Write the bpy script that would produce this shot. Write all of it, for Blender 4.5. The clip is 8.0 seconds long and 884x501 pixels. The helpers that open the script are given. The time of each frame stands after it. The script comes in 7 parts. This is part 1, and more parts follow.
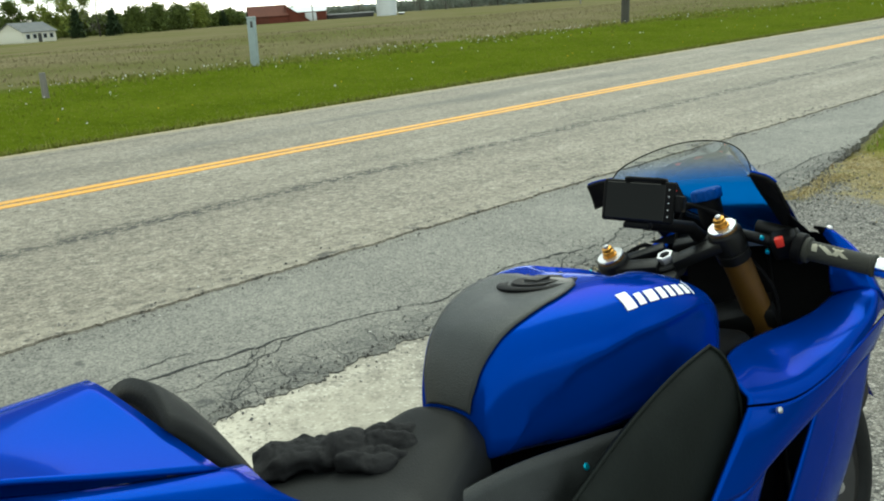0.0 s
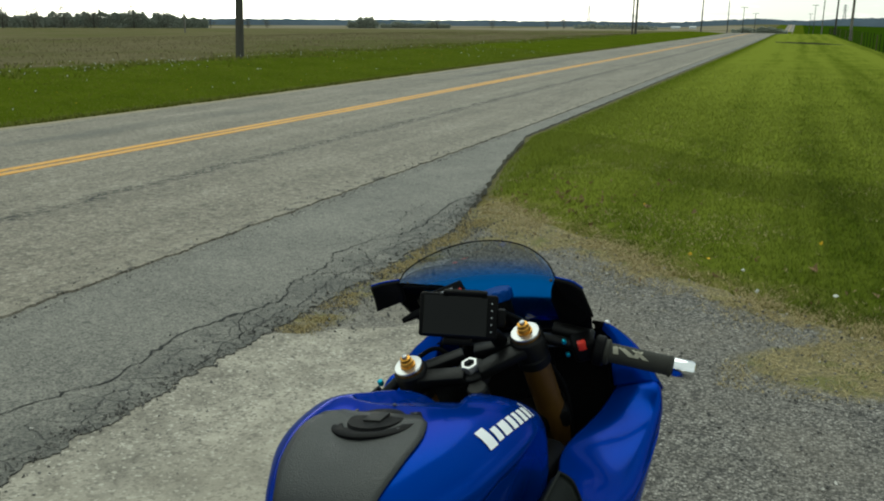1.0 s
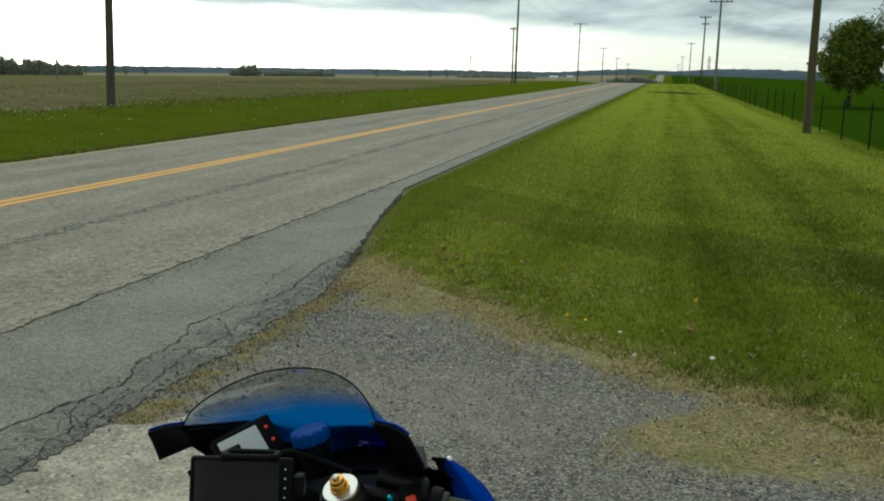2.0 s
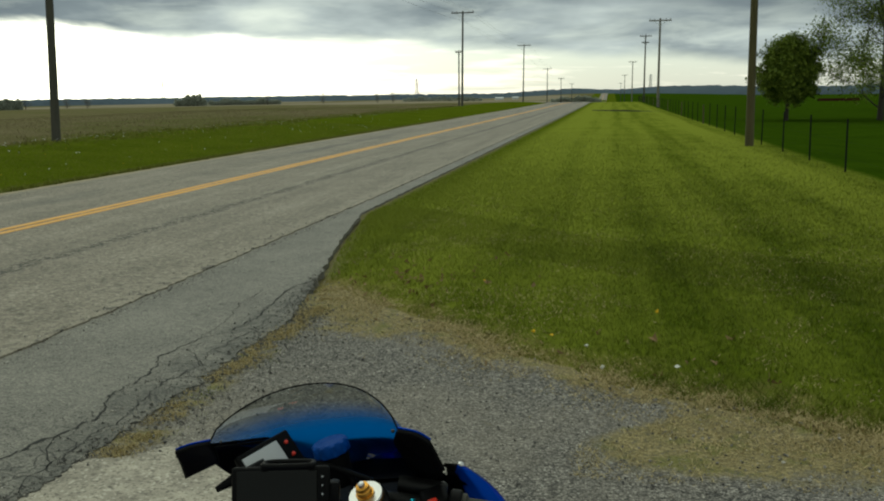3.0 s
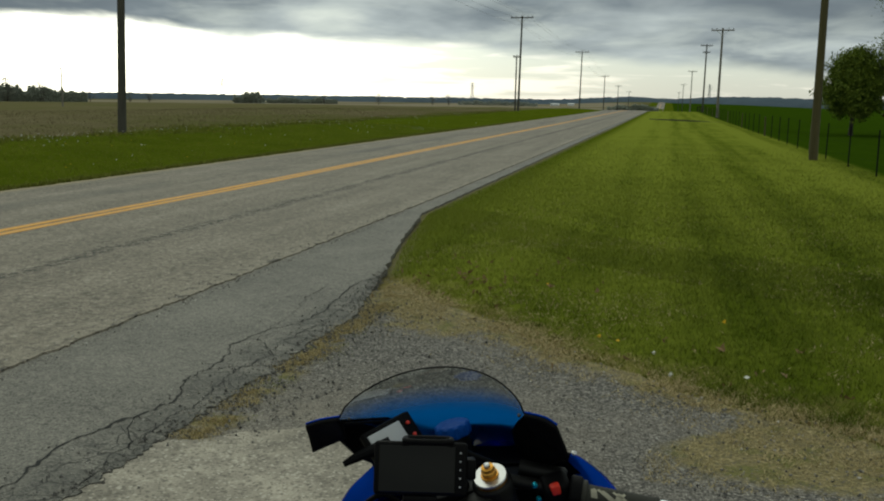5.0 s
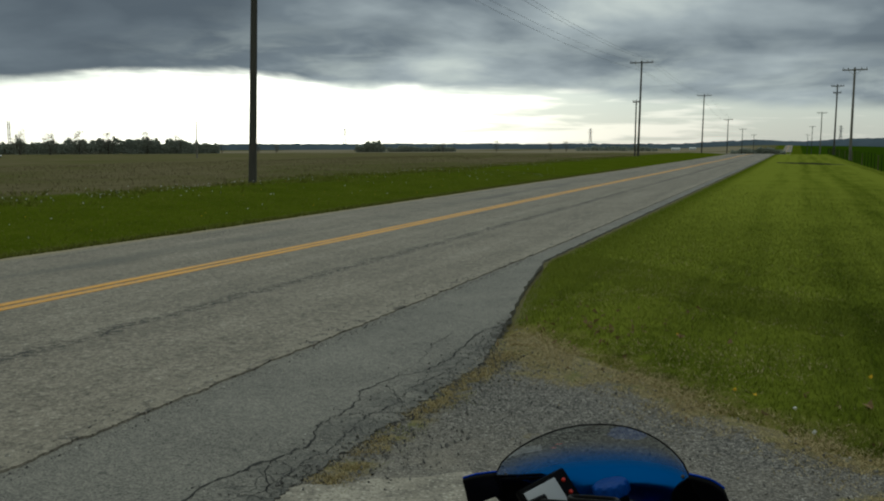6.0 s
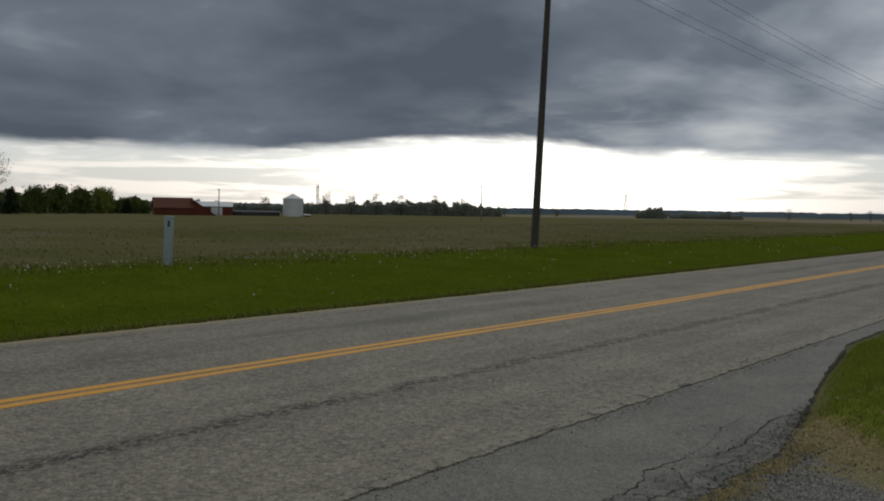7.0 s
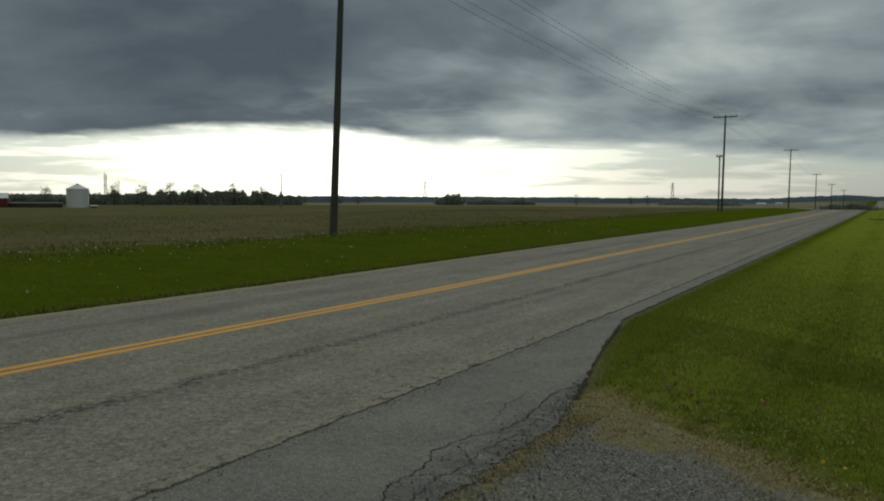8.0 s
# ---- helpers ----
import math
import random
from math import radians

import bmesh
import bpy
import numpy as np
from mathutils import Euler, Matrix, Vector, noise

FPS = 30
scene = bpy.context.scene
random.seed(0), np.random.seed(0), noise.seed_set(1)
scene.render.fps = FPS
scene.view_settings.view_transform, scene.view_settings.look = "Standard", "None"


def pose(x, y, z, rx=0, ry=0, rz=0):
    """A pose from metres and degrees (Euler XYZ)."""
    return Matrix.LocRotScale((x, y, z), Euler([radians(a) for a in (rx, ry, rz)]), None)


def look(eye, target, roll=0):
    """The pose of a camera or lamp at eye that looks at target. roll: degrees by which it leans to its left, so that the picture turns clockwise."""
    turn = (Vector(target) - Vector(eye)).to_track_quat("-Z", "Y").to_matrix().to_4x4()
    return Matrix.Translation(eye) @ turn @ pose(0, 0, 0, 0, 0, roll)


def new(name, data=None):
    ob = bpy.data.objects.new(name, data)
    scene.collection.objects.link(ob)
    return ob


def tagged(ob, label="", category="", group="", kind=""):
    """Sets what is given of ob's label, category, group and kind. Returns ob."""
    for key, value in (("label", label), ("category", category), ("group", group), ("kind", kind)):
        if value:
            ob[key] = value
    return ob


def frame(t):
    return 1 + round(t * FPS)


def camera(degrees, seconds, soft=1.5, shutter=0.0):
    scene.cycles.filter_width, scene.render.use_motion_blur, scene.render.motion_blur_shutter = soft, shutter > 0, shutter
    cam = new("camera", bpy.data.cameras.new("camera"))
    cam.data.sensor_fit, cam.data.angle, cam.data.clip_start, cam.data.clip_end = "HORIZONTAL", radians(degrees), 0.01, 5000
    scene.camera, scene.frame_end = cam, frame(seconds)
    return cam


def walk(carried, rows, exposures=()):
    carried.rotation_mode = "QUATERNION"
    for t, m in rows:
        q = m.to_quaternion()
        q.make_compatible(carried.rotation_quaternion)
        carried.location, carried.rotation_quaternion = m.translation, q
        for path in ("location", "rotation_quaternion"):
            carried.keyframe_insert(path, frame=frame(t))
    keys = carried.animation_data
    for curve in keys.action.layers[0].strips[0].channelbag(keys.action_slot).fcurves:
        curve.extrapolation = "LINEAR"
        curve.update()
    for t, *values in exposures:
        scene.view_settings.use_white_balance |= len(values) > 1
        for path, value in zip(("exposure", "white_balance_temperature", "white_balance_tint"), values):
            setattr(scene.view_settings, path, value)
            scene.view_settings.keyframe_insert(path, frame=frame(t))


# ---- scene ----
cam = camera(52.6, 8.0, soft=2.0)
PATH = [
    (0, (0.597, 0.162, 1.449), (-0.797, 1.495, 0.919), -3.8),
    (0.2, (0.51, 0.193, 1.474), (-0.751, 1.656, 0.955), -2.2),
    (0.5, (0.384, 0.236, 1.504), (-0.704, 1.821, 0.953), 0.2),
    (0.7, (0.285, 0.235, 1.492), (-0.647, 1.928, 0.988), 1.5),
    (1, (0.198, 0.151, 1.563), (-0.498, 1.961, 1.074), 0.4),
    (1.2, (0.16, 0.184, 1.577), (-0.423, 2.028, 1.065), 1.1),
    (1.5, (0.157, 0.264, 1.589), (-0.297, 2.158, 1.135), -0.6),
    (1.7, (0.173, 0.37, 1.582), (-0.277, 2.268, 1.14), -1.2),
    (2, (0.209, 0.53, 1.609), (-0.258, 2.437, 1.223), 0.7),
    (2.2, (0.237, 0.552, 1.625), (-0.217, 2.467, 1.267), 0.3),
    (3.3, (0.096, 0.37, 1.605), (-0.226, 2.315, 1.267), 0.0),
    (3.5, (0.075, 0.356, 1.595), (-0.198, 2.3, 1.213), 1.5),
    (4, (0.027, 0.343, 1.585), (-0.305, 2.269, 1.16), 2.2),
    (4.2, (0.014, 0.343, 1.587), (-0.354, 2.26, 1.153), 1.7),
    (5.3, (0.023, 0.337, 1.605), (-0.484, 2.25, 1.315), 0.9),
    (5.5, (-0.01, 0.325, 1.604), (-0.547, 2.232, 1.325), 0.9),
    (6, (-0.041, 0.309, 1.62), (-0.768, 2.158, 1.393), -0.1),
    (6.5, (-0.095, 0.241, 1.641), (-1.148, 1.932, 1.473), 0.9),
    (7, (-0.1, 0.234, 1.673), (-1.361, 1.784, 1.585), 1.0),
    (7.5, (-0.074, 0.27, 1.673), (-1.268, 1.872, 1.58), 1.2),
    (8, (-0.029, 0.347, 1.659), (-0.92, 2.134, 1.549), 0.3),
]
EXPOSURES = [
    (0.0, 1.20, 6450, -11), (0.5, 0.40, 6550, -18), (1.0, 0.32, 6450, -11), (1.5, 0.24, 6500, -11), (2.0, 0.22, 6550, -13), (3.5, -0.18, 7150, -13), (4.0, -0.23, 7200, -14),
    (5.5, -0.23, 6600, -7), (6.0, -0.53, 6450, -9), (6.5, -0.62, 6450, -9), (7.0, -0.80, 6400, 3), (7.5, -0.76, 6600, 4), (8.0, -0.88, 6550, -9),
]
walk(cam, [(t, look(eye, target, roll)) for t, eye, target, roll in PATH], EXPOSURES)


# ---------------------------------------------------------------- node helper
class Nodes:
    """A short way to write node trees."""

    def __init__(self, tree):
        self.tree = tree
        tree.nodes.clear()

    def add(self, kind, inputs=()):
        node = self.tree.nodes.new(kind)
        for key, value in dict(inputs).items():
            self.put(node.inputs[key], value)
        return node

    def put(self, socket, value):
        if isinstance(value, bpy.types.NodeSocket):
            self.tree.links.new(value, socket)
        elif isinstance(value, tuple) and socket.type == "RGBA" and len(value) == 3:
            socket.default_value = (*value, 1)
        else:
            socket.default_value = value

    def math(self, op, a, b=0.0, c=0.0, clamp=False):
        node = self.add("ShaderNodeMath")
        node.operation, node.use_clamp = op, clamp
        for i, v in enumerate((a, b, c)):
            self.put(node.inputs[i], v)
        return node.outputs[0]

    def vmath(self, op, a, b=(0, 0, 0)):
        node = self.add("ShaderNodeVectorMath")
        node.operation = op
        self.put(node.inputs[0], a)
        self.put(node.inputs[1], b)
        return node.outputs["Value"] if op in ("DOT_PRODUCT", "LENGTH") else node.outputs[0]

    def scaled(self, vec, s):
        return self.vmath("MULTIPLY", vec, s if isinstance(s, tuple) else (s, s, s))

    def noise(self, vec, scale=1.0, detail=3.0, rough=0.55, distort=0.0):
        node = self.add("ShaderNodeTexNoise", {"Vector": vec, "Scale": scale, "Detail": detail, "Roughness": rough, "Distortion": distort})
        return node.outputs[0]

    def voronoi(self, vec, scale=1.0, feature="F1", rand=1.0):
        node = self.add("ShaderNodeTexVoronoi")
        node.feature = feature
        for key, value in (("Vector", vec), ("Scale", scale), ("Randomness", rand)):
            self.put(node.inputs[key], value)
        return node

    def ramp(self, fac, *stops):
        node = self.add("ShaderNodeValToRGB", {"Fac": fac})
        el = node.color_ramp.elements
        while len(el) < len(stops):
            el.new(0.5)
        for e, (p, c) in zip(el, stops):
            e.position = p
            e.color = (c, c, c, 1) if isinstance(c, (int, float)) else (*c, 1)
        return node.outputs[0]

    def step(self, v, lo, hi):
        node = self.add("ShaderNodeMapRange", {"Value": v, "From Min": lo, "From Max": hi, "To Min": 0.0, "To Max": 1.0})
        node.interpolation_type = "SMOOTHSTEP"
        return node.outputs[0]

    def mix(self, fac, a, b, blend="MIX"):
        node = self.add("ShaderNodeMix")
        node.data_type, node.blend_type = "RGBA", blend
        self.put(node.inputs[0], fac)
        self.put(node.inputs[6], a)
        self.put(node.inputs[7], b)
        return node.outputs[2]

    def xyz(self, vec):
        return self.add("ShaderNodeSeparateXYZ", {0: vec}).outputs

    def bump(self, height, strength=0.3, distance=0.01):
        return self.add("ShaderNodeBump", {"Height": height, "Strength": strength, "Distance": distance}).outputs[0]


def surface(name, build):
    """A material; build(n, coords) gives the inputs of its principled shader."""
    m = bpy.data.materials.new(name)
    m.use_nodes = True
    n = Nodes(m.node_tree)
    co = n.add("ShaderNodeTexCoord").outputs["Object"]
    bsdf = n.add("ShaderNodeBsdfPrincipled", build(n, co))
    out = n.add("ShaderNodeOutputMaterial")
    m.node_tree.links.new(bsdf.outputs[0], out.inputs[0])
    return m


# ---------------------------------------------------------------- sky and sun
SUN_AZ, SUN_EL = 33.0, 50.0  # degrees to the left of the road's direction, degrees up


def make_world():
    w = bpy.data.worlds.new("overcast_sky")
    scene.world = w
    w.use_nodes = True
    n = Nodes(w.node_tree)
    way = n.add("ShaderNodeTexCoord").outputs["Generated"]
    x, y, z = n.xyz(way)
    up = n.math("MAXIMUM", z, 0.0)
    # bearing to the left of the road, 0 at 30 degrees right of it, 1 at 90 degrees left
    az = n.math("ARCTAN2", n.math("MULTIPLY", x, -1.0), y)
    bearing = n.math("DIVIDE", n.math("ADD", az, radians(30)), radians(120), clamp=True)
    flat = n.add("ShaderNodeCombineXYZ", {0: n.math("MULTIPLY", az, 6.5), 1: n.math("MULTIPLY", up, 15.0), 2: 0.0}).outputs[0]
    billow = n.noise(flat, 1.0, 5.0, 0.52, 0.3)
    wisps = n.noise(n.scaled(flat, (1.0, 1.9, 1.0)), 1.5, 5.0, 0.56, 0.5)
    # how far the dark deck reaches down towards the horizon
    rim = n.ramp(bearing, (0.0, 0.15), (0.17, 0.19), (0.26, 0.24), (0.33, 0.31), (0.40, 0.35), (0.465, 0.36), (0.49, 0.38), (0.51, 0.425), (0.56, 0.43), (0.62, 0.385), (0.70, 0.35), (1.0, 0.34))
    lift = n.math("SUBTRACT", up, n.math("MULTIPLY", rim, 0.178))
    lift = n.math("ADD", lift, n.math("MULTIPLY", n.math("SUBTRACT", billow, 0.5), 0.030))
    lift = n.math("ADD", lift, n.math("MULTIPLY", n.math("SUBTRACT", wisps, 0.5), 0.012))
    cover = n.step(lift, -0.006, 0.009)
    # thin grey layers in the gap below the deck, thicker to the right of the road
    layer = n.noise(n.scaled(flat, (0.9, 4.2, 1.0)), 1.2, 5.0, 0.58, 0.4)
    right = n.step(az, radians(24), radians(-4))
    left = n.step(az, radians(40), radians(56))
    share = n.math("ADD", n.math("MULTIPLY", right, 0.17), n.math("MULTIPLY", left, 0.10))
    veil = n.step(n.math("ADD", n.math("ADD", layer, share), n.math("MULTIPLY", lift, 1.6)), 0.46, 0.60)
    # the brightest stretch of the gap lies under the hidden sun
    glow = n.vmath("DOT_PRODUCT", way, (-math.sin(radians(34)), math.cos(radians(34)), 0.0))
    glow = n.math("POWER", n.math("MAXIMUM", glow, 0.0), 30.0)
    sky = n.add("ShaderNodeTexSky")
    sky.sky_type, sky.sun_disc, sky.sun_elevation, sky.sun_rotation = "NISHITA", False, radians(SUN_EL), radians(-SUN_AZ)
    haze = n.mix(glow, (1.22, 1.07, 1.06), (3.1, 2.80, 2.66))
    haze = n.mix(n.math("MULTIPLY", right, 0.9), haze, (0.85, 0.76, 0.83))
    grey = n.mix(right, (0.74, 0.71, 0.76), (0.44, 0.44, 0.50))
    haze = n.mix(n.math("MULTIPLY", veil, n.math("SUBTRACT", 0.85, n.math("MULTIPLY", glow, 0.55))), haze, grey)
    gap = n.mix(1.0, haze, n.mix(1.0, sky.outputs[0], (0.05, 0.05, 0.05), "MULTIPLY"), "ADD")
    # the deck: dark low ahead, thinner overhead, to the right and behind
    broad = n.math("ADD", up, 0.16)
    plan = n.add("ShaderNodeCombineXYZ", {0: n.math("DIVIDE", x, broad), 1: n.math("DIVIDE", y, broad), 2: 0.0}).outputs[0]
    tone = n.noise(n.scaled(plan, 0.62), 1.0, 5.0, 0.52, 0.35)
    side = n.math("ADD", n.math("MULTIPLY", x, 0.30), n.math("MULTIPLY", y, -0.10))
    side = n.math("ADD", side, n.math("MULTIPLY", n.math("MULTIPLY", n.step(az, radians(-9), radians(8)), n.step(az, radians(42), radians(22))), 0.32))
    tone = n.math("ADD", n.math("MULTIPLY", n.math("SUBTRACT", tone, 0.5), 1.9), n.math("ADD", side, 0.47))
    tone = n.math("ADD", tone, n.math("MULTIPLY", n.math("SUBTRACT", billow, 0.5), 0.85), clamp=True)
    deck = n.ramp(tone, (0.0, (0.150, 0.172, 0.228)), (0.40, (0.258, 0.286, 0.360)), (0.7, (0.55, 0.575, 0.665)), (1.0, (1.0, 0.99, 1.02)))
    # light leaks under the rim of the deck
    leak = n.math("MULTIPLY", n.step(lift, 0.085, 0.0), n.math("MULTIPLY", n.step(wisps, 0.40, 0.72), n.step(az, radians(46), radians(26))))
    deck = n.mix(n.math("MULTIPLY", leak, 0.65), deck, (0.86, 0.87, 0.90))
    thin = n.step(z, 0.28, 0.8)
    behind = n.step(y, 0.35, -0.5)
    deck = n.mix(n.math("MULTIPLY", behind, 0.6), deck, (0.62, 0.62, 0.62))
    deck = n.mix(thin, deck, (0.60, 0.61, 0.63))
    both = n.mix(cover, gap, deck)
    bg = n.add("ShaderNodeBackground", {"Color": both, "Strength": 1.0})
    out = n.add("ShaderNodeOutputWorld")
    w.node_tree.links.new(bg.outputs[0], out.inputs[0])


make_world()
sun = new("sun", bpy.data.lights.new("sun", "SUN"))
sun.data.energy, sun.data.angle, sun.data.color = 0.8, radians(50), (1.0, 0.97, 0.92)
sun.matrix_world = look((0, 0, 0), (math.sin(radians(SUN_AZ)) * math.cos(radians(SUN_EL)), -math.cos(radians(SUN_AZ)) * math.cos(radians(SUN_EL)), -math.sin(radians(SUN_EL))))


# ---------------------------------------------------------------- materials
def lane_stuff(n, co):
    x, y, z = n.xyz(co)
    chips = n.voronoi(co, 75.0)
    chip = n.xyz(chips.outputs["Color"])[0]
    fine = n.noise(co, 160.0, 2.0)
    patch = n.noise(co, 0.9, 4.0, 0.6)
    streak = n.noise(n.scaled(co, (2.2, 0.12, 1.0)), 1.0, 4.0, 0.6)
    mid = n.noise(co, 12.0, 4.0, 0.75)
    big = n.xyz(n.voronoi(co, 34.0).outputs["Color"])[1]
    tone = n.math("ADD", n.math("MULTIPLY", chip, 0.26), n.math("MULTIPLY", fine, 0.22))
    tone = n.math("ADD", tone, n.math("MULTIPLY", n.math("SUBTRACT", big, 0.3), 0.20))
    tone = n.math("ADD", tone, n.math("MULTIPLY", n.math("SUBTRACT", mid, 0.25), 0.52))
    tone = n.math("ADD", tone, n.math("MULTIPLY", streak, 0.32))
    tone = n.math("ADD", tone, n.math("MULTIPLY", patch, 0.22))
    col = n.ramp(tone, (0.36, (0.036, 0.033, 0.028)), (0.58, (0.153, 0.135, 0.108)), (0.8, (0.270, 0.237, 0.188)), (1.0, (0.455, 0.42, 0.36)))
    # tan grit washed onto the outer edge of the far lane
    grit = n.step(n.math("ADD", x, n.math("MULTIPLY", n.math("SUBTRACT", mid, 0.5), 0.7)), -10.54, -10.82)
    col = n.mix(n.math("MULTIPLY", grit, 0.85), col, n.ramp(fine, (0.3, (0.25, 0.205, 0.105)), (0.7, (0.42, 0.35, 0.20))))
    # crumbled pale edge with pits along the patched strip
    crumble = n.noise(n.scaled(co, (9.0, 5.0, 1.0)), 1.0, 4.0, 0.7)
    rim = n.step(n.math("ADD", x, n.math("MULTIPLY", n.math("SUBTRACT", crumble, 0.5), 0.35)), -4.02, -3.80)
    col = n.mix(n.math("MULTIPLY", rim, n.math("MULTIPLY", n.step(crumble, 0.42, 0.58), 0.5)), col, (0.30, 0.27, 0.215))
    col = n.mix(n.math("MULTIPLY", rim, n.math("MULTIPLY", n.step(crumble, 0.44, 0.37), 0.8)), col, (0.045, 0.042, 0.038))
    # ragged row of lost chips along the middle of the near lane
    wander = n.math("ADD", x, n.math("MULTIPLY", n.math("SUBTRACT", n.noise(n.scaled(co, (0.4, 1.3, 1.0)), 1.0, 4.0), 0.5), 0.34))
    row = n.math("ABSOLUTE", n.math("ADD", wander, 5.66))
    row = n.step(row, 0.20, 0.03)
    gaps = n.math("MULTIPLY", n.step(n.noise(n.scaled(co, (17.0, 11.0, 1.0)), 1.0, 4.0, 0.8), 0.485, 0.515), n.step(n.noise(n.scaled(co, (1.8, 1.1, 1.0)), 1.0, 3.0, 0.6), 0.32, 0.46))
    lost = n.math("MULTIPLY", row, gaps)
    far = n.step(n.math("ABSOLUTE", n.math("ADD", wander, 10.35)), 0.1, 0.01)
    lost = n.math("MAXIMUM", lost, n.math("MULTIPLY", far, n.math("MULTIPLY", gaps, 0.5)))
    col = n.mix(n.math("MULTIPLY", lost, 0.92), col, (0.020, 0.020, 0.019))
    # dark tyre-worn bands of the far lane
    band = n.step(n.math("ABSOLUTE", n.math("ADD", wander, 9.0)), 0.75, 0.1)
    worn = n.math("MULTIPLY", band, n.step(n.noise(n.scaled(co, (0.9, 0.16, 1.0)), 1.0, 3.0), 0.46, 0.66))
    col = n.mix(n.math("MULTIPLY", worn, 0.5), col, (0.05, 0.052, 0.055))
    h = n.math("SUBTRACT", n.math("ADD", chips.outputs["Distance"], n.math("MULTIPLY", fine, 0.4)), n.math("MULTIPLY", lost, 1.2))
    return {"Base Color": col, "Roughness": 0.74, "Specular IOR Level": 0.33, "Normal": n.bump(h, 0.55, 0.008)}


def shoulder_stuff(n, co):
    x, y, z = n.xyz(co)
    chips = n.voronoi(co, 105.0)
    chip = n.xyz(chips.outputs["Color"])[0]
    patch = n.noise(co, 1.3, 4.0, 0.6)
    mid = n.noise(co, 14.0, 3.0, 0.7)
    tone = n.math("ADD", n.math("MULTIPLY", chip, 0.40), n.math("MULTIPLY", mid, 0.36))
    tone = n.math("ADD", tone, n.math("MULTIPLY", patch, 0.34))
    col = n.ramp(tone, (0.30, (0.066, 0.063, 0.058)), (0.58, (0.188, 0.178, 0.156)), (0.85, (0.292, 0.277, 0.238)), (1.0, (0.395, 0.385, 0.35)))
    # crazing towards the broken edge
    wob = n.vmath("ADD", co, n.scaled(n.add("ShaderNodeTexNoise", {"Vector": co, "Scale": 4.0, "Detail": 3.0}).outputs[1], 0.16))
    craze = n.voronoi(wob, 6.5, "DISTANCE_TO_EDGE").outputs["Distance"]
    line = n.step(craze, 0.032, 0.006)
    near = n.step(n.math("ADD", x, n.math("MULTIPLY", n.math("SUBTRACT", patch, 0.5), 0.5)), -2.66, -2.42)
    line = n.math("MULTIPLY", line, near)
    dark = n.math("MULTIPLY", near, n.step(n.noise(co, 3.0, 4.0, 0.7), 0.36, 0.58))
    col = n.mix(n.math("MULTIPLY", dark, 0.5), col, (0.040, 0.042, 0.040))
    col = n.mix(n.math("MULTIPLY", line, 0.7), col, (0.02, 0.02, 0.02))
    spots = n.step(n.noise(co, 6.0, 2.0, 0.5), 0.70, 0.74)
    col = n.mix(n.math("MULTIPLY", spots, 0.6), col, (0.03, 0.03, 0.03))
    h = n.math("SUBTRACT", chips.outputs["Distance"], n.math("MULTIPLY", line, 3.0))
    return {"Base Color": col, "Roughness": 0.74, "Specular IOR Level": 0.36, "Normal": n.bump(h, 0.5, 0.007)}


def crack_stuff(n, co):
    return {"Base Color": n.ramp(n.noise(co, 60.0), (0.3, 0.006), (0.7, 0.03)), "Roughness": 0.95}


def paint_line_stuff(n, co):
    wear = n.noise(co, 30.0, 4.0, 0.7)
    big = n.noise(n.scaled(co, (3.0, 0.4, 1.0)), 1.0, 3.0)
    chip = n.xyz(n.voronoi(co, 75.0).outputs["Color"])[0]
    gone = n.step(n.math("ADD", n.math("MULTIPLY", wear, 0.7), n.math("ADD", n.math("MULTIPLY", big, 0.3), n.math("MULTIPLY", chip, 0.16))), 0.60, 0.74)
    yellow = n.ramp(wear, (0.3, (0.60, 0.27, 0.012)), (0.7, (0.80, 0.39, 0.022)))
    return {"Base Color": n.mix(n.math("MULTIPLY", gone, 0.8), yellow, (0.19, 0.17, 0.14)), "Roughness": 0.6,
            "Normal": n.bump(n.voronoi(co, 75.0).outputs["Distance"], 0.4, 0.006)}


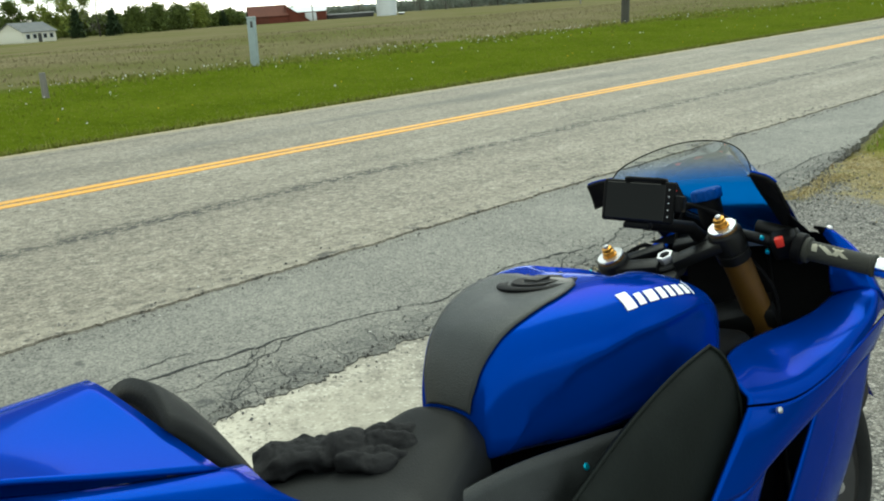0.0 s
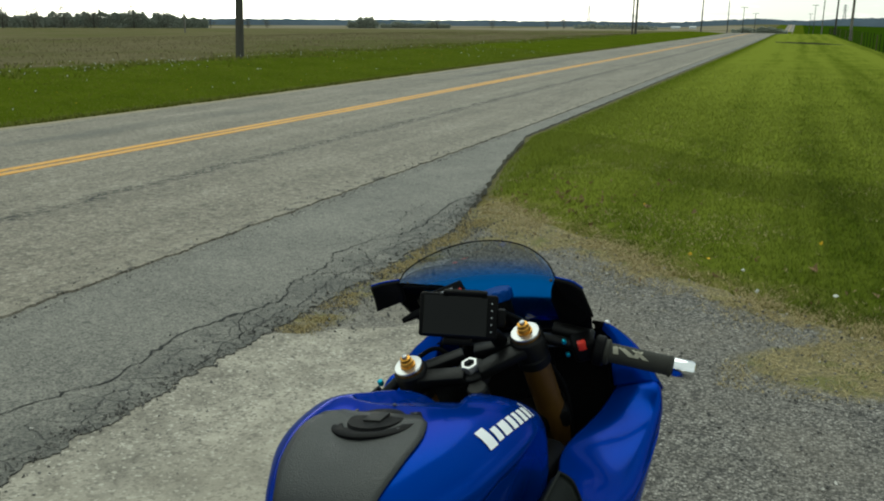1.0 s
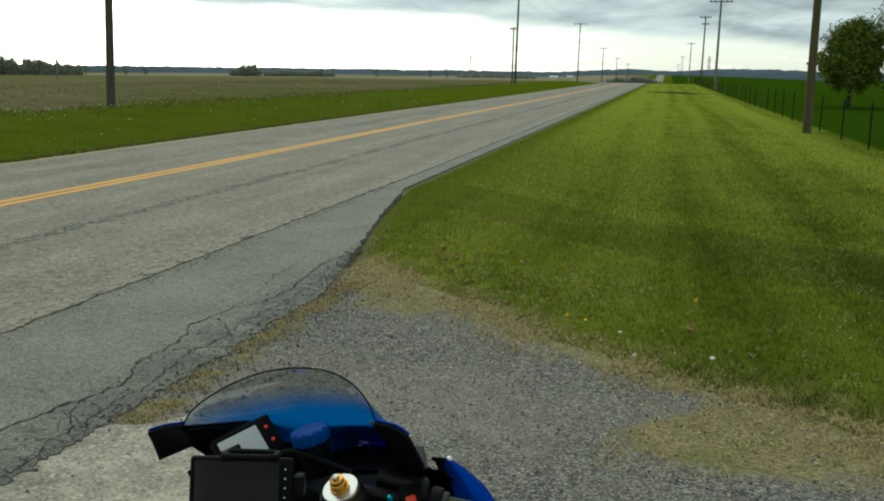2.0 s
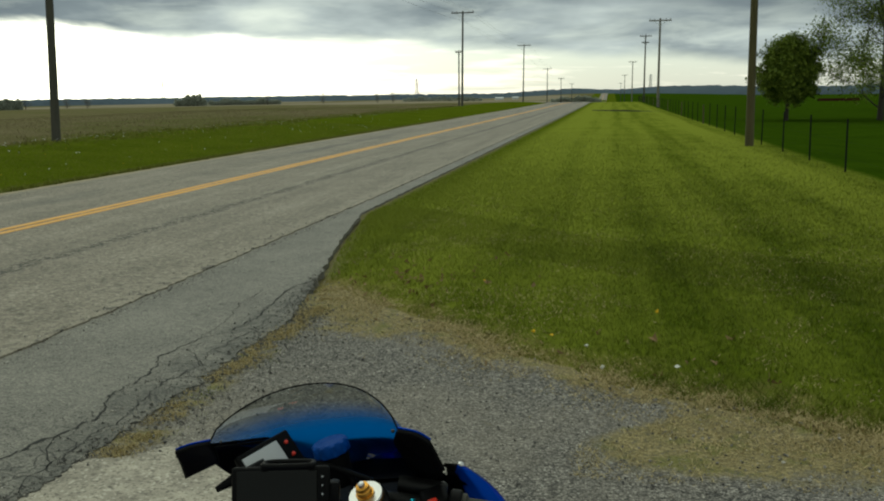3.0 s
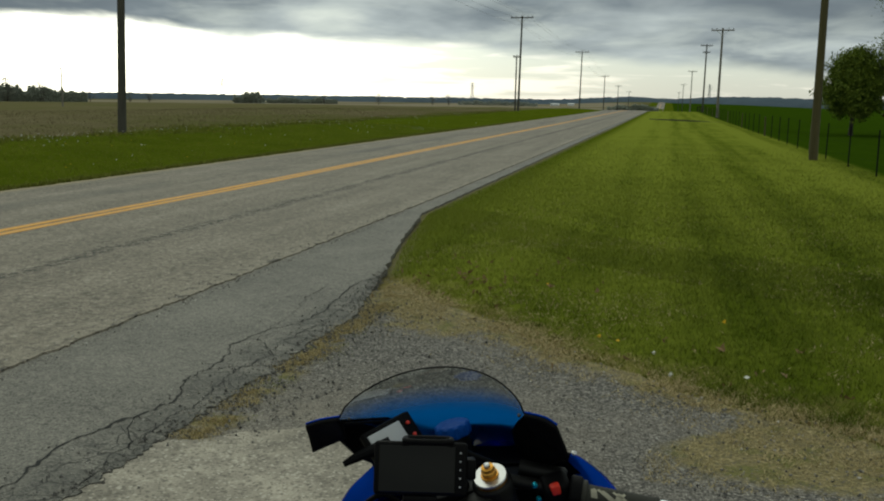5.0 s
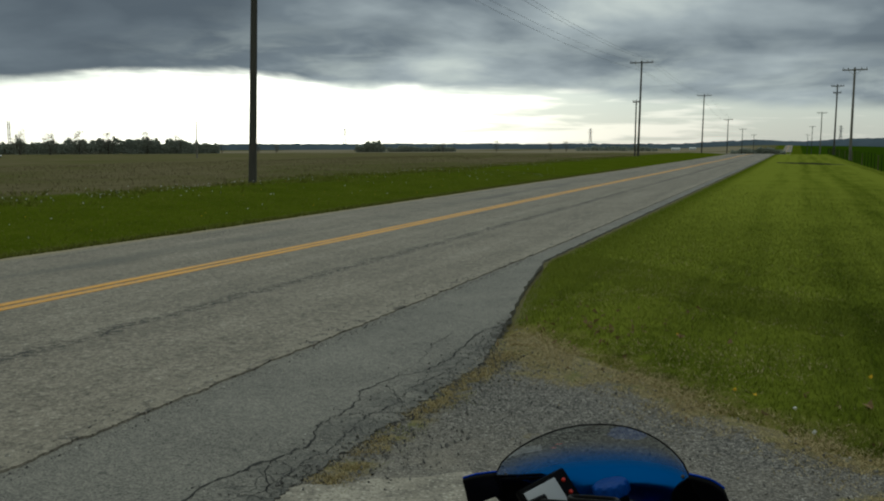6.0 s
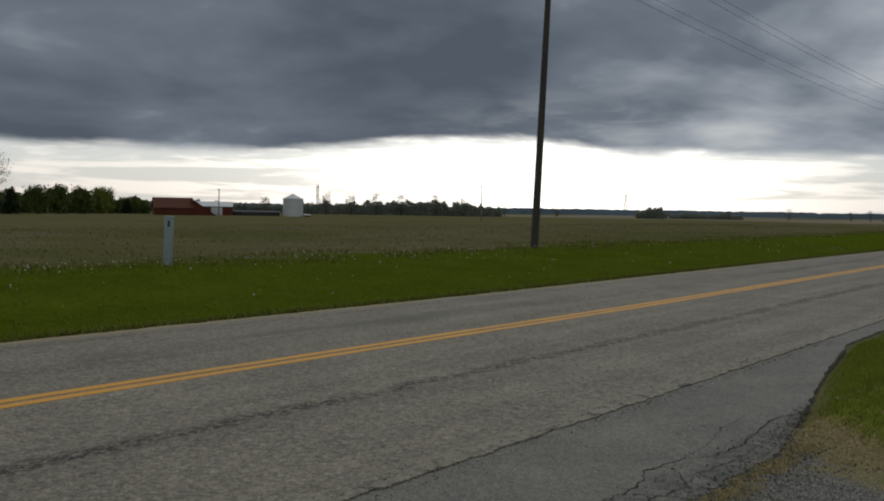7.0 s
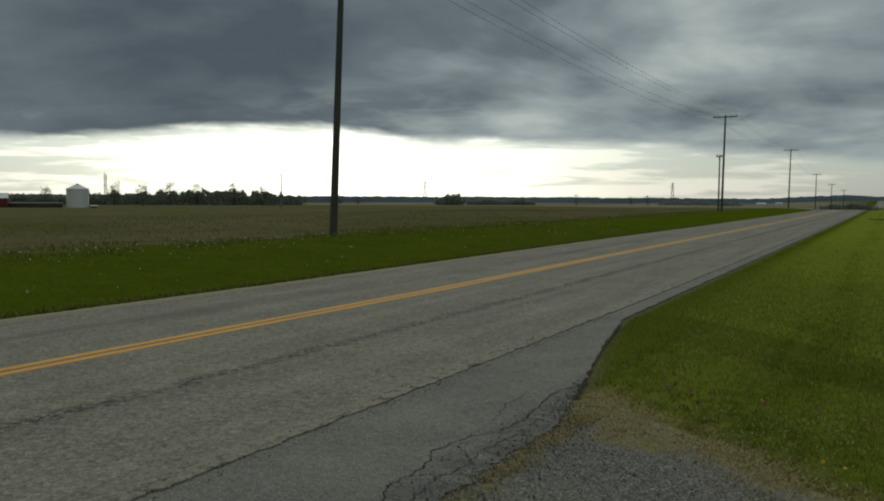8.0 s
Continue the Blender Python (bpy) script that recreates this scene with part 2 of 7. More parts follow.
def concrete_stuff(n, co):
    patch = n.noise(co, 1.1, 5.0, 0.62)
    mid = n.noise(co, 7.0, 4.0, 0.7)
    grit = n.noise(co, 120.0, 2.0, 0.7)
    pits = n.step(n.noise(co, 26.0, 2.0, 0.5), 0.66, 0.71)
    tone = n.math("ADD", n.math("MULTIPLY", patch, 0.5), n.math("ADD", n.math("MULTIPLY", mid, 0.3), n.math("MULTIPLY", grit, 0.2)))
    col = n.ramp(tone, (0.38, (0.13, 0.117, 0.097)), (0.5, (0.30, 0.272, 0.226)), (0.62, (0.53, 0.483, 0.40)))
    col = n.mix(n.math("MULTIPLY", pits, 0.7), col, (0.07, 0.066, 0.06))
    specks = n.xyz(n.voronoi(co, 85.0).outputs["Color"])[0]
    col = n.mix(n.math("MULTIPLY", n.step(specks, 0.80, 0.86), 0.6), col, (0.10, 0.09, 0.075))
    col = n.mix(n.math("MULTIPLY", n.step(specks, 0.12, 0.06), 0.5), col, (0.62, 0.58, 0.5))
    x, y, z = n.xyz(co)
    # paler in patches towards the near end of the slab
    near_pale = n.math("MULTIPLY", n.step(n.math("ADD", y, n.math("MULTIPLY", patch, 2.0)), 4.0, 1.8), n.step(mid, 0.30, 0.55))
    col = n.mix(n.math("MULTIPLY", near_pale, 0.5), col, (0.60, 0.555, 0.46))
    dust = n.step(n.noise(n.scaled(co, (1.6, 0.7, 1.0)), 1.0, 4.0, 0.6), 0.5, 0.64)
    col = n.mix(n.math("MULTIPLY", dust, 0.45), col, (0.30, 0.27, 0.215))
    return {"Base Color": col, "Roughness": 0.9, "Normal": n.bump(n.math("ADD", mid, n.math("MULTIPLY", grit, 0.5)), 0.4, 0.008)}


def gravel_stuff(n, co):
    stones = n.voronoi(co, 92.0)
    small = n.voronoi(co, 180.0)
    pick = n.xyz(stones.outputs["Color"])
    tone = n.math("ADD", n.math("MULTIPLY", pick[0], 0.57), n.math("MULTIPLY", n.xyz(small.outputs["Color"])[0], 0.34))
    tone = n.math("ADD", tone, n.math("MULTIPLY", n.math("SUBTRACT", n.noise(co, 9.0, 4.0, 0.7), 0.4), 0.40))
    col = n.ramp(tone, (0.18, (0.036, 0.036, 0.037)), (0.5, (0.172, 0.163, 0.150)), (0.80, (0.37, 0.345, 0.31)), (1.0, (0.66, 0.64, 0.60)))
    gap = n.step(stones.outputs["Distance"], 0.42, 0.62)
    col = n.mix(n.math("MULTIPLY", gap, 0.42), col, (0.05, 0.046, 0.042))
    dusty = n.step(n.noise(co, 0.8, 4.0, 0.6), 0.42, 0.62)
    col = n.mix(n.math("MULTIPLY", dusty, 0.26), col, (0.265, 0.235, 0.195))
    # trodden straw creeping in from the grass, and a tongue of it across the drive
    x, y, z = n.xyz(co)
    line = n.math("MAXIMUM", n.math("SUBTRACT", 5.65, n.math("MULTIPLY", x, 0.60)), n.math("SUBTRACT", 5.62, n.math("MULTIPLY", x, 1.05)))
    wob = n.math("ADD", n.math("MULTIPLY", n.math("SUBTRACT", n.noise(co, 1.3, 5.0, 0.65), 0.5), 1.1), n.math("MULTIPLY", n.math("SUBTRACT", n.noise(co, 8.0, 4.0, 0.7), 0.5), 0.7))
    wide = n.math("ADD", 0.26, n.math("MULTIPLY", n.step(x, -0.3, -2.1), 0.75))
    inside = n.step(n.math("SUBTRACT", n.math("ADD", n.math("SUBTRACT", line, y), wob), wide), 0.16, -0.12)
    fray = n.math("MULTIPLY", wob, 0.55)
    tongue = n.math("MULTIPLY", n.step(n.math("ADD", y, fray), 4.14, 4.36), n.step(n.math("ADD", x, fray), -0.10, 0.22))
    tongue = n.math("MULTIPLY", tongue, n.step(n.math("SUBTRACT", n.math("ADD", y, fray), x), 4.56, 4.38))
    verge = n.math("ABSOLUTE", n.math("ADD", n.math("ADD", x, n.math("MULTIPLY", wob, 0.30)), 2.13))
    verge = n.math("MULTIPLY", n.math("MULTIPLY", n.step(verge, 0.19, 0.09), n.step(y, 3.95, 4.25)), n.step(n.noise(co, 3.4, 4.0, 0.7), 0.47, 0.57))
    inside = n.math("MAXIMUM", inside, n.math("MULTIPLY", verge, 0.9))
    thatch = n.noise(n.scaled(co, (26.0, 34.0, 1.0)), 1.0, 4.0, 0.75, 1.5)
    straw = n.ramp(thatch, (0.36, (0.075, 0.066, 0.030)), (0.50, (0.215, 0.178, 0.082)), (0.66, (0.40, 0.33, 0.175)))
    straw = n.mix(n.math("MULTIPLY", n.step(n.noise(co, 4.5, 4.0, 0.7), 0.50, 0.66), 0.6), straw, (0.105, 0.125, 0.016))
    col = n.mix(n.math("MULTIPLY", n.math("MAXIMUM", inside, tongue), n.step(thatch, 0.30, 0.46)), col, straw)
    pale = n.math("MULTIPLY", n.math("MULTIPLY", n.step(y, 5.6, 4.2), n.step(x, 0.1, -1.3)), n.step(n.noise(co, 2.2, 4.0, 0.65), 0.36, 0.60))
    col = n.mix(n.math("MULTIPLY", n.math("MULTIPLY", pale, 0.42), n.math("SUBTRACT", 1.0, inside)), col, (0.33, 0.295, 0.24))
    weeds = n.math("MULTIPLY", n.step(n.noise(co, 2.6, 4.0, 0.65), 0.64, 0.72), 0.5)
    col = n.mix(weeds, col, n.mix(n.noise(co, 22.0), (0.14, 0.115, 0.035), (0.20, 0.16, 0.075)))
    h = n.math("SUBTRACT", 1.0, stones.outputs["Distance"])
    return {"Base Color": col, "Roughness": 0.9, "Specular IOR Level": 0.25, "Normal": n.bump(h, 0.7, 0.012)}


def mown(n, co):
    """Light and dark of mown grass: mower stripes, tracks, dry strip by the fence, patches; also painted shade and
    distance.
    """
    x, y, z = n.xyz(co)
    bend = n.math("MULTIPLY", n.noise(n.scaled(co, (0.25, 0.05, 1.0)), 1.0, 2.0), 4.0)
    wave = n.math("SINE", n.math("ADD", n.math("MULTIPLY", x, 4.6), bend))
    fine = n.noise(n.scaled(co, (2.4, 0.10, 1.0)), 1.0, 4.0, 0.62)
    patch = n.noise(co, 0.45, 5.0, 0.62)
    tuft = n.noise(co, 5.0, 4.0, 0.7)
    t = n.math("ADD", n.math("MULTIPLY", wave, 0.15), n.math("MULTIPLY", n.math("SUBTRACT", fine, 0.5), 1.25))
    t = n.math("ADD", t, n.math("MULTIPLY", n.math("SUBTRACT", patch, 0.5), 1.2))
    t = n.math("ADD", t, n.math("MULTIPLY", n.math("SUBTRACT", tuft, 0.5), 1.1))
    strip = n.step(n.math("ABSOLUTE", n.math("SUBTRACT", n.math("ADD", x, n.math("MULTIPLY", patch, 0.8)), 3.95)), 0.85, 0.1)
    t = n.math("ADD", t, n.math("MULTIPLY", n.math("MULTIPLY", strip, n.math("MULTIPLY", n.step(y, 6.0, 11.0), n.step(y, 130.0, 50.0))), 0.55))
    # paler towards the asphalt; shade on the right is put into the colour
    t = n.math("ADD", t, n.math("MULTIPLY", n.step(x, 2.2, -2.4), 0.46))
    # brightening with distance, painted into the grass tone
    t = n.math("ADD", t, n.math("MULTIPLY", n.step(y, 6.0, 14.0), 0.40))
    return n.math("ADD", t, 0.27, clamp=True)


def ground_stuff(n, co):
    x, y, z = n.xyz(co)
    blades = n.noise(n.scaled(co, (1.0, 1.0, 1.0)), 75.0, 3.0, 0.7)
    clump = n.noise(co, 6.0, 4.0, 0.65)
    patch = n.noise(co, 0.6, 4.0, 0.6)
    big = n.noise(co, 0.06, 3.0, 0.6)
    tone = n.math("ADD", n.math("MULTIPLY", blades, 0.40), n.math("ADD", n.math("MULTIPLY", clump, 0.32), n.math("MULTIPLY", patch, 0.36)))
    lawn = n.ramp(tone, (0.32, (0.036, 0.053, 0.005)), (0.54, (0.082, 0.110, 0.008)), (0.74, (0.127, 0.152, 0.018)), (0.95, (0.20, 0.205, 0.042)))
    # mown stripes and pale clippings of the near verge, running along the road
    right = n.math("MULTIPLY", n.step(x, -3.2, -2.2), n.step(y, 270.0, 200.0))
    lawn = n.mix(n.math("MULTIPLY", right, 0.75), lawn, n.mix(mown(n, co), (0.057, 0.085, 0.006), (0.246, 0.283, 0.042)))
    # bare dirt between the far lane and its verge
    dirt = n.step(n.math("ADD", x, n.math("MULTIPLY", n.math("SUBTRACT", clump, 0.5), 0.5)), -11.34, -11.04)
    dirt = n.math("MULTIPLY", dirt, n.step(x, -9.0, -9.5))
    lawn = n.mix(n.math("MULTIPLY", dirt, 0.85), lawn, n.ramp(blades, (0.3, (0.14, 0.12, 0.07)), (0.7, (0.28, 0.25, 0.16))))
    # crumbs and bare soil along the broken edge of the asphalt
    rim = n.math("MAXIMUM", n.math("SUBTRACT", -0.966, n.math("MULTIPLY", y, 0.187)), -3.40)
    off = n.math("SUBTRACT", x, rim)
    off = n.math("ADD", off, n.math("MULTIPLY", n.math("SUBTRACT", n.noise(co, 4.0, 4.0, 0.7), 0.5), 0.5))
    bare = n.math("MULTIPLY", n.step(off, 0.22, 0.04), n.step(x, -4.5, -4.0))
    lawn = n.mix(n.math("MULTIPLY", bare, 0.75), lawn, n.ramp(blades, (0.3, (0.13, 0.11, 0.065)), (0.7, (0.30, 0.26, 0.17))))
    # dead grass round the drive
    line = n.math("MAXIMUM", n.math("SUBTRACT", 5.65, n.math("MULTIPLY", x, 0.60)), n.math("SUBTRACT", 5.62, n.math("MULTIPLY", x, 1.05)))
    d = n.math("SUBTRACT", y, line)
    d = n.math("ADD", d, n.math("MULTIPLY", n.math("SUBTRACT", n.noise(co, 1.5, 4.0, 0.65), 0.5), 1.0))
    d = n.math("ADD", d, n.math("MULTIPLY", n.math("SUBTRACT", n.noise(co, 5.0, 4.0, 0.75), 0.5), 1.1))
    dead = n.math("MULTIPLY", n.step(d, 0.62, -0.06), 0.9)
    drive = n.math("MULTIPLY", n.step(y, -9.0, -6.0), n.step(x, -3.6, -3.2))
    dead = n.math("MULTIPLY", dead, drive)
    straw = n.ramp(n.math("ADD", n.math("MULTIPLY", blades, 0.6), n.math("MULTIPLY", clump, 0.4)), (0.36, (0.085, 0.076, 0.026)), (0.52, (0.23, 0.195, 0.072)), (0.70, (0.42, 0.35, 0.165)))
    lawn = n.mix(dead, lawn, straw)
    # stubble field behind the far verge
    rim = n.math("ADD", x, n.math("MULTIPLY", n.math("SUBTRACT", n.noise(co, 0.35, 4.0, 0.65), 0.5), 4.0))
    field = n.step(rim, -18.6, -20.6)
    rows = n.noise(n.scaled(co, (1.5, 0.08, 1.0)), 1.0, 3.0, 0.6)
    soil = n.math("ADD", n.math("MULTIPLY", clump, 0.4), n.math("ADD", n.math("MULTIPLY", rows, 0.3), n.math("MULTIPLY", patch, 0.3)))
    stubble = n.ramp(soil, (0.32, (0.082, 0.076, 0.037)), (0.5, (0.152, 0.133, 0.074)), (0.68, (0.230, 0.198, 0.115)))
    stubble = n.mix(n.step(big, 0.42, 0.62), stubble, (0.115, 0.115, 0.044))
    lawn = n.mix(field, lawn, stubble)
    # grazed pasture behind the fence
    past = n.step(n.math("ADD", x, n.math("MULTIPLY", n.math("SUBTRACT", clump, 0.5), 0.6)), 4.75, 5.15)
    meadow = n.ramp(tone, (0.34, (0.016, 0.036, 0.003)), (0.6, (0.036, 0.070, 0.004)), (0.85, (0.062, 0.096, 0.008)))
    col = n.mix(past, lawn, meadow)
    # pale bare fields far off
    away = n.vmath("LENGTH", n.scaled(co, (1.0, 1.0, 0.0)))
    bare = n.math("MULTIPLY", n.step(n.math("ADD", away, n.math("MULTIPLY", big, 160.0)), 560.0, 640.0), n.step(n.noise(n.scaled(co, (0.006, 0.002, 1.0)), 1.0, 2.0), 0.38, 0.46))
    bare = n.math("MULTIPLY", bare, n.step(x, -20.0, -60.0))
    col = n.mix(n.math("MULTIPLY", bare, 0.85), col, (0.27, 0.235, 0.175))
    return {"Base Color": col, "Roughness": 0.95, "Specular IOR Level": 0.0, "Normal": n.bump(n.math("ADD", blades, clump), 0.7, 0.03)}


def blade_stuff(low, high, rough=0.7):
    def build(n, co):
        pick = n.add("ShaderNodeNewGeometry").outputs["Random Per Island"]
        return {"Base Color": n.mix(n.math("ADD", n.math("MULTIPLY", pick, 0.7), n.math("MULTIPLY", n.noise(co, 1.2), 0.3)), low, high), "Roughness": rough, "Specular IOR Level": 0.2}
    return build


def mown_blade_stuff(n, co):
    pick = n.add("ShaderNodeNewGeometry").outputs["Random Per Island"]
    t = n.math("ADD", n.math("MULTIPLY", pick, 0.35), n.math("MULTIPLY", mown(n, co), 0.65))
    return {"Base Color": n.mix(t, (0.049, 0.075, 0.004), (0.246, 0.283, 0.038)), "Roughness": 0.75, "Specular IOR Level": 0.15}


def stone_stuff(n, co):
    pick = n.add("ShaderNodeNewGeometry").outputs["Random Per Island"]
    return {"Base Color": n.ramp(pick, (0.0, (0.06, 0.058, 0.058)), (0.6, (0.21, 0.198, 0.185)), (0.92, (0.35, 0.325, 0.285)), (1.0, (0.6, 0.58, 0.54))), "Roughness": 0.9,
            "Normal": n.bump(n.noise(co, 300.0), 0.4, 0.002)}


def pole_stuff(dark, pale):
    def build(n, co):
        grain = n.noise(n.scaled(co, (14.0, 14.0, 0.7)), 1.0, 4.0, 0.7)
        fine = n.noise(n.scaled(co, (60.0, 60.0, 3.0)), 1.0, 3.0, 0.7)
        tone = n.math("ADD", n.math("MULTIPLY", grain, 0.6), n.math("MULTIPLY", fine, 0.4))
        return {"Base Color": n.ramp(tone, (0.3, dark), (0.7, pale)), "Roughness": 0.9, "Normal": n.bump(tone, 0.6, 0.01)}
    return build


def plain(col, rough=0.6, metal=0.0, grain=0.0, scale=40.0, spec=0.5, coat=0.0):
    def build(n, co):
        v = n.noise(co, scale, 4.0, 0.65)
        w = n.noise(co, scale * 0.12, 3.0, 0.6)
        t = n.math("ADD", n.math("MULTIPLY", v, 0.5), n.math("MULTIPLY", w, 0.5))
        lo = tuple(c * (1 - grain) for c in col)
        hi = tuple(min(1.0, c * (1 + grain)) for c in col)
        ins = {"Base Color": n.ramp(t, (0.3, lo), (0.7, hi)), "Roughness": rough, "Metallic": metal, "Specular IOR Level": spec}
        if coat:
            ins["Coat Weight"] = coat
            ins["Coat Roughness"] = 0.04
        elif grain > 0.1:
            ins["Normal"] = n.bump(v, 0.25, 0.004)
        return ins
    return build


def blue_paint_stuff(n, co):
    dust = n.noise(co, 9.0, 4.0, 0.65)
    flake = n.xyz(n.voronoi(co, 1400.0).outputs["Color"])[0]
    col = n.mix(n.math("MULTIPLY", flake, 0.3), (0.0002, 0.031, 0.27), (0.0003, 0.042, 0.345))
    return {"Base Color": col, "Metallic": 0.45, "Roughness": n.ramp(dust, (0.3, 0.15), (0.7, 0.23)), "Specular IOR Level": 0.02, "Specular Tint": (0.10, 0.30, 1.0), "Coat Weight": 0.12, "Coat IOR": 1.3, "Coat Roughness": 0.03}


def rubber_stuff(n, co):
    g = n.voronoi(co, 420.0).outputs["Distance"]
    w = n.noise(co, 11.0, 4.0, 0.65)
    return {"Base Color": n.ramp(w, (0.3, (0.004, 0.0045, 0.0048)), (0.7, (0.011, 0.0118, 0.012))), "Specular IOR Level": 0.17, "Roughness": n.ramp(w, (0.3, 0.5), (0.7, 0.66)), "Normal": n.bump(g, 0.25, 0.0015)}


def pad_stuff(n, co):
    g = n.voronoi(co, 520.0).outputs["Distance"]
    w = n.noise(co, 8.0, 5.0, 0.7)
    return {"Base Color": n.ramp(w, (0.3, (0.006, 0.0072, 0.007)), (0.7, (0.026, 0.029, 0.029))), "Specular IOR Level": 0.42, "Roughness": n.ramp(w, (0.35, 0.30), (0.65, 0.52)), "Normal": n.bump(g, 0.35, 0.002)}


def cloth_stuff(n, co):
    weave = n.noise(co, 500.0, 2.0)
    w = n.noise(co, 30.0, 4.0, 0.65)
    return {"Base Color": n.ramp(w, (0.3, (0.005, 0.005, 0.006)), (0.7, (0.016, 0.016, 0.017))), "Roughness": 0.75, "Specular IOR Level": 0.2, "Sheen Weight": 0.0, "Normal": n.bump(n.math("ADD", weave, n.math("MULTIPLY", w, 2.0)), 0.5, 0.003)}


def screen_glass(name):
    """Tinted windscreen: clear smoke above, running into solid blue below."""
    m = bpy.data.materials.new(name)
    m.use_nodes = True
    n = Nodes(m.node_tree)
    co = n.add("ShaderNodeTexCoord").outputs["Object"]
    x, y, z = n.xyz(co)
    low = n.step(z, 1.138, 1.045)
    tint = n.mix(low, (0.80, 0.84, 0.86), (0.02, 0.16, 0.50))
    clear = n.add("ShaderNodeBsdfTransparent", {"Color": tint})
    skin = n.add("ShaderNodeBsdfPrincipled", {"Base Color": (0.005, 0.165, 0.60), "Roughness": 0.35, "Specular IOR Level": 0.2})
    through_light = n.add("ShaderNodeBsdfTranslucent", {"Color": (0.008, 0.22, 0.78)})
    body = n.add("ShaderNodeMixShader", {0: 0.5, 1: skin.outputs[0], 2: through_light.outputs[0]})
    gloss = n.add("ShaderNodeBsdfGlossy", {"Color": (1, 1, 1), "Roughness": 0.06})
    fres = n.add("ShaderNodeFresnel", {"IOR": 1.4}).outputs[0]
    a = n.add("ShaderNodeMixShader", {0: n.math("MULTIPLY", low, 0.85), 1: clear.outputs[0], 2: body.outputs[0]})
    b = n.add("ShaderNodeMixShader", {0: n.math("MULTIPLY", fres, 0.30), 1: a.outputs[0], 2: gloss.outputs[0]})
    out = n.add("ShaderNodeOutputMaterial")
    m.node_tree.links.new(b.outputs[0], out.inputs[0])
    return m


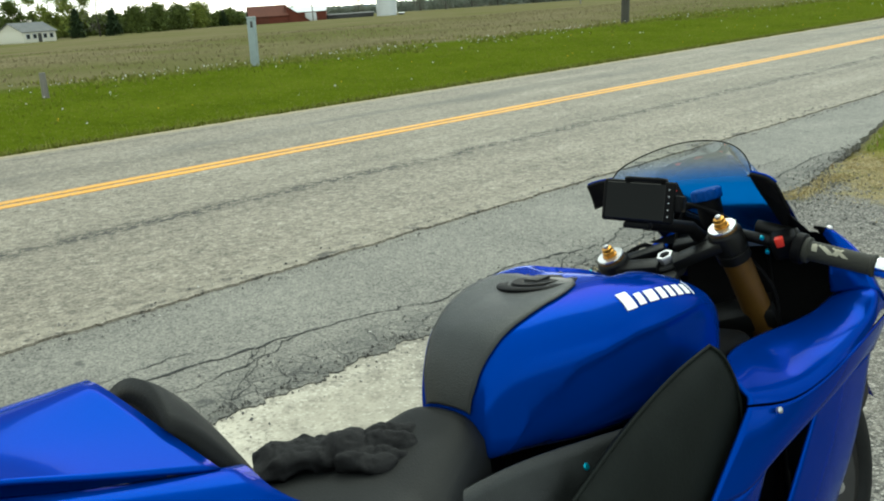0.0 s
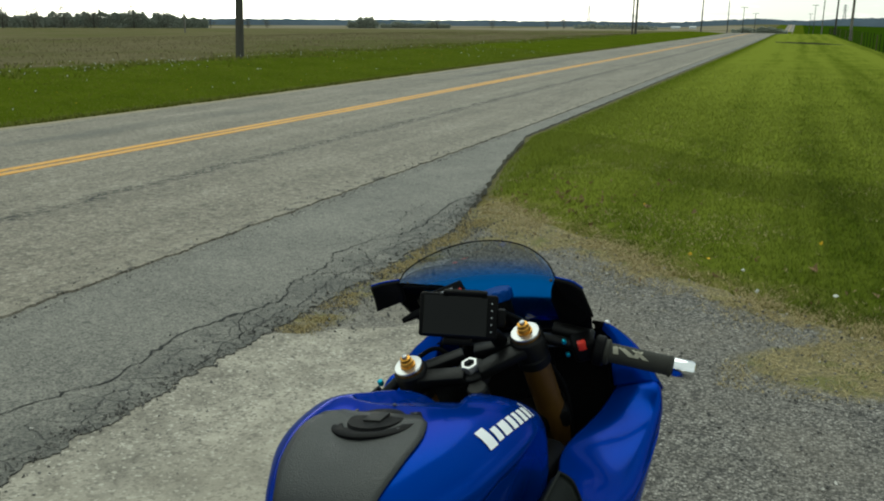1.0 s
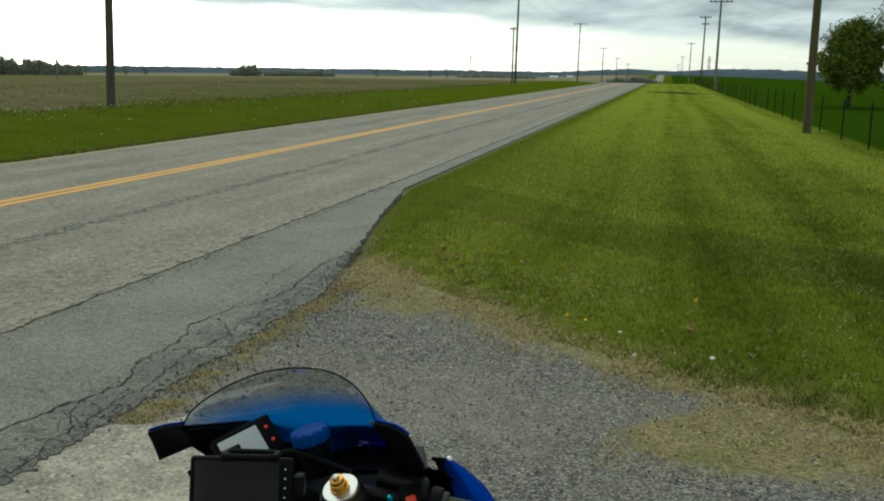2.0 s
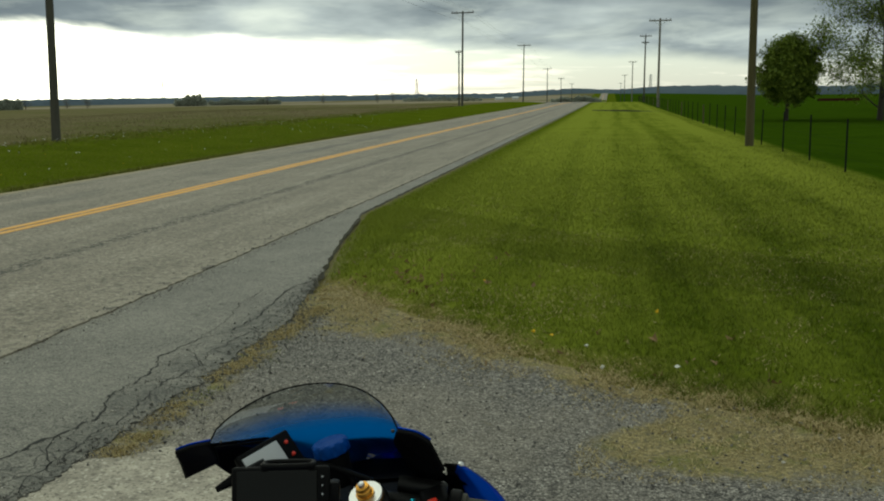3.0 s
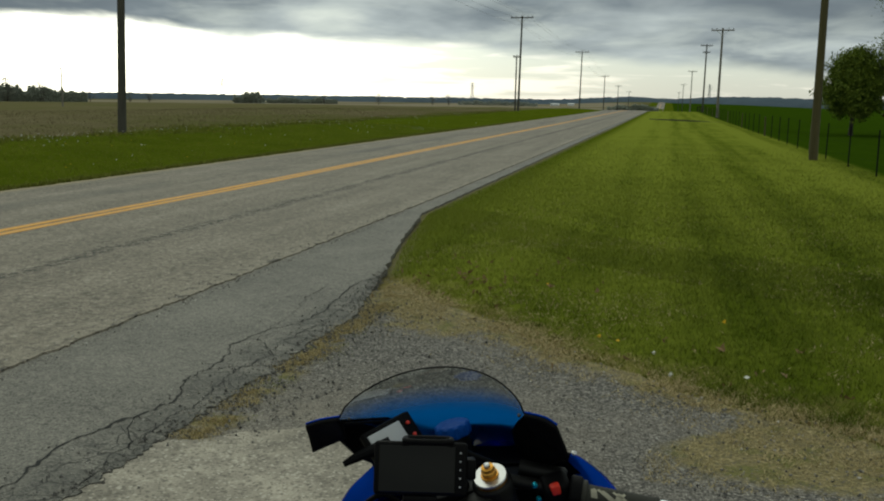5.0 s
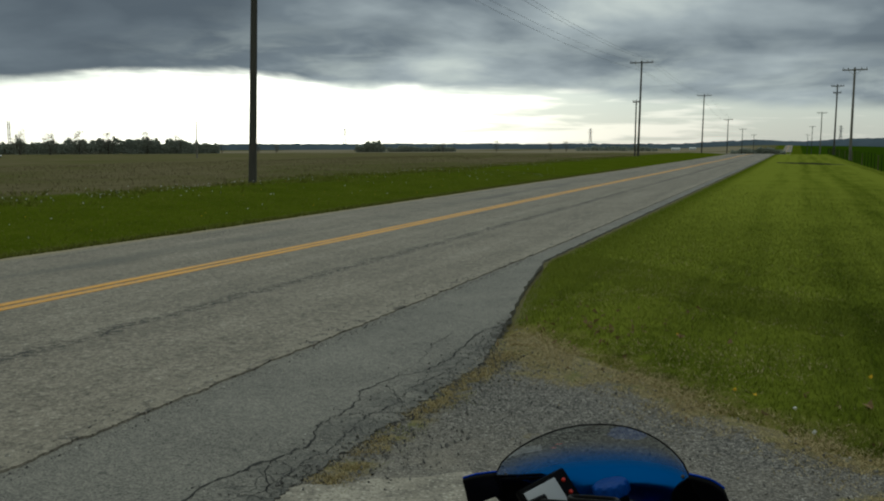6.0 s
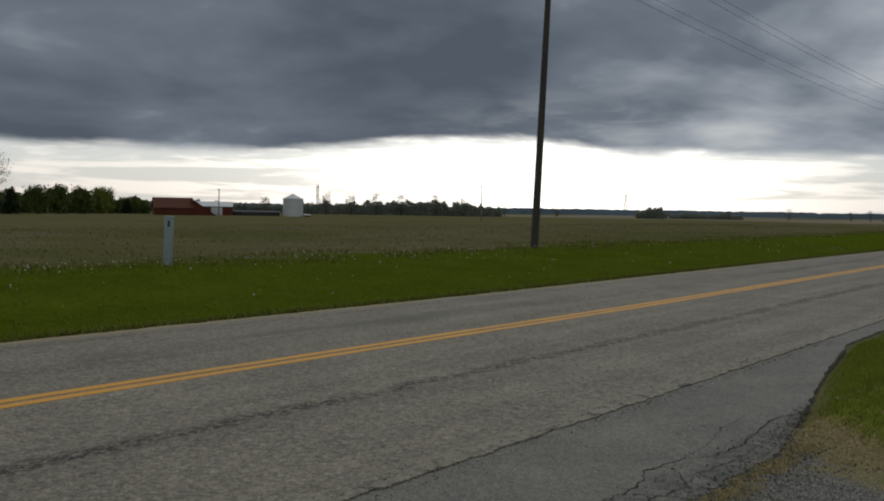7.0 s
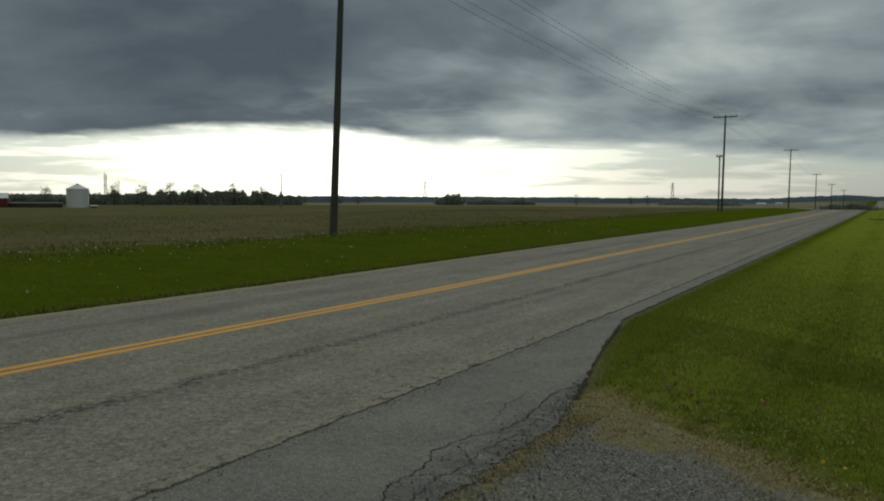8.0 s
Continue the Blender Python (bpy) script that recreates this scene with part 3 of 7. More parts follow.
M = {
    "lane": surface("worn_chip_seal", lane_stuff),
    "shoulder": surface("patched_asphalt", shoulder_stuff),
    "crack": surface("open_crack", crack_stuff),
    "line": surface("worn_yellow_paint", paint_line_stuff),
    "concrete": surface("dusty_concrete", concrete_stuff),
    "gravel": surface("crushed_gravel", gravel_stuff),
    "ground": surface("grass_and_field", ground_stuff),
    "grass": surface("grass_blades", mown_blade_stuff),
    "straw": surface("dead_grass", blade_stuff((0.22, 0.175, 0.070), (0.57, 0.47, 0.26))),
    "stalk": surface("field_stalks", blade_stuff((0.120, 0.100, 0.050), (0.240, 0.200, 0.110))),
    "weed": surface("coarse_grass", blade_stuff((0.098, 0.116, 0.011), (0.205, 0.212, 0.038))),
    "stone": surface("loose_stones", stone_stuff),
    "puff": surface("seed_heads", plain((0.62, 0.62, 0.58), 0.9, grain=0.1)),
    "bloom": surface("yellow_petals", plain((0.75, 0.45, 0.02), 0.8, grain=0.1)),
    "dead_leaf": surface("dead_leaves", blade_stuff((0.14, 0.09, 0.045), (0.30, 0.20, 0.10))),
    "pole": surface("tarred_pole_wood", pole_stuff((0.028, 0.027, 0.023), (0.088, 0.084, 0.070))),
    "pole_brown": surface("brown_pole_wood", pole_stuff((0.038, 0.034, 0.013), (0.104, 0.088, 0.036))),
    "pole_grey": surface("weathered_pole_wood", pole_stuff((0.11, 0.10, 0.088), (0.24, 0.225, 0.20))),
    "wire": surface("aluminium_cable", plain((0.14, 0.14, 0.15), 0.6)),
    "ceramic": surface("insulator_glaze", plain((0.10, 0.08, 0.07), 0.3)),
    "post_plastic": surface("grey_marker_plastic", plain((0.28, 0.335, 0.35), 0.6, grain=0.16, scale=9.0)),
    "dark_tag": surface("dark_tag", plain((0.03, 0.03, 0.03), 0.6)),
    "red_metal": surface("red_barn_siding", plain((0.105, 0.026, 0.014), 0.95, grain=0.3, scale=3.0)),
    "dark_red": surface("weathered_red_siding", plain((0.020, 0.007, 0.005), 1.0, grain=0.3, scale=3.0, spec=0.0)),
    "red_roof": surface("red_barn_roof", plain((0.092, 0.027, 0.015), 0.95, grain=0.25, scale=2.0)),
    "white_metal": surface("white_steel", plain((0.55, 0.57, 0.59), 0.5, grain=0.08, scale=3.0)),
    "galvanised": surface("galvanised_steel", plain((0.55, 0.57, 0.58), 0.45, 0.25, grain=0.1, scale=2.0)),
    "siding": surface("cream_siding", plain((0.62, 0.60, 0.52), 0.7, grain=0.08)),
    "shingle": surface("grey_shingles", plain((0.12, 0.125, 0.125), 0.9, grain=0.25, scale=5.0)),
    "pane": surface("window_pane", plain((0.02, 0.022, 0.025), 0.08)),
    "bark": surface("bark", pole_stuff((0.016, 0.014, 0.010), (0.050, 0.043, 0.032))),
    "leaf_spring": surface("spring_leaves", blade_stuff((0.085, 0.118, 0.018), (0.25, 0.28, 0.058))),
    # earth of the low bank, darkened to stand for its shaded face
    "earth": surface("shaded_earth", blade_stuff((0.020, 0.022, 0.008), (0.030, 0.034, 0.012), 0.95)),
    "leaf_green": surface("fresh_leaves", blade_stuff((0.034, 0.070, 0.006), (0.20, 0.255, 0.032))),
    "leaf_dark": surface("dense_leaves", blade_stuff((0.045, 0.068, 0.014), (0.13, 0.16, 0.035))),
    "leaf_pine": surface("conifer_needles", blade_stuff((0.008, 0.020, 0.007), (0.03, 0.048, 0.014))),
    "twig": surface("bare_twigs", blade_stuff((0.10, 0.095, 0.08), (0.20, 0.19, 0.15))),
    # distance haze over the woods is mixed into these pale leaf colours
    "woods": surface("hazed_far_woods", blade_stuff((0.18, 0.21, 0.18), (0.32, 0.34, 0.28))),
    # blue haze of the horizon is part of this base colour
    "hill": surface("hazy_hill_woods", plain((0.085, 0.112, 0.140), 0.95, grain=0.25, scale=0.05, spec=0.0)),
    "crumb": surface("broken_asphalt", blade_stuff((0.045, 0.044, 0.042), (0.20, 0.19, 0.175))),
    "steel_post": surface("painted_steel_post", plain((0.010, 0.012, 0.010), 0.8, grain=0.3, spec=0.1)),
    "lattice": surface("dull_lattice_steel", plain((0.16, 0.17, 0.19), 0.6)),
    "blue": surface("blue_lacquer", blue_paint_stuff),
    "rubber": surface("black_rubber", rubber_stuff),
    "seat": surface("seat_vinyl", rubber_stuff),
    "pad": surface("textured_tank_pad", pad_stuff),
    "knee": surface("dark_knee_grip", plain((0.0065, 0.0085, 0.0075), 0.62, grain=0.3, scale=200.0, spec=0.14)),
    "black": surface("black_plastic", plain((0.004, 0.004, 0.0045), 0.5, grain=0.2, scale=60.0, spec=0.06)),
    "black_metal": surface("black_anodised", plain((0.005, 0.005, 0.005), 0.42, 0.1, grain=0.2, scale=50.0, spec=0.20)),
    "gold": surface("gold_anodised", plain((0.55, 0.27, 0.05), 0.28, 0.9, grain=0.12, scale=60.0)),
    "fork_gold": surface("dull_gold_tube", plain((0.15, 0.076, 0.016), 0.42, 0.6, grain=0.2, scale=30.0)),
    "silver": surface("machined_aluminium", plain((0.50, 0.50, 0.51), 0.3, 0.85, grain=0.06, scale=90.0)),
    "chrome": surface("polished_bar_end", plain((0.85, 0.86, 0.88), 0.12, 1.0)),
    "red": surface("red_switch", plain((0.62, 0.03, 0.015), 0.45)),
    "teal": surface("teal_bolt", plain((0.01, 0.30, 0.42), 0.3, 0.6)),
    "white_mark": surface("white_decal", plain((0.85, 0.86, 0.88), 0.35)),
    "grey_mark": surface("grey_grip_mark", plain((0.30, 0.285, 0.22), 0.7, grain=0.2)),
    "grip": surface("grip_rubber", plain((0.017, 0.017, 0.012), 0.75, grain=0.3, scale=220.0)),
    "lcd": surface("grey_display", plain((0.42, 0.43, 0.45), 0.25, grain=0.04)),
    "phone_glass": surface("dark_phone_glass", plain((0.002, 0.0024, 0.0023), 0.07, spec=0.17)),
    "cloth": surface("black_glove_cloth", cloth_stuff),
    "blue_cap": surface("blue_knurled_cap", plain((0.002, 0.045, 0.23), 0.5, grain=0.3, scale=60.0, spec=0.08)),
    "engine": surface("dark_engine_metal", plain((0.05, 0.05, 0.052), 0.5, 0.7, grain=0.3, scale=25.0)),
    "screen": screen_glass("tinted_screen"),
}


# ---------------------------------------------------------------- mesh helpers
def smooth01(v, lo, hi):
    t = np.clip((np.asarray(v, float) - lo) / (hi - lo), 0, 1)
    return t * t * (3 - 2 * t)


def finish(name, me, material, parent=None, label="", sharp=35.0):
    if sharp:
        me.polygons.foreach_set("use_smooth", [True] * len(me.polygons))
        me.set_sharp_from_angle(angle=radians(sharp))
    for m in material if isinstance(material, (list, tuple)) else [material]:
        me.materials.append(m)
    ob = new(name, me)
    ob.parent = parent
    return tagged(ob, label)


def part(name, bm, material, parent=None, label="", sharp=35.0):
    """Links a bmesh as one mesh object, under a thing or under a part."""
    me = bpy.data.meshes.new(name)
    bmesh.ops.recalc_face_normals(bm, faces=bm.faces)
    bm.to_mesh(me)
    bm.free()
    return finish(name, me, material, parent, label, sharp)


def raw(name, verts, faces, material, parent=None, label="", sharp=35.0):
    me = bpy.data.meshes.new(name)
    me.from_pydata([tuple(v) for v in verts], [], [tuple(f) for f in faces])
    return finish(name, me, material, parent, label, sharp)


def tri_cloud(name, verts, material, parent=None, label=""):
    """One mesh of loose triangles from an array of corner rows, three to a triangle."""
    me = bpy.data.meshes.new(name)
    k = len(verts)
    me.vertices.add(k)
    me.vertices.foreach_set("co", np.ascontiguousarray(verts, dtype=np.float32).ravel())
    me.loops.add(k)
    me.loops.foreach_set("vertex_index", np.arange(k, dtype=np.int32))
    me.polygons.add(k // 3)
    me.polygons.foreach_set("loop_start", np.arange(0, k, 3, dtype=np.int32))
    me.update(calc_edges=True)
    return finish(name, me, material, parent, label, 0)


def thing(name, label, category, at=None, group="", kind=""):
    ob = new(name)
    ob.empty_display_size = 0.1
    if at is not None:
        ob.matrix_world = at
    return tagged(ob, label, category, group, kind)


def solid(bm, size, at=(0, 0, 0), bevel=0.0, segs=2, turn=None):
    """Adds a bevelled box to bm."""
    made = bmesh.ops.create_cube(bm, size=1)["verts"]
    for v in made:
        v.co = Vector((v.co.x * size[0], v.co.y * size[1], v.co.z * size[2]))
    if bevel:
        edges = list({e for v in made for e in v.link_edges})
        made = bmesh.ops.bevel(bm, geom=edges, offset=bevel, segments=segs, affect="EDGES", profile=0.5)["verts"]
    m = Matrix.Translation(at) @ (turn.to_4x4() if turn is not None else Matrix.Identity(4))
    for v in made:
        v.co = m @ v.co
    return bm


def box_bm(size, at=(0, 0, 0), bevel=0.0, segs=2, turn=None):
    return solid(bmesh.new(), size, at, bevel, segs, turn)


def tube(bm, points, radii, segs=10, caps=True):
    """Adds a round bar through the points to bm; radii is one number or one a point."""
    pts = [Vector(p) for p in points]
    if not isinstance(radii, (list, tuple)):
        radii = [radii] * len(pts)
    rings, side = [], None
    for i, p in enumerate(pts):
        d = (pts[min(i + 1, len(pts) - 1)] - pts[max(i - 1, 0)]).normalized()
        if side is None:
            side = d.orthogonal().normalized()
        side = (side - d * side.dot(d)).normalized()
        other = d.cross(side)
        rings.append([bm.verts.new(p + radii[i] * (math.cos(a) * side + math.sin(a) * other)) for a in (2 * math.pi * k / segs for k in range(segs))])
    for a, b in zip(rings, rings[1:]):
        for k in range(segs):
            bm.faces.new((a[k], a[(k + 1) % segs], b[(k + 1) % segs], b[k]))
    if caps:
        bm.faces.new(rings[0][::-1])
        bm.faces.new(rings[-1])
    return bm


def tube_bm(points, radii, segs=10, caps=True):
    return tube(bmesh.new(), points, radii, segs, caps)


def lathe(bm, profile, base, axis, segs=24):
    """Adds a turned body: profile rows of (distance along axis, radius)."""
    base, axis = Vector(base), Vector(axis).normalized()
    side = axis.orthogonal().normalized()
    other = axis.cross(side)
    rings = []
    for h, r in profile:
        rings.append([bm.verts.new(base + axis * h + max(r, 1e-4) * (math.cos(a) * side + math.sin(a) * other)) for a in (2 * math.pi * k / segs for k in range(segs))])
    for a, b in zip(rings, rings[1:]):
        for k in range(segs):
            bm.faces.new((a[k], a[(k + 1) % segs], b[(k + 1) % segs], b[k]))
    bm.faces.new(rings[0][::-1])
    bm.faces.new(rings[-1])
    return bm


def lathe_bm(profile, base, axis, segs=24):
    return lathe(bmesh.new(), profile, base, axis, segs)


def sheet_bm(rows, closed=False):
    """A quad sheet through rows of points."""
    bm = bmesh.new()
    grid = [[bm.verts.new(p) for p in row] for row in rows]
    for a, b in zip(grid, grid[1:]):
        k = len(a)
        for i in range(k if closed else k - 1):
            bm.faces.new((a[i], a[(i + 1) % k], b[(i + 1) % k], b[i]))
    return bm


def spline(rows, u):
    """Catmull-Rom point at u (0 to len - 1) along rows of numbers."""
    rows = np.asarray(rows, float)
    i = int(min(max(math.floor(u), 0), len(rows) - 2))
    t = u - i
    p0, p1, p2, p3 = rows[max(i - 1, 0)], rows[i], rows[i + 1], rows[min(i + 2, len(rows) - 1)]
    return 0.5 * (2 * p1 + (p2 - p0) * t + (2 * p0 - 5 * p1 + 4 * p2 - p3) * t * t + (3 * p1 - p0 - 3 * p2 + p3) * t ** 3)


def patch(net, nu=16, nv=16):
    """Smooth rows of points through a small control net (rows of points)."""
    out = []
    for a in range(nv + 1):
        v = a / nv * (len(net) - 1)
        line = []
        for b in range(nu + 1):
            u = b / nu * (len(net[0]) - 1)
            line.append(tuple(spline([spline(row, u) for row in net], v)))
        out.append(line)
    return out


def thicken(ob, depth, offset=-1.0):
    m = ob.modifiers.new("thickness", "SOLIDIFY")
    m.thickness, m.offset = depth, offset
    return ob


# ---------------------------------------------------------------- the lie of the land
ROAD_PROFILE = [(-4000, 0), (15, 0), (35, 0.07), (60, 0.13), (110, 0.3), (160, 0.5), (182, 0.46), (215, -0.1), (300, -2.6), (500, -5), (800, -2.5), (1200, 5.5), (1700, 9), (2500, 12), (6000, 14)]


def road_z(y):
    return np.interp(y, [p[0] for p in ROAD_PROFILE], [p[1] for p in ROAD_PROFILE])


def drive_line(x):
    """Where the drive's gravel ends against the grass."""
    return np.maximum(5.65 - 0.60 * x, 5.62 - 1.05 * x)


def land(x, y):
    x, y = np.asarray(x, float), np.asarray(y, float)
    z = road_z(y)
    r = np.hypot(x, y)
    level = -0.8 + 13 * smooth01(r, 900, 2600)
    z = z + (level - z) * smooth01(-x, 30, 170)
    z = z + (-0.6 + 10 * smooth01(r, 900, 2600) - z) * smooth01(x, 40, 220)
    z = z - 0.03 + 0.32 * smooth01(-x, 11.1, 17.6) * (1 - smooth01(-x, 30, 90))
    z = z + 0.05 * smooth01(y - drive_line(x), 0.0, 0.8) * smooth01(x, -3.3, -2.4)
    z = z - 0.40 * smooth01(x, 5.0, 10.0)
    bumps = 0.05 * np.sin(x * 0.9 + 1.3) * np.sin(y * 0.41) * smooth01(-x, 12.5, 16)
    return z + bumps


def stretch(near, far, step, limit):
    """Grid lines: fine between near and far, then ever wider out to the limit."""
    out = list(np.arange(near, far + step / 2, step))
    gap = step
    while out[-1] < limit:
        gap *= 1.22
        out.append(out[-1] + gap)
    gap = step
    while out[0] > -limit:
        gap *= 1.22
        out.insert(0, out[0] - gap)
    return np.array(out)


def make_ground():
    xs, ys = stretch(-22, 9, 0.25, 4200), stretch(-4, 30, 0.25, 4200)
    gx, gy = np.meshgrid(xs, ys)
    gz = land(gx, gy)
    under = (gx > -10.7) & (gx < -3.5)
    gz = np.where(under, gz - 0.05, gz)
    under = (gx > -3.75) & (gx < -2.4) & (gy < 12.5)
    gz = np.where(under, gz - 0.05, gz)
    under = (gx > -2.6) & (gy < drive_line(gx) - 0.3) & (gx < 14) & (gy > -9.5)
    gz = np.where(under, gz - 0.03, gz)
    verts = np.stack([gx, gy, gz], -1).reshape(-1, 3)
    w, h = len(xs), len(ys)
    i = np.arange(w * h).reshape(h, w)
    faces = np.stack([i[:-1, :-1], i[:-1, 1:], i[1:, 1:], i[1:, :-1]], -1).reshape(-1, 4)
    ob = raw("ground", verts.tolist(), faces.tolist(), M["ground"], sharp=60)
    tagged(ob, "mown green verges, brown stubble field and pasture", "ground", kind="structure")


make_ground()

FAR_EDGE, NEAR_EDGE, SEAM, CENTRE = -10.85, -3.40, -3.70, -7.53


def road_lines():
    return np.concatenate([np.arange(-60, -4, 0.25), np.arange(-4, 18, 0.02), np.arange(18, 60, 0.25), np.arange(60, 200, 2.0), np.arange(200, 2600, 12.0)])


def ribbon(name, left, right, lift, depth, material, ys, parent=None, label="", cells=1):
    """A slab along the road between two edges (functions of y), resting on the road's profile."""
    rows = []
    for y in ys:
        a, b, z = left(y), right(y), float(road_z(y)) + lift
        mids = [(a + (b - a) * k / cells, y, z) for k in range(cells + 1)]
        rows.append([(a, y, z - depth)] + mids + [(b, y, z - depth)])
    verts = [p for row in rows for p in row]
    k = len(rows[0])
    faces = [(r * k + i, r * k + i + 1, (r + 1) * k + i + 1, (r + 1) * k + i) for r in range(len(rows) - 1) for i in range(k - 1)]
    return raw(name, verts, faces, material, parent, label, sharp=30)


def jag(y, amount, seed, pace=1.0):
    """Uneven offset along an edge."""
    if y > 120:
        return 0.0
    return amount * (noise.noise(Vector((y * 1.3 * pace, seed, 0))) + 0.6 * noise.noise(Vector((y * 4.1 * pace, seed, 5))) + 0.4 * noise.noise(Vector((y * 11.0 * pace, seed, 9))) + 0.3 * noise.noise(Vector((y * 27.0 * pace, seed, 12))))


def shoulder_edge(y):
    """Right edge of the patched asphalt: wide at the drive, narrowing to the lane beyond it."""
    base = float(np.interp(y, [-60, 3, 6.6, 7.3, 8.7, 10.5, 12.9, 16, 4000], [-2.24, -2.25, -2.20, -2.32, -2.60, -2.97, -3.38, NEAR_EDGE, NEAR_EDGE]))
    return base + jag(y, float(np.interp(y, [5.8, 7.6], [0.070, 0.030])), 3, 3.4)


def crack(parent, knots, width, seed):
    """An open crack: a ribbon of uneven width through a few knots, with a jagged course."""
    verts, faces = [], []
    steps = max(6, int(sum(math.dist(a, b) for a, b in zip(knots, knots[1:])) / 0.03))
    for k in range(steps + 1):
        u = k / steps * (len(knots) - 1)
        p = [float(np.interp(u, range(len(knots)), [q[i] for q in knots])) for i in (0, 1)]
        q = Vector((p[0] * 3.0, p[1] * 3.0, seed))
        d = 0.03 * noise.noise_vector(q) + 0.036 * noise.noise_vector(q * 3.3) + 0.022 * noise.noise_vector(q * 9.0)
        w = width * (0.30 + abs(noise.noise(q * 4.0)) * 2.2) * (1 if 0 < k < steps else 0.1)
        verts += [(p[0] + d.x - w, p[1] + d.y, 0.003), (p[0] + d.x + w, p[1] + d.y + 0.4 * w, 0.003)]
        if k:
            i = 2 * k
            faces.append((i - 2, i - 1, i + 1, i))
    raw("crack", verts, faces, M["crack"], parent, sharp=0)


def make_road():
    road = ribbon("road", lambda y: FAR_EDGE + jag(y, 0.05, 1), lambda y: SEAM + jag(y, 0.034, 2, 2.6) + (0.022 * noise.noise(Vector((y * 46.0, 1, 4))) + 0.014 * noise.noise(Vector((y * 90.0, 2, 4))) if -4 < y < 18 else 0.0), 0.014, 0.06, M["lane"], road_lines(), cells=6)
    tagged(road, "worn grey chip-seal country road with loose chips", "road", kind="structure")
    ys = road_lines()
    side = ribbon("road_shoulder", lambda y: SEAM - 0.12, shoulder_edge, 0.0, 0.06, M["shoulder"], ys, cells=4)
    tagged(side, "cracked grey asphalt strip patched onto the lane", "road", kind="structure")
    for name, c in (("centre_line", CENTRE - 0.100), ("centre_line", CENTRE + 0.100)):
        line = ribbon(name, lambda y: c - 0.068 + jag(y, 0.008, 7), lambda y: c + 0.068 + jag(y, 0.008, 8), 0.018, 0.004, M["line"], np.concatenate([np.arange(-60, 60, 0.5), np.arange(60, 200, 2.0), np.arange(200, 2600, 12.0)]))
        tagged(line, "worn yellow painted line along the road", "road marking", "double centre line", "structure")
    # open cracks of the patched strip: one long one, and shorter ones that leave it for the broken edge
    long_one = [(-2.86, 0.4), (-2.80, 1.9), (-2.75, 2.5), (-2.55, 3.1), (-2.63, 3.9), (-2.46, 4.5), (-2.59, 4.8), (-2.58, 5.2), (-2.69, 5.55), (-2.66, 6.0), (-2.51, 6.16), (-2.47, 6.6), (-2.53, 7.3), (-2.58, 7.75), (-2.46, 8.2)]
    crack(side, long_one, 0.0075, 11)
    crack(side, [(-2.66, 6.0), (-2.66, 6.5), (-2.78, 7.0), (-2.80, 7.6)], 0.003, 12)
    crack(side, [(-2.76, 2.4), (-2.66, 2.2), (-2.58, 1.8), (-2.66, 1.4), (-2.60, 0.8)], 0.005, 13)
    crack(side, [(-3.3, -1.2), (-3.15, 0.2), (-3.02, 1.3), (-2.94, 2.0)], 0.003, 14)
    rng = np.random.default_rng(31)
    rim = [(-2.30, 3.4), (-2.37, 3.9), (-2.31, 4.4), (-2.40, 4.9), (-2.36, 5.4), (-2.43, 5.8), (-2.34, 6.3), (-2.38, 6.9), (-2.45, 7.5)]
    crack(side, rim, 0.0035, 15)
    for k in range(20):
        i = int(rng.integers(0, len(long_one) - 1))
        x, y = (np.array(long_one[i]) + np.array(long_one[i + 1])) / 2
        end = (-2.26 + rng.normal(0, 0.02), y + rng.uniform(-0.5, 0.3))
        crack(side, [(x, y), ((x + end[0]) / 2 + rng.normal(0, 0.03), (y + end[1]) / 2 + rng.normal(0, 0.08)), end], 0.0036, 40 + k)


make_road()


def flat_slab(name, outline, z, depth, material):
    bm = bmesh.new()
    top = bm.faces.new([bm.verts.new((x, y, z)) for x, y in outline])
    ext = bmesh.ops.extrude_face_region(bm, geom=[top])
    for v in ext["geom"]:
        if isinstance(v, bmesh.types.BMVert):
            v.co.z -= depth
    return part(name, bm, material, sharp=30)


def ragged(corners, amount, step, seed):
    """An outline through the corners with an uneven edge."""
    out = []
    for (x0, y0), (x1, y1) in zip(corners, corners[1:] + corners[:1]):
        k = max(1, int(math.hypot(x1 - x0, y1 - y0) / step))
        for i in range(k):
            x, y = x0 + (x1 - x0) * i / k, y0 + (y1 - y0) * i / k
            d = noise.noise_vector(Vector((x * 1.7, y * 1.7, seed))) + 0.5 * noise.noise_vector(Vector((x * 6, y * 6, seed + 3)))
            out.append((x + amount * d.x, y + amount * d.y))
    return out


def make_drive():
    far = [(x, float(drive_line(x)) - 0.12) for x in (7.5, 4.0, 2.5, 1.6, 0.8, 0.2, -0.6, -1.2, -1.7, -2.1)]
    gravel = flat_slab("gravel_drive", ragged([(-2.6, -9), (13, -9), (13, -1.5)] + far + [(-2.5, 7.4), (-2.55, 5.2), (-2.6, 3.0)], 0.11, 0.12, 2), -0.011, 0.05, M["gravel"])
    tagged(gravel, "grey crushed gravel drive with dusty patches", "driveway", kind="structure")
    slab = flat_slab("concrete_apron", ragged([(-2.7, -7), (-0.75, -7), (-0.75, 3.3), (-1.15, 4.0), (-1.5, 4.42), (-2.2, 3.98), (-2.7, 3.7)], 0.06, 0.06, 5), -0.006, 0.06, M["concrete"])
    tagged(slab, "pale dusty concrete apron beside the road", "pavement", kind="structure")


make_drive()


# ---------------------------------------------------------------- motorcycle on its side stand
BIKE_AT = Matrix.Translation((-0.192, 1.268, -0.004)) @ pose(0, 0, 0, 0, 0, -3) @ pose(0, 0, 0, 0, -8, 0)


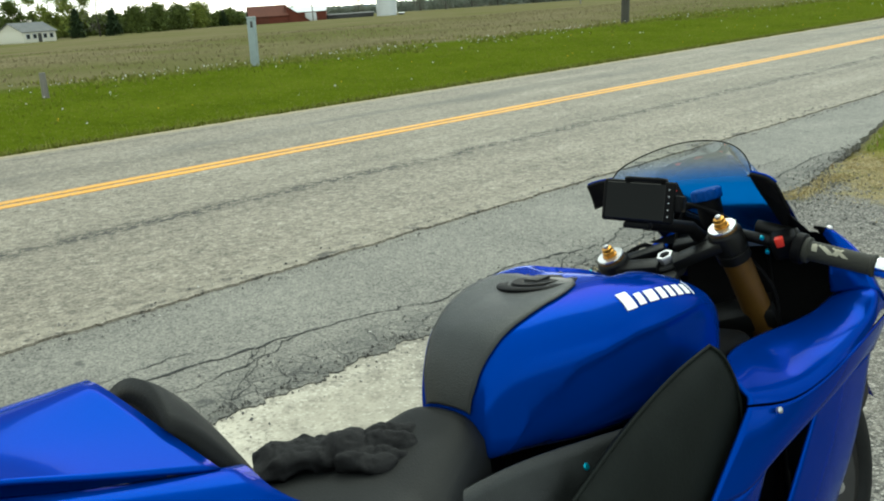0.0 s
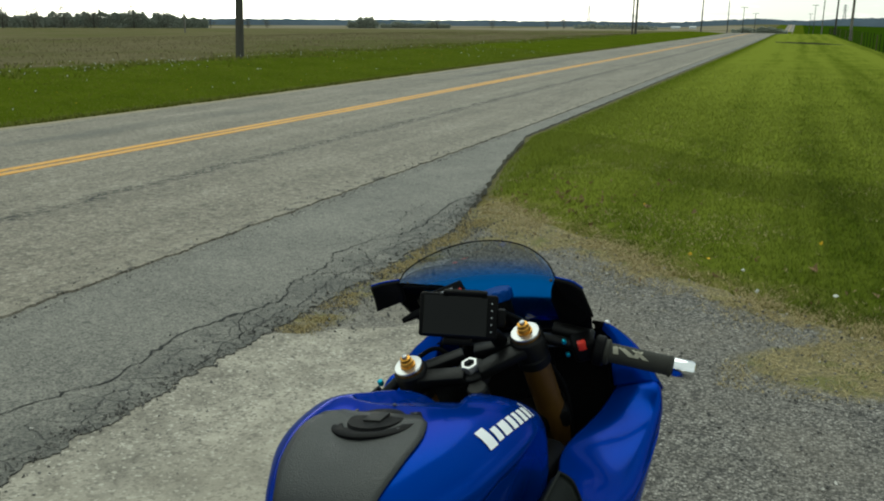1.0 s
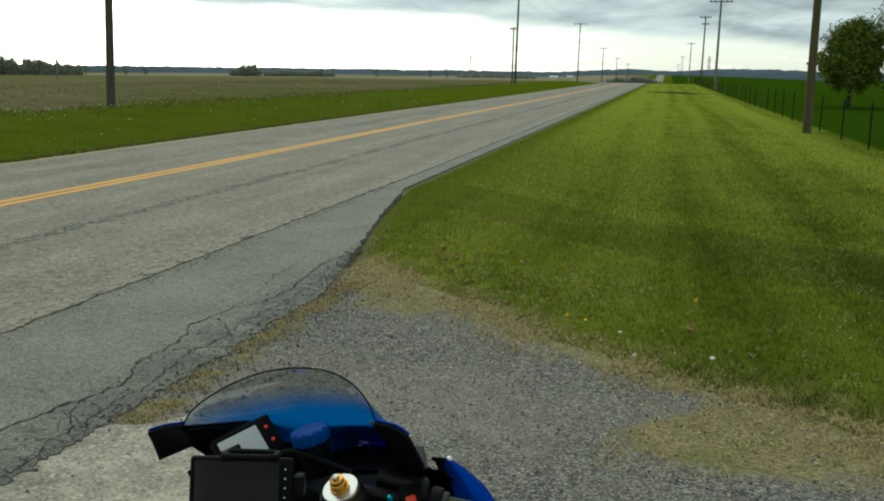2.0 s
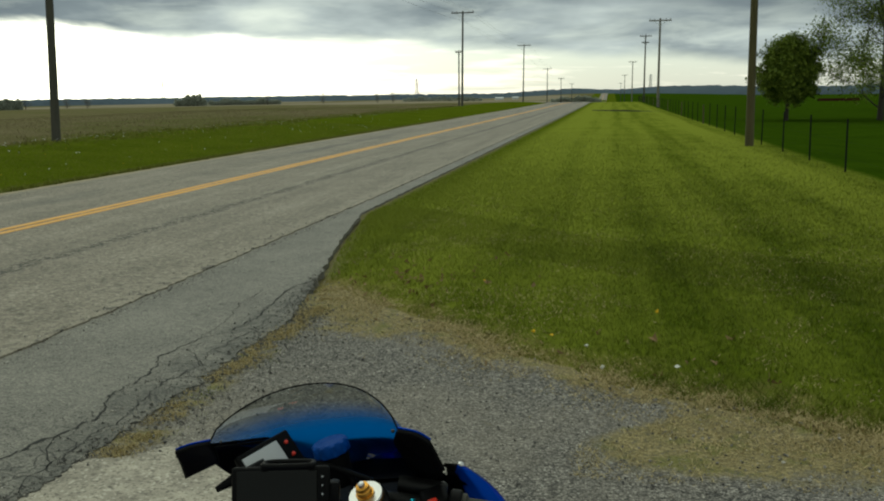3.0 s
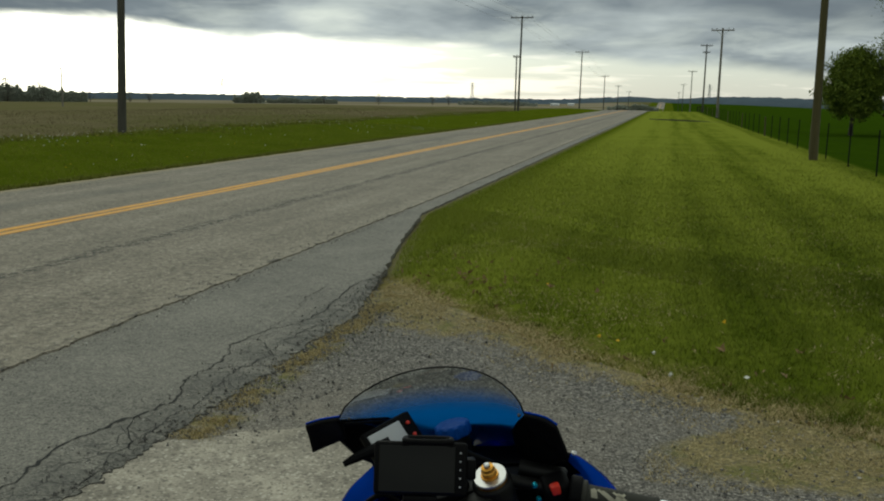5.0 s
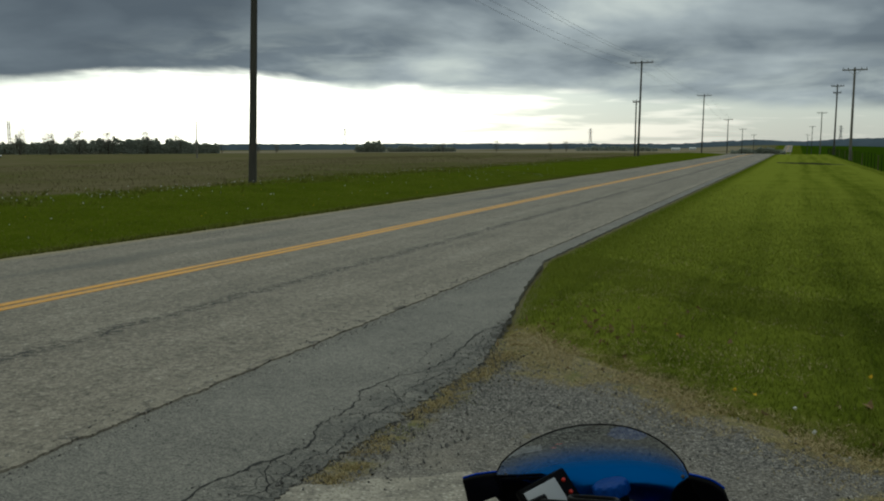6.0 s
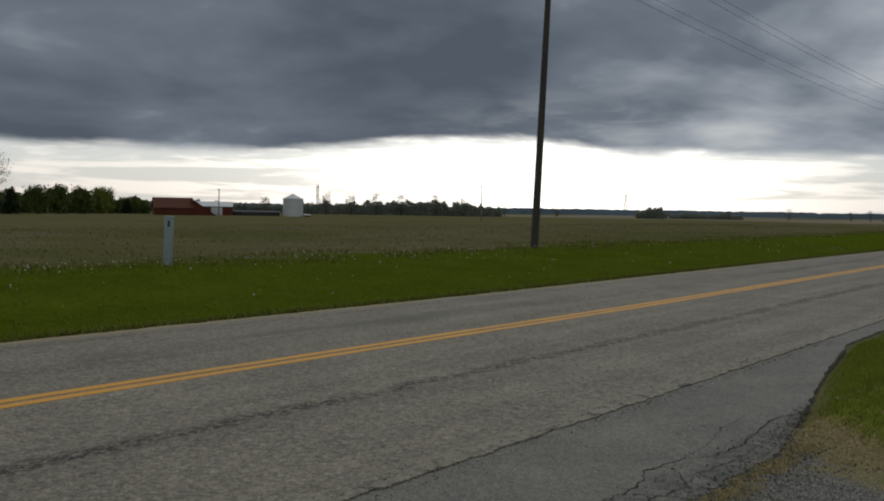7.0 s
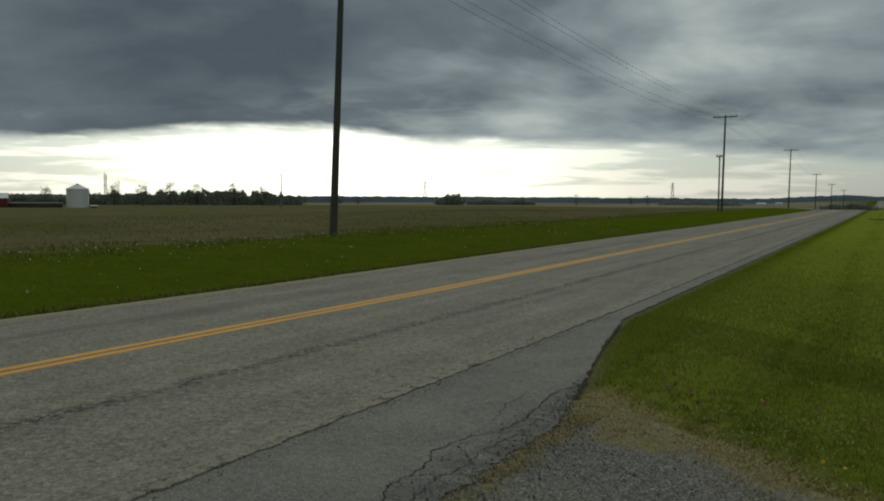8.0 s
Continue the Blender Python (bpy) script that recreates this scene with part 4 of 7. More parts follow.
def hull(stations, segs=36, rings=40, power_top=3.0, power_low=3.0):
    """Rows of a closed body along y: stations of (y, half width, top, bottom)."""
    rows = []
    for k in range(rings + 1):
        y, w, top, low = spline(stations, k / rings * (len(stations) - 1))
        mid = low + (top - low) * 0.45
        row = []
        for i in range(segs):
            a = 2 * math.pi * i / segs
            c, s = math.cos(a), math.sin(a)
            p = power_top if s > 0 else power_low
            x = w * math.copysign(abs(c) ** (2 / p), c)
            z = mid + (top - mid if s > 0 else mid - low) * math.copysign(abs(s) ** (2 / p), s)
            row.append((x, y, z))
        rows.append(row)
    return rows


def closed_hull(stations, **shape):
    rows = hull(stations, **shape)
    bm = sheet_bm(rows, closed=True)
    bm.verts.ensure_lookup_table()
    k = len(rows[0])
    bm.faces.new([bm.verts[i] for i in range(k)])
    bm.faces.new([bm.verts[len(rows) * k - k + i] for i in range(k)])
    return bm


TANK = [(-0.247, 0.064, 0.862, 0.79), (-0.240, 0.076, 0.895, 0.785), (-0.222, 0.088, 0.935, 0.78), (-0.185, 0.110, 0.970, 0.77), (-0.12, 0.143, 0.990, 0.76), (-0.04, 0.178, 0.999, 0.75),
        (0.06, 0.196, 1.001, 0.745), (0.15, 0.199, 0.988, 0.75), (0.22, 0.184, 0.962, 0.765), (0.27, 0.160, 0.932, 0.79), (0.292, 0.130, 0.90, 0.82)]
TANK_FINE = np.array([spline(TANK, k / 200 * (len(TANK) - 1)) for k in range(201)])


def tank_top(x, y):
    """Height of the tank's skin at a place."""
    w, top, low = (np.interp(y, TANK_FINE[:, 0], TANK_FINE[:, i]) for i in (1, 2, 3))
    mid = low + (top - low) * 0.45
    c = min(abs(x) / w, 0.999)
    return mid + (top - mid) * (1 - c ** 3.5) ** (1 / 3.5)


def tank_skin(y, angle, lift=0.0):
    """A place on the tank's right shoulder, angle in degrees up from its side."""
    w, top, low = (np.interp(y, TANK_FINE[:, 0], TANK_FINE[:, i]) for i in (1, 2, 3))
    mid = low + (top - low) * 0.45
    c, s = math.cos(radians(angle)), math.sin(radians(angle))
    return (w + lift) * c ** (2 / 3.5), y, mid + (top - mid + lift) * s ** (2 / 3.5)


def make_wheel(bike, name, at, radius, width, spokes=5):
    wheel = part(name, lathe_bm([(-0.05, 0.03), (-0.05, 0.055), (0.05, 0.055), (0.05, 0.03)], at, (1, 0, 0)), M["black_metal"], bike)
    bm = bmesh.new()
    rows = []
    for k in range(48):
        a = 2 * math.pi * k / 48
        ring = []
        for i in range(14):
            b = 2 * math.pi * i / 14
            r = radius - 0.055 + 0.055 * math.cos(b)
            ring.append((at[0] + width / 2 * math.sin(b), at[1] + r * math.cos(a), at[2] + r * math.sin(a)))
        rows.append(ring)
    rows.append(rows[0])
    bm = sheet_bm(rows, closed=True)
    bmesh.ops.remove_doubles(bm, verts=bm.verts, dist=1e-5)
    part("tyre", bm, M["rubber"], wheel, "black rubber road tyre")
    bm = bmesh.new()
    lathe(bm, [(-width * 0.4, radius - 0.115), (-width * 0.4, radius - 0.095), (width * 0.4, radius - 0.095), (width * 0.4, radius - 0.115)], at, (1, 0, 0), 40)
    for k in range(spokes):
        a = 2 * math.pi * k / spokes
        d = Vector((0, math.cos(a), math.sin(a)))
        tube(bm, [Vector(at) + d * 0.045, Vector(at) + d * (radius - 0.10)], [0.018, 0.013], 8)
    part("rim", bm, M["black_metal"], wheel, "black cast rim")
    part("brake_disc", lathe_bm([(width * 0.5, 0.09), (width * 0.5, 0.15), (width * 0.5 + 0.005, 0.15), (width * 0.5 + 0.005, 0.09)], at, (1, 0, 0), 32), M["engine"], wheel)
    return wheel


def make_motorcycle():
    bike = thing("motorcycle", "blue sport motorcycle leaning on its side stand", "motorcycle", BIKE_AT)

    # fuel tank with its cap, rubber pad and lettering
    bm = closed_hull(TANK, segs=144, rings=120, power_top=3.5, power_low=4.2)
    for v in bm.verts:
        # shallow recess between the cap and the steering head
        if v.co.z > 0.9:
            edge = 0.098 - 0.20 * max(0.0, v.co.y - 0.06)
            v.co.z -= 0.020 * float(smooth01(v.co.y, 0.066, 0.086) * (1 - smooth01(abs(v.co.x), edge - 0.018, edge)))
    for v in bm.verts:
        # knee recess: a crease sweeps up and forward, the flank below it draws in
        crease = float(np.interp(v.co.y, [-0.25, -0.215, -0.17, -0.10, 0.0, 0.15, 0.30], [0.78, 0.80, 0.862, 0.904, 0.924, 0.930, 0.922]))
        below = max(0.0, crease - v.co.z)
        draw = (0.006 * float(smooth01(below, 0.0, 0.012)) + 0.30 * min(below, 0.11)) * (1 - 0.8 * float(smooth01(v.co.y, 0.10, 0.24)))
        v.co.x -= math.copysign(min(draw, 0.6 * abs(v.co.x)), v.co.x)
    for v in bm.verts:
        # fuller shoulder on the left
        v.co.z += 0.014 * float(smooth01(-v.co.x, 0.04, 0.12) * smooth01(v.co.z, 0.88, 0.95) * (1 - smooth01(v.co.y, 0.06, 0.16)))
    for v in bm.verts:
        v.co.x += 0.010 * float(smooth01(-v.co.y, 0.0, 0.2))
    tank = part("fuel_tank", bm, M["blue"], bike, "glossy blue painted fuel tank", sharp=50)
    rows = []
    for k in range(27):
        y = -0.2462 + 0.266 * (k / 26) ** 1.9
        half = float(np.interp(y, [-0.247, -0.235, -0.20, -0.12, -0.06, -0.03, 0.0, 0.02], [0.050, 0.060, 0.072, 0.085, 0.091, 0.089, 0.080, 0.058]))
        row = []
        for u in np.linspace(-1, 1, 17):
            x = half * u * (1 + 0.20 * float(smooth01(-u, 0.0, 0.8) * smooth01(y, -0.22, -0.12)))
            row.append((x + 0.010 * float(smooth01(-y, 0.0, 0.2)), y - 0.003, tank_top(x, y) + 0.002 + 0.014 * float(smooth01(-x, 0.04, 0.12) * smooth01(tank_top(x, y), 0.88, 0.95))))
        rows.append(row)
    thicken(part("tank_pad", sheet_bm(rows), M["pad"], tank, "matt black textured rubber tank pad", sharp=60), 0.002, 1.0)
    slope = Vector((0, 0.05, 1)).normalized()
    cap_at = Vector((-0.004, -0.004, 0.9965))
    cap = part("fuel_cap", lathe_bm([(-0.004, 0.070), (0.005, 0.070), (0.007, 0.067), (0.007, 0.052), (0.005, 0.050), (0.005, 0.046), (0.009, 0.043), (0.0095, 0.010)], cap_at, slope, 40), M["black"], tank, "black round fuel cap with a key flap")
    part("cap_flap", box_bm((0.030, 0.034, 0.006), cap_at + slope * 0.010, 0.002), M["black_metal"], cap)
    for k in range(6):
        a = math.pi / 6 + 2 * math.pi * k / 6
        bolt = lathe_bm([(0, 0.0036), (0.0012, 0.0036), (0.002, 0.0026)], cap_at + Vector((0.059 * math.cos(a), 0.059 * math.sin(a), 0.0065)), slope, 10)
        part("cap_bolt", bolt, M["engine"], cap)
    # the white maker's mark: plain slanted strokes in a row
    for sx in (-1, 1):
        y = 0.006
        for k, wide in enumerate((0.022, 0.015, 0.022, 0.015, 0.013, 0.015, 0.014, 0.005)):
            top_angle, low_angle = (51, 33) if k in (0, 7) else (46, 34)
            rows = []
            for j in range(6):
                a = top_angle + (low_angle - top_angle) * j / 5
                line = [tank_skin(y + u * wide + 0.004 * (5 - j) / 5, a, 0.0016) for u in (0, 0.5, 1)]
                rows.append([(sx * p[0], p[1], p[2]) for p in line])
            part("maker_mark", sheet_bm(rows), M["white_mark"], tank, "white mark")
            y += wide + 0.007

    # seat, pillion pad and tail
    seat_rows = []
    for k in range(31):
        t = k / 30
        y = -0.236 - 0.40 * t
        crown = float(np.interp(t, [0, 0.08, 0.2, 0.45, 0.75, 0.92, 1], [0.858, 0.868, 0.852, 0.828, 0.830, 0.846, 0.87]))
        half = float(np.interp(t, [0, 0.15, 0.4, 0.75, 1], [0.074, 0.108, 0.165, 0.195, 0.190]))
        row = []
        for i in range(25):
            u = -1 + 2 * i / 24
            row.append((half * u, y, crown - 0.026 * abs(u) ** 5 - 0.010 * u * u))
        seat_rows.append([(-half, y, crown - 0.15)] + row + [(half, y, crown - 0.15)])
    part("rider_seat", sheet_bm(seat_rows), M["seat"], bike, "black vinyl rider seat", sharp=60)
    pad = []
    for k in range(15):
        t = k / 14
        y, z = -0.584 - 0.112 * t, 0.885 + 0.172 * math.sin(t * 1.35) / math.sin(1.35)
        half = 0.144 - 0.046 * t
        pad.append([(half * u, y - 0.015 * u * u, z - 0.034 * abs(u) ** 2.4) for u in np.linspace(-1, 1, 15)])
    thicken(part("back_pad", sheet_bm(pad), M["seat"], bike, "black padded back stop", sharp=60), 0.030, -1)
    for sx in (-1, 1):
        net = [
            [(0.0, -0.735, 1.052), (0.0, -0.83, 1.062), (0.0, -0.93, 1.072), (0.0, -1.04, 1.080)],
            [(sx * 0.030, -0.728, 1.044), (sx * 0.034, -0.83, 1.056), (sx * 0.03, -0.93, 1.067), (sx * 0.02, -1.04, 1.076)],
            [(sx * 0.088, -0.696, 0.996), (sx * 0.094, -0.81, 1.023), (sx * 0.08, -0.93, 1.046), (sx * 0.045, -1.04, 1.061)],
            [(sx * 0.146, -0.664, 0.948), (sx * 0.154, -0.79, 0.992), (sx * 0.122, -0.93, 1.036), (sx * 0.07, -1.04, 1.046)],
        ]
        thicken(part("tail_cowl", sheet_bm([[(p[0], p[1] - 0.018, p[2] + 0.022 - 0.15 * max(0.0, -p[1] - 0.735) * (1 - abs(p[0]) / 0.16)) for p in row] for row in patch(net, 14, 14)]), M["blue"], bike, "blue faceted tail cowl"), 0.004)
        net = [
            [(sx * 0.125, -0.62, 0.936), (sx * 0.140, -0.79, 0.982), (sx * 0.105, -0.92, 1.012), (sx * 0.050, -1.05, 1.03)],
            [(sx * 0.146, -0.62, 0.938), (sx * 0.164, -0.79, 0.978), (sx * 0.134, -0.92, 1.006), (sx * 0.072, -1.05, 1.040)],
            [(sx * 0.176, -0.60, 0.905), (sx * 0.180, -0.78, 0.948), (sx * 0.15, -0.92, 0.975), (sx * 0.08, -1.05, 1.015)],
            [(sx * 0.168, -0.50, 0.820), (sx * 0.168, -0.76, 0.862), (sx * 0.14, -0.92, 0.915), (sx * 0.07, -1.04, 0.97)],
        ]
        thicken(part("tail_panel", sheet_bm([[(p[0], p[1] - 0.030, p[2] + 0.021) for p in row] for row in patch(net, 14, 10)]), M["blue"], bike, "blue lower tail panel"), 0.004)
        net = [[(sx * 0.140, -0.46, 0.80), (sx * 0.136, -0.30, 0.80), (sx * 0.146, -0.18, 0.795), (sx * 0.176, 0.02, 0.775)],
               [(sx * 0.160, -0.46, 0.71), (sx * 0.160, -0.30, 0.69), (sx * 0.17, -0.18, 0.68), (sx * 0.19, 0.02, 0.66)],
               [(sx * 0.150, -0.44, 0.58), (sx * 0.150, -0.30, 0.56), (sx * 0.16, -0.18, 0.55), (sx * 0.18, 0.02, 0.54)]]
        cover = thicken(part("side_cover", sheet_bm(patch(net, 10, 8)), M["pad"], bike, "dark grey plastic side cover"), 0.006)
        part("cover_bolt", lathe_bm([(-0.004, 0.006), (0.003, 0.006), (0.005, 0.004)], (sx * 0.160, -0.125, 0.752), (sx, 0, 0.4), 12), M["teal"], cover, "teal anodised bolt")
        # frame beam behind a textured knee pad
        net = [[(sx * 0.196, -0.20, 0.735), (sx * 0.212, -0.085, 0.805), (sx * 0.222, 0.03, 0.852), (sx * 0.226, 0.13, 0.872)],
               [(sx * 0.218, -0.19, 0.70), (sx * 0.236, -0.06, 0.765), (sx * 0.246, 0.05, 0.815), (sx * 0.243, 0.145, 0.845)],
               [(sx * 0.220, -0.20, 0.62), (sx * 0.240, -0.06, 0.66), (sx * 0.250, 0.06, 0.71), (sx * 0.246, 0.17, 0.76)],
               [(sx * 0.200, -0.20, 0.50), (sx * 0.220, -0.07, 0.52), (sx * 0.232, 0.05, 0.56), (sx * 0.236, 0.16, 0.62)]]
        knee = thicken(part("knee_pad", sheet_bm(patch(net, 14, 14)), M["knee"], bike, "black textured pad over the frame beam", sharp=60), 0.02)
        rim = patch(net, 14, 14)
        welt = [row[0] for row in rim[::-1]] + [p for p in rim[0][1:]] + [row[-1] for row in rim[1:]]
        part("piping", tube_bm([(p[0] + sx * 0.001, p[1], p[2] + 0.001) for p in welt], 0.0030, 8), M["knee"], knee, "raised dark rubber edge")

    # right and left fairing sides, in three panels each
    for sx in (-1, 1):
        c = -0.012
        def at(x, y, z):
            return (c + sx * (x - c), y, z)
        net = [[at(0.218, 0.180, 0.826), at(0.182, 0.262, 0.820), at(0.164, 0.370, 0.812), at(0.182, 0.535, 0.811), at(0.196, 0.655, 0.838), at(0.155, 0.79, 0.815), at(0.09, 0.95, 0.78)],
               [at(0.256, 0.165, 0.792), at(0.240, 0.26, 0.788), at(0.222, 0.37, 0.790), at(0.238, 0.53, 0.814), at(0.245, 0.63, 0.855), at(0.205, 0.77, 0.810), at(0.11, 0.95, 0.77)],
               [at(0.266, 0.165, 0.780), at(0.276, 0.265, 0.768), at(0.280, 0.375, 0.776), at(0.291, 0.53, 0.813), at(0.287, 0.60, 0.847), at(0.240, 0.74, 0.800), at(0.12, 0.95, 0.76)],
               [at(0.268, 0.160, 0.768), at(0.287, 0.262, 0.748), at(0.296, 0.38, 0.756), at(0.298, 0.53, 0.786), at(0.292, 0.60, 0.808), at(0.250, 0.74, 0.775), at(0.12, 0.96, 0.74)]]
        thicken(part("upper_fairing", sheet_bm(patch(net, 36, 21)), M["blue"], bike, "glossy blue upper side fairing", sharp=24), 0.005)
        rim = patch(net, 36, 21)[0]
        drop = [[(p[0], p[1], p[2] - 0.006 - d * 0.28) if d else (p[0], p[1], p[2] - 0.006) for p in rim] for d in (0, 0.3, 0.7, 1.0)]
        thicken(part("inner_panel", sheet_bm(drop), M["black"], bike, "black inner fairing panel"), 0.004)
        net = [[at(0.268, 0.160, 0.764), at(0.287, 0.262, 0.744), at(0.296, 0.38, 0.752), at(0.298, 0.53, 0.782), at(0.256, 0.72, 0.772)],
               [at(0.270, 0.10, 0.715), at(0.288, 0.22, 0.70), at(0.286, 0.36, 0.700), at(0.276, 0.54, 0.725), at(0.245, 0.70, 0.735)],
               [at(0.262, 0.03, 0.640), at(0.275, 0.12, 0.638), at(0.270, 0.22, 0.655), at(0.262, 0.40, 0.69), at(0.235, 0.68, 0.70)]]
        side = thicken(part("side_fairing", sheet_bm(patch(net, 20, 12)), M["blue"], bike, "glossy blue side fairing with a white screw"), 0.005)
        part("fairing_bolt", lathe_bm([(-0.004, 0.0055), (0.001, 0.0055), (0.002, 0.004)], at(0.290, 0.214, 0.744), (sx, -0.2, 0.3), 14), M["silver"], side, "small white screw")
        part("fairing_bolt", lathe_bm([(-0.004, 0.0045), (0.001, 0.0045), (0.002, 0.003)], at(0.284, 0.330, 0.706), (sx, -0.2, 0.2), 12), M["silver"], side, "small white screw")
        net = [[at(0.262, 0.03, 0.638), at(0.272, 0.12, 0.634), at(0.266, 0.20, 0.65)], [at(0.225, -0.08, 0.46), at(0.235, 0.02, 0.45), at(0.236, 0.12, 0.46)], [at(0.15, -0.20, 0.24), at(0.16, -0.05, 0.22), at(0.17, 0.08, 0.22)]]
        thicken(part("lower_fairing", sheet_bm(patch(net, 10, 16)), M["blue"], bike, "blue lower fairing behind the vent"), 0.005)
        net = [[at(0.262, 0.385, 0.684), at(0.25, 0.54, 0.70), at(0.23, 0.68, 0.70)], [at(0.246, 0.27, 0.52), at(0.238, 0.42, 0.50), at(0.21, 0.60, 0.50)], [at(0.19, 0.16, 0.26), at(0.18, 0.34, 0.24), at(0.15, 0.50, 0.26)]]
        thicken(part("lower_fairing", sheet_bm(patch(net, 10, 16)), M["blue"], bike, "blue lower fairing ahead of the vent"), 0.005)
        part("vent_pipe", tube_bm([at(0.20, 0.20, 0.66), at(0.205, 0.19, 0.52), at(0.19, 0.12, 0.36)], 0.014, 10), M["engine"], bike)
        part("vent_bracket", box_bm((0.02, 0.05, 0.016), at(0.21, 0.20, 0.60), 0.003), M["engine"], bike)
        part("vent_lining", box_bm((0.03, 0.36, 0.42), at(0.15, 0.22, 0.48), 0.01), M["black"], bike)
        # upper cowl from the screen's foot round to the side, ending in a point on the right
        if sx > 0:
            net = [[at(0.146, 0.436, 1.103), at(0.085, 0.60, 1.018), at(0.03, 0.86, 0.85)],
                   [at(0.188, 0.446, 1.088), at(0.105, 0.60, 0.985), at(0.04, 0.86, 0.83)],
                   [at(0.211, 0.450, 1.030), at(0.132, 0.60, 0.952), at(0.05, 0.87, 0.81)]]
            inside = [[at(0.204, 0.456, 1.026), at(0.128, 0.60, 0.950), at(0.05, 0.84, 0.82)],
                      [at(0.152, 0.640, 0.944), at(0.120, 0.70, 0.90), at(0.05, 0.85, 0.80)],
                      [at(0.180, 0.640, 0.905), at(0.140, 0.71, 0.86), at(0.06, 0.86, 0.78)],
                      [at(0.186, 0.620, 0.840), at(0.150, 0.72, 0.80), at(0.07, 0.87, 0.76)]]
        else:
            net = [[at(0.146, 0.436, 1.103), at(0.10, 0.62, 1.045), at(0.05, 0.86, 0.965)],
                   [at(0.188, 0.452, 1.090), at(0.120, 0.64, 1.025), at(0.07, 0.86, 0.94)],
                   [at(0.186, 0.545, 1.000), at(0.148, 0.68, 0.97), at(0.09, 0.87, 0.91)],
                   [at(0.192, 0.630, 0.950), at(0.160, 0.73, 0.925), at(0.11, 0.88, 0.89)],
                   [at(0.215, 0.690, 0.884), at(0.190, 0.78, 0.885), at(0.11, 0.93, 0.87)]]
            inside = [[(p[0] + 0.007, p[1] + 0.002, p[2] - 0.006) for p in row] for row in net]
        thicken(part("upper_cowl", sheet_bm(patch(net, 16, 18)), M["black"], bike, "black upper cowl behind the screen"), 0.003)
        thicken(part("cowl_lining", sheet_bm(patch(inside, 16, 18)), M["black"], bike, "black inner cowl"), 0.003)
        # shoulder that rises from the fairing to the cowl, set in a little on the left
        slip = 0.0 if sx > 0 else 0.013
        shoulder = [[at(0.146, 0.652, 0.956), at(0.174, 0.642, 0.940), at(0.189, 0.622, 0.905), at(0.193, 0.606, 0.870), at(0.196, 0.602, 0.838)],
                    [at(0.150, 0.658, 0.957), at(0.182, 0.660, 0.951), at(0.226, 0.650, 0.922), at(0.258, 0.622, 0.896), at(0.288, 0.600, 0.848)],
                    [at(0.120, 0.760, 0.885), at(0.148, 0.770, 0.866), at(0.190, 0.760, 0.836), at(0.220, 0.740, 0.810), at(0.258, 0.700, 0.780)],
                    [at(0.080, 0.880, 0.815), at(0.100, 0.890, 0.80), at(0.125, 0.890, 0.785), at(0.140, 0.880, 0.77), at(0.150, 0.870, 0.75)]]
        skin = [[(p[0] + slip, p[1], p[2]) for p in row] for row in patch(shoulder, 20, 18)]
        wing = thicken(part("fairing_shoulder", sheet_bm([row[4:] for row in skin]), M["blue"], bike, "glossy blue fairing shoulder ahead of the bar"), 0.003)
        thicken(part("shoulder_corner", sheet_bm([row[:5] for row in skin]), M["black"], wing, "black corner piece"), 0.003)
        part("fairing_bolt", lathe_bm([(-0.003, 0.0055), (0.003, 0.0055), (0.004, 0.004)], (at(0.180, 0.652, 0.956)[0] + slip, 0.652, 0.956), (sx * 0.4, -0.3, 0.8), 12), M["silver"], wing, "small white screw")
        # black block where the mirror was
        d = 0.010 if sx > 0 else 0.0
        net = [[at(0.150, 0.432, 1.108), at(0.186 - d * 0.4, 0.430, 1.104 - d * 0.4), at(0.212 - d, 0.426, 1.098 - d)],
               [at(0.152, 0.450, 1.086), at(0.186 - d * 0.4, 0.450, 1.078 - d * 0.4), at(0.216 - d, 0.440, 1.070 - d)],
               [at(0.160, 0.468, 1.062), at(0.188 - d * 0.4, 0.462, 1.052 - d * 0.4), at(0.220 - d, 0.452, 1.042 - d)]]
        block = thicken(part("mirror_block", sheet_bm(patch(net, 8, 8)), M["black"], bike, "black cowl end where the mirror sat"), 0.006)
        lip = [p for p in patch(net, 8, 8)[0]]
        part("cowl_lip", tube_bm([(p[0], p[1] + 0.002, p[2] + 0.001) for p in lip], 0.0018, 8), M["blue"], block, "thin blue painted edge")

    # windscreen
    rows = []
    for a in range(25):
        v = a / 24
        row = []
        for b in range(33):
            u = -1 + 2 * b / 32
            arch = math.sqrt(max(0.0, 1 - u * u))
            dome = (1 - abs(u) ** 2.4)
            half = 0.164 - 0.10 * v ** 1.3
            x = -0.014 + half * u
            y = 0.436 + 0.085 * dome * (1 - v) + v * (0.34 + 0.07 * dome)
            z = 1.103 + 0.062 * arch ** 1.15 * (1 - v ** 0.7) - 0.190 * v ** (0.72 + 0.4 * (1 - dome))
            row.append((x, y, z))
        rows.append(row)
    screen = part("windscreen", sheet_bm(rows), M["screen"], bike, "smoked windscreen fading to blue at its foot", sharp=60)
    screen.visible_shadow = False
    nose = [[(-0.014 + (p[0] + 0.014) * 1.04, p[1] + 0.008, p[2] + 0.006) for p in row] for row in rows[13:]]
    for drop, push in ((0.05, 0.05), (0.12, 0.06)):
        nose.append([(-0.014 + (p[0] + 0.014) * 0.95, p[1] + push, p[2] - drop) for p in nose[11]])
    part("nose_cowl", sheet_bm(nose), M["blue"], bike, "blue nose cowl over the screen's foot", sharp=60)
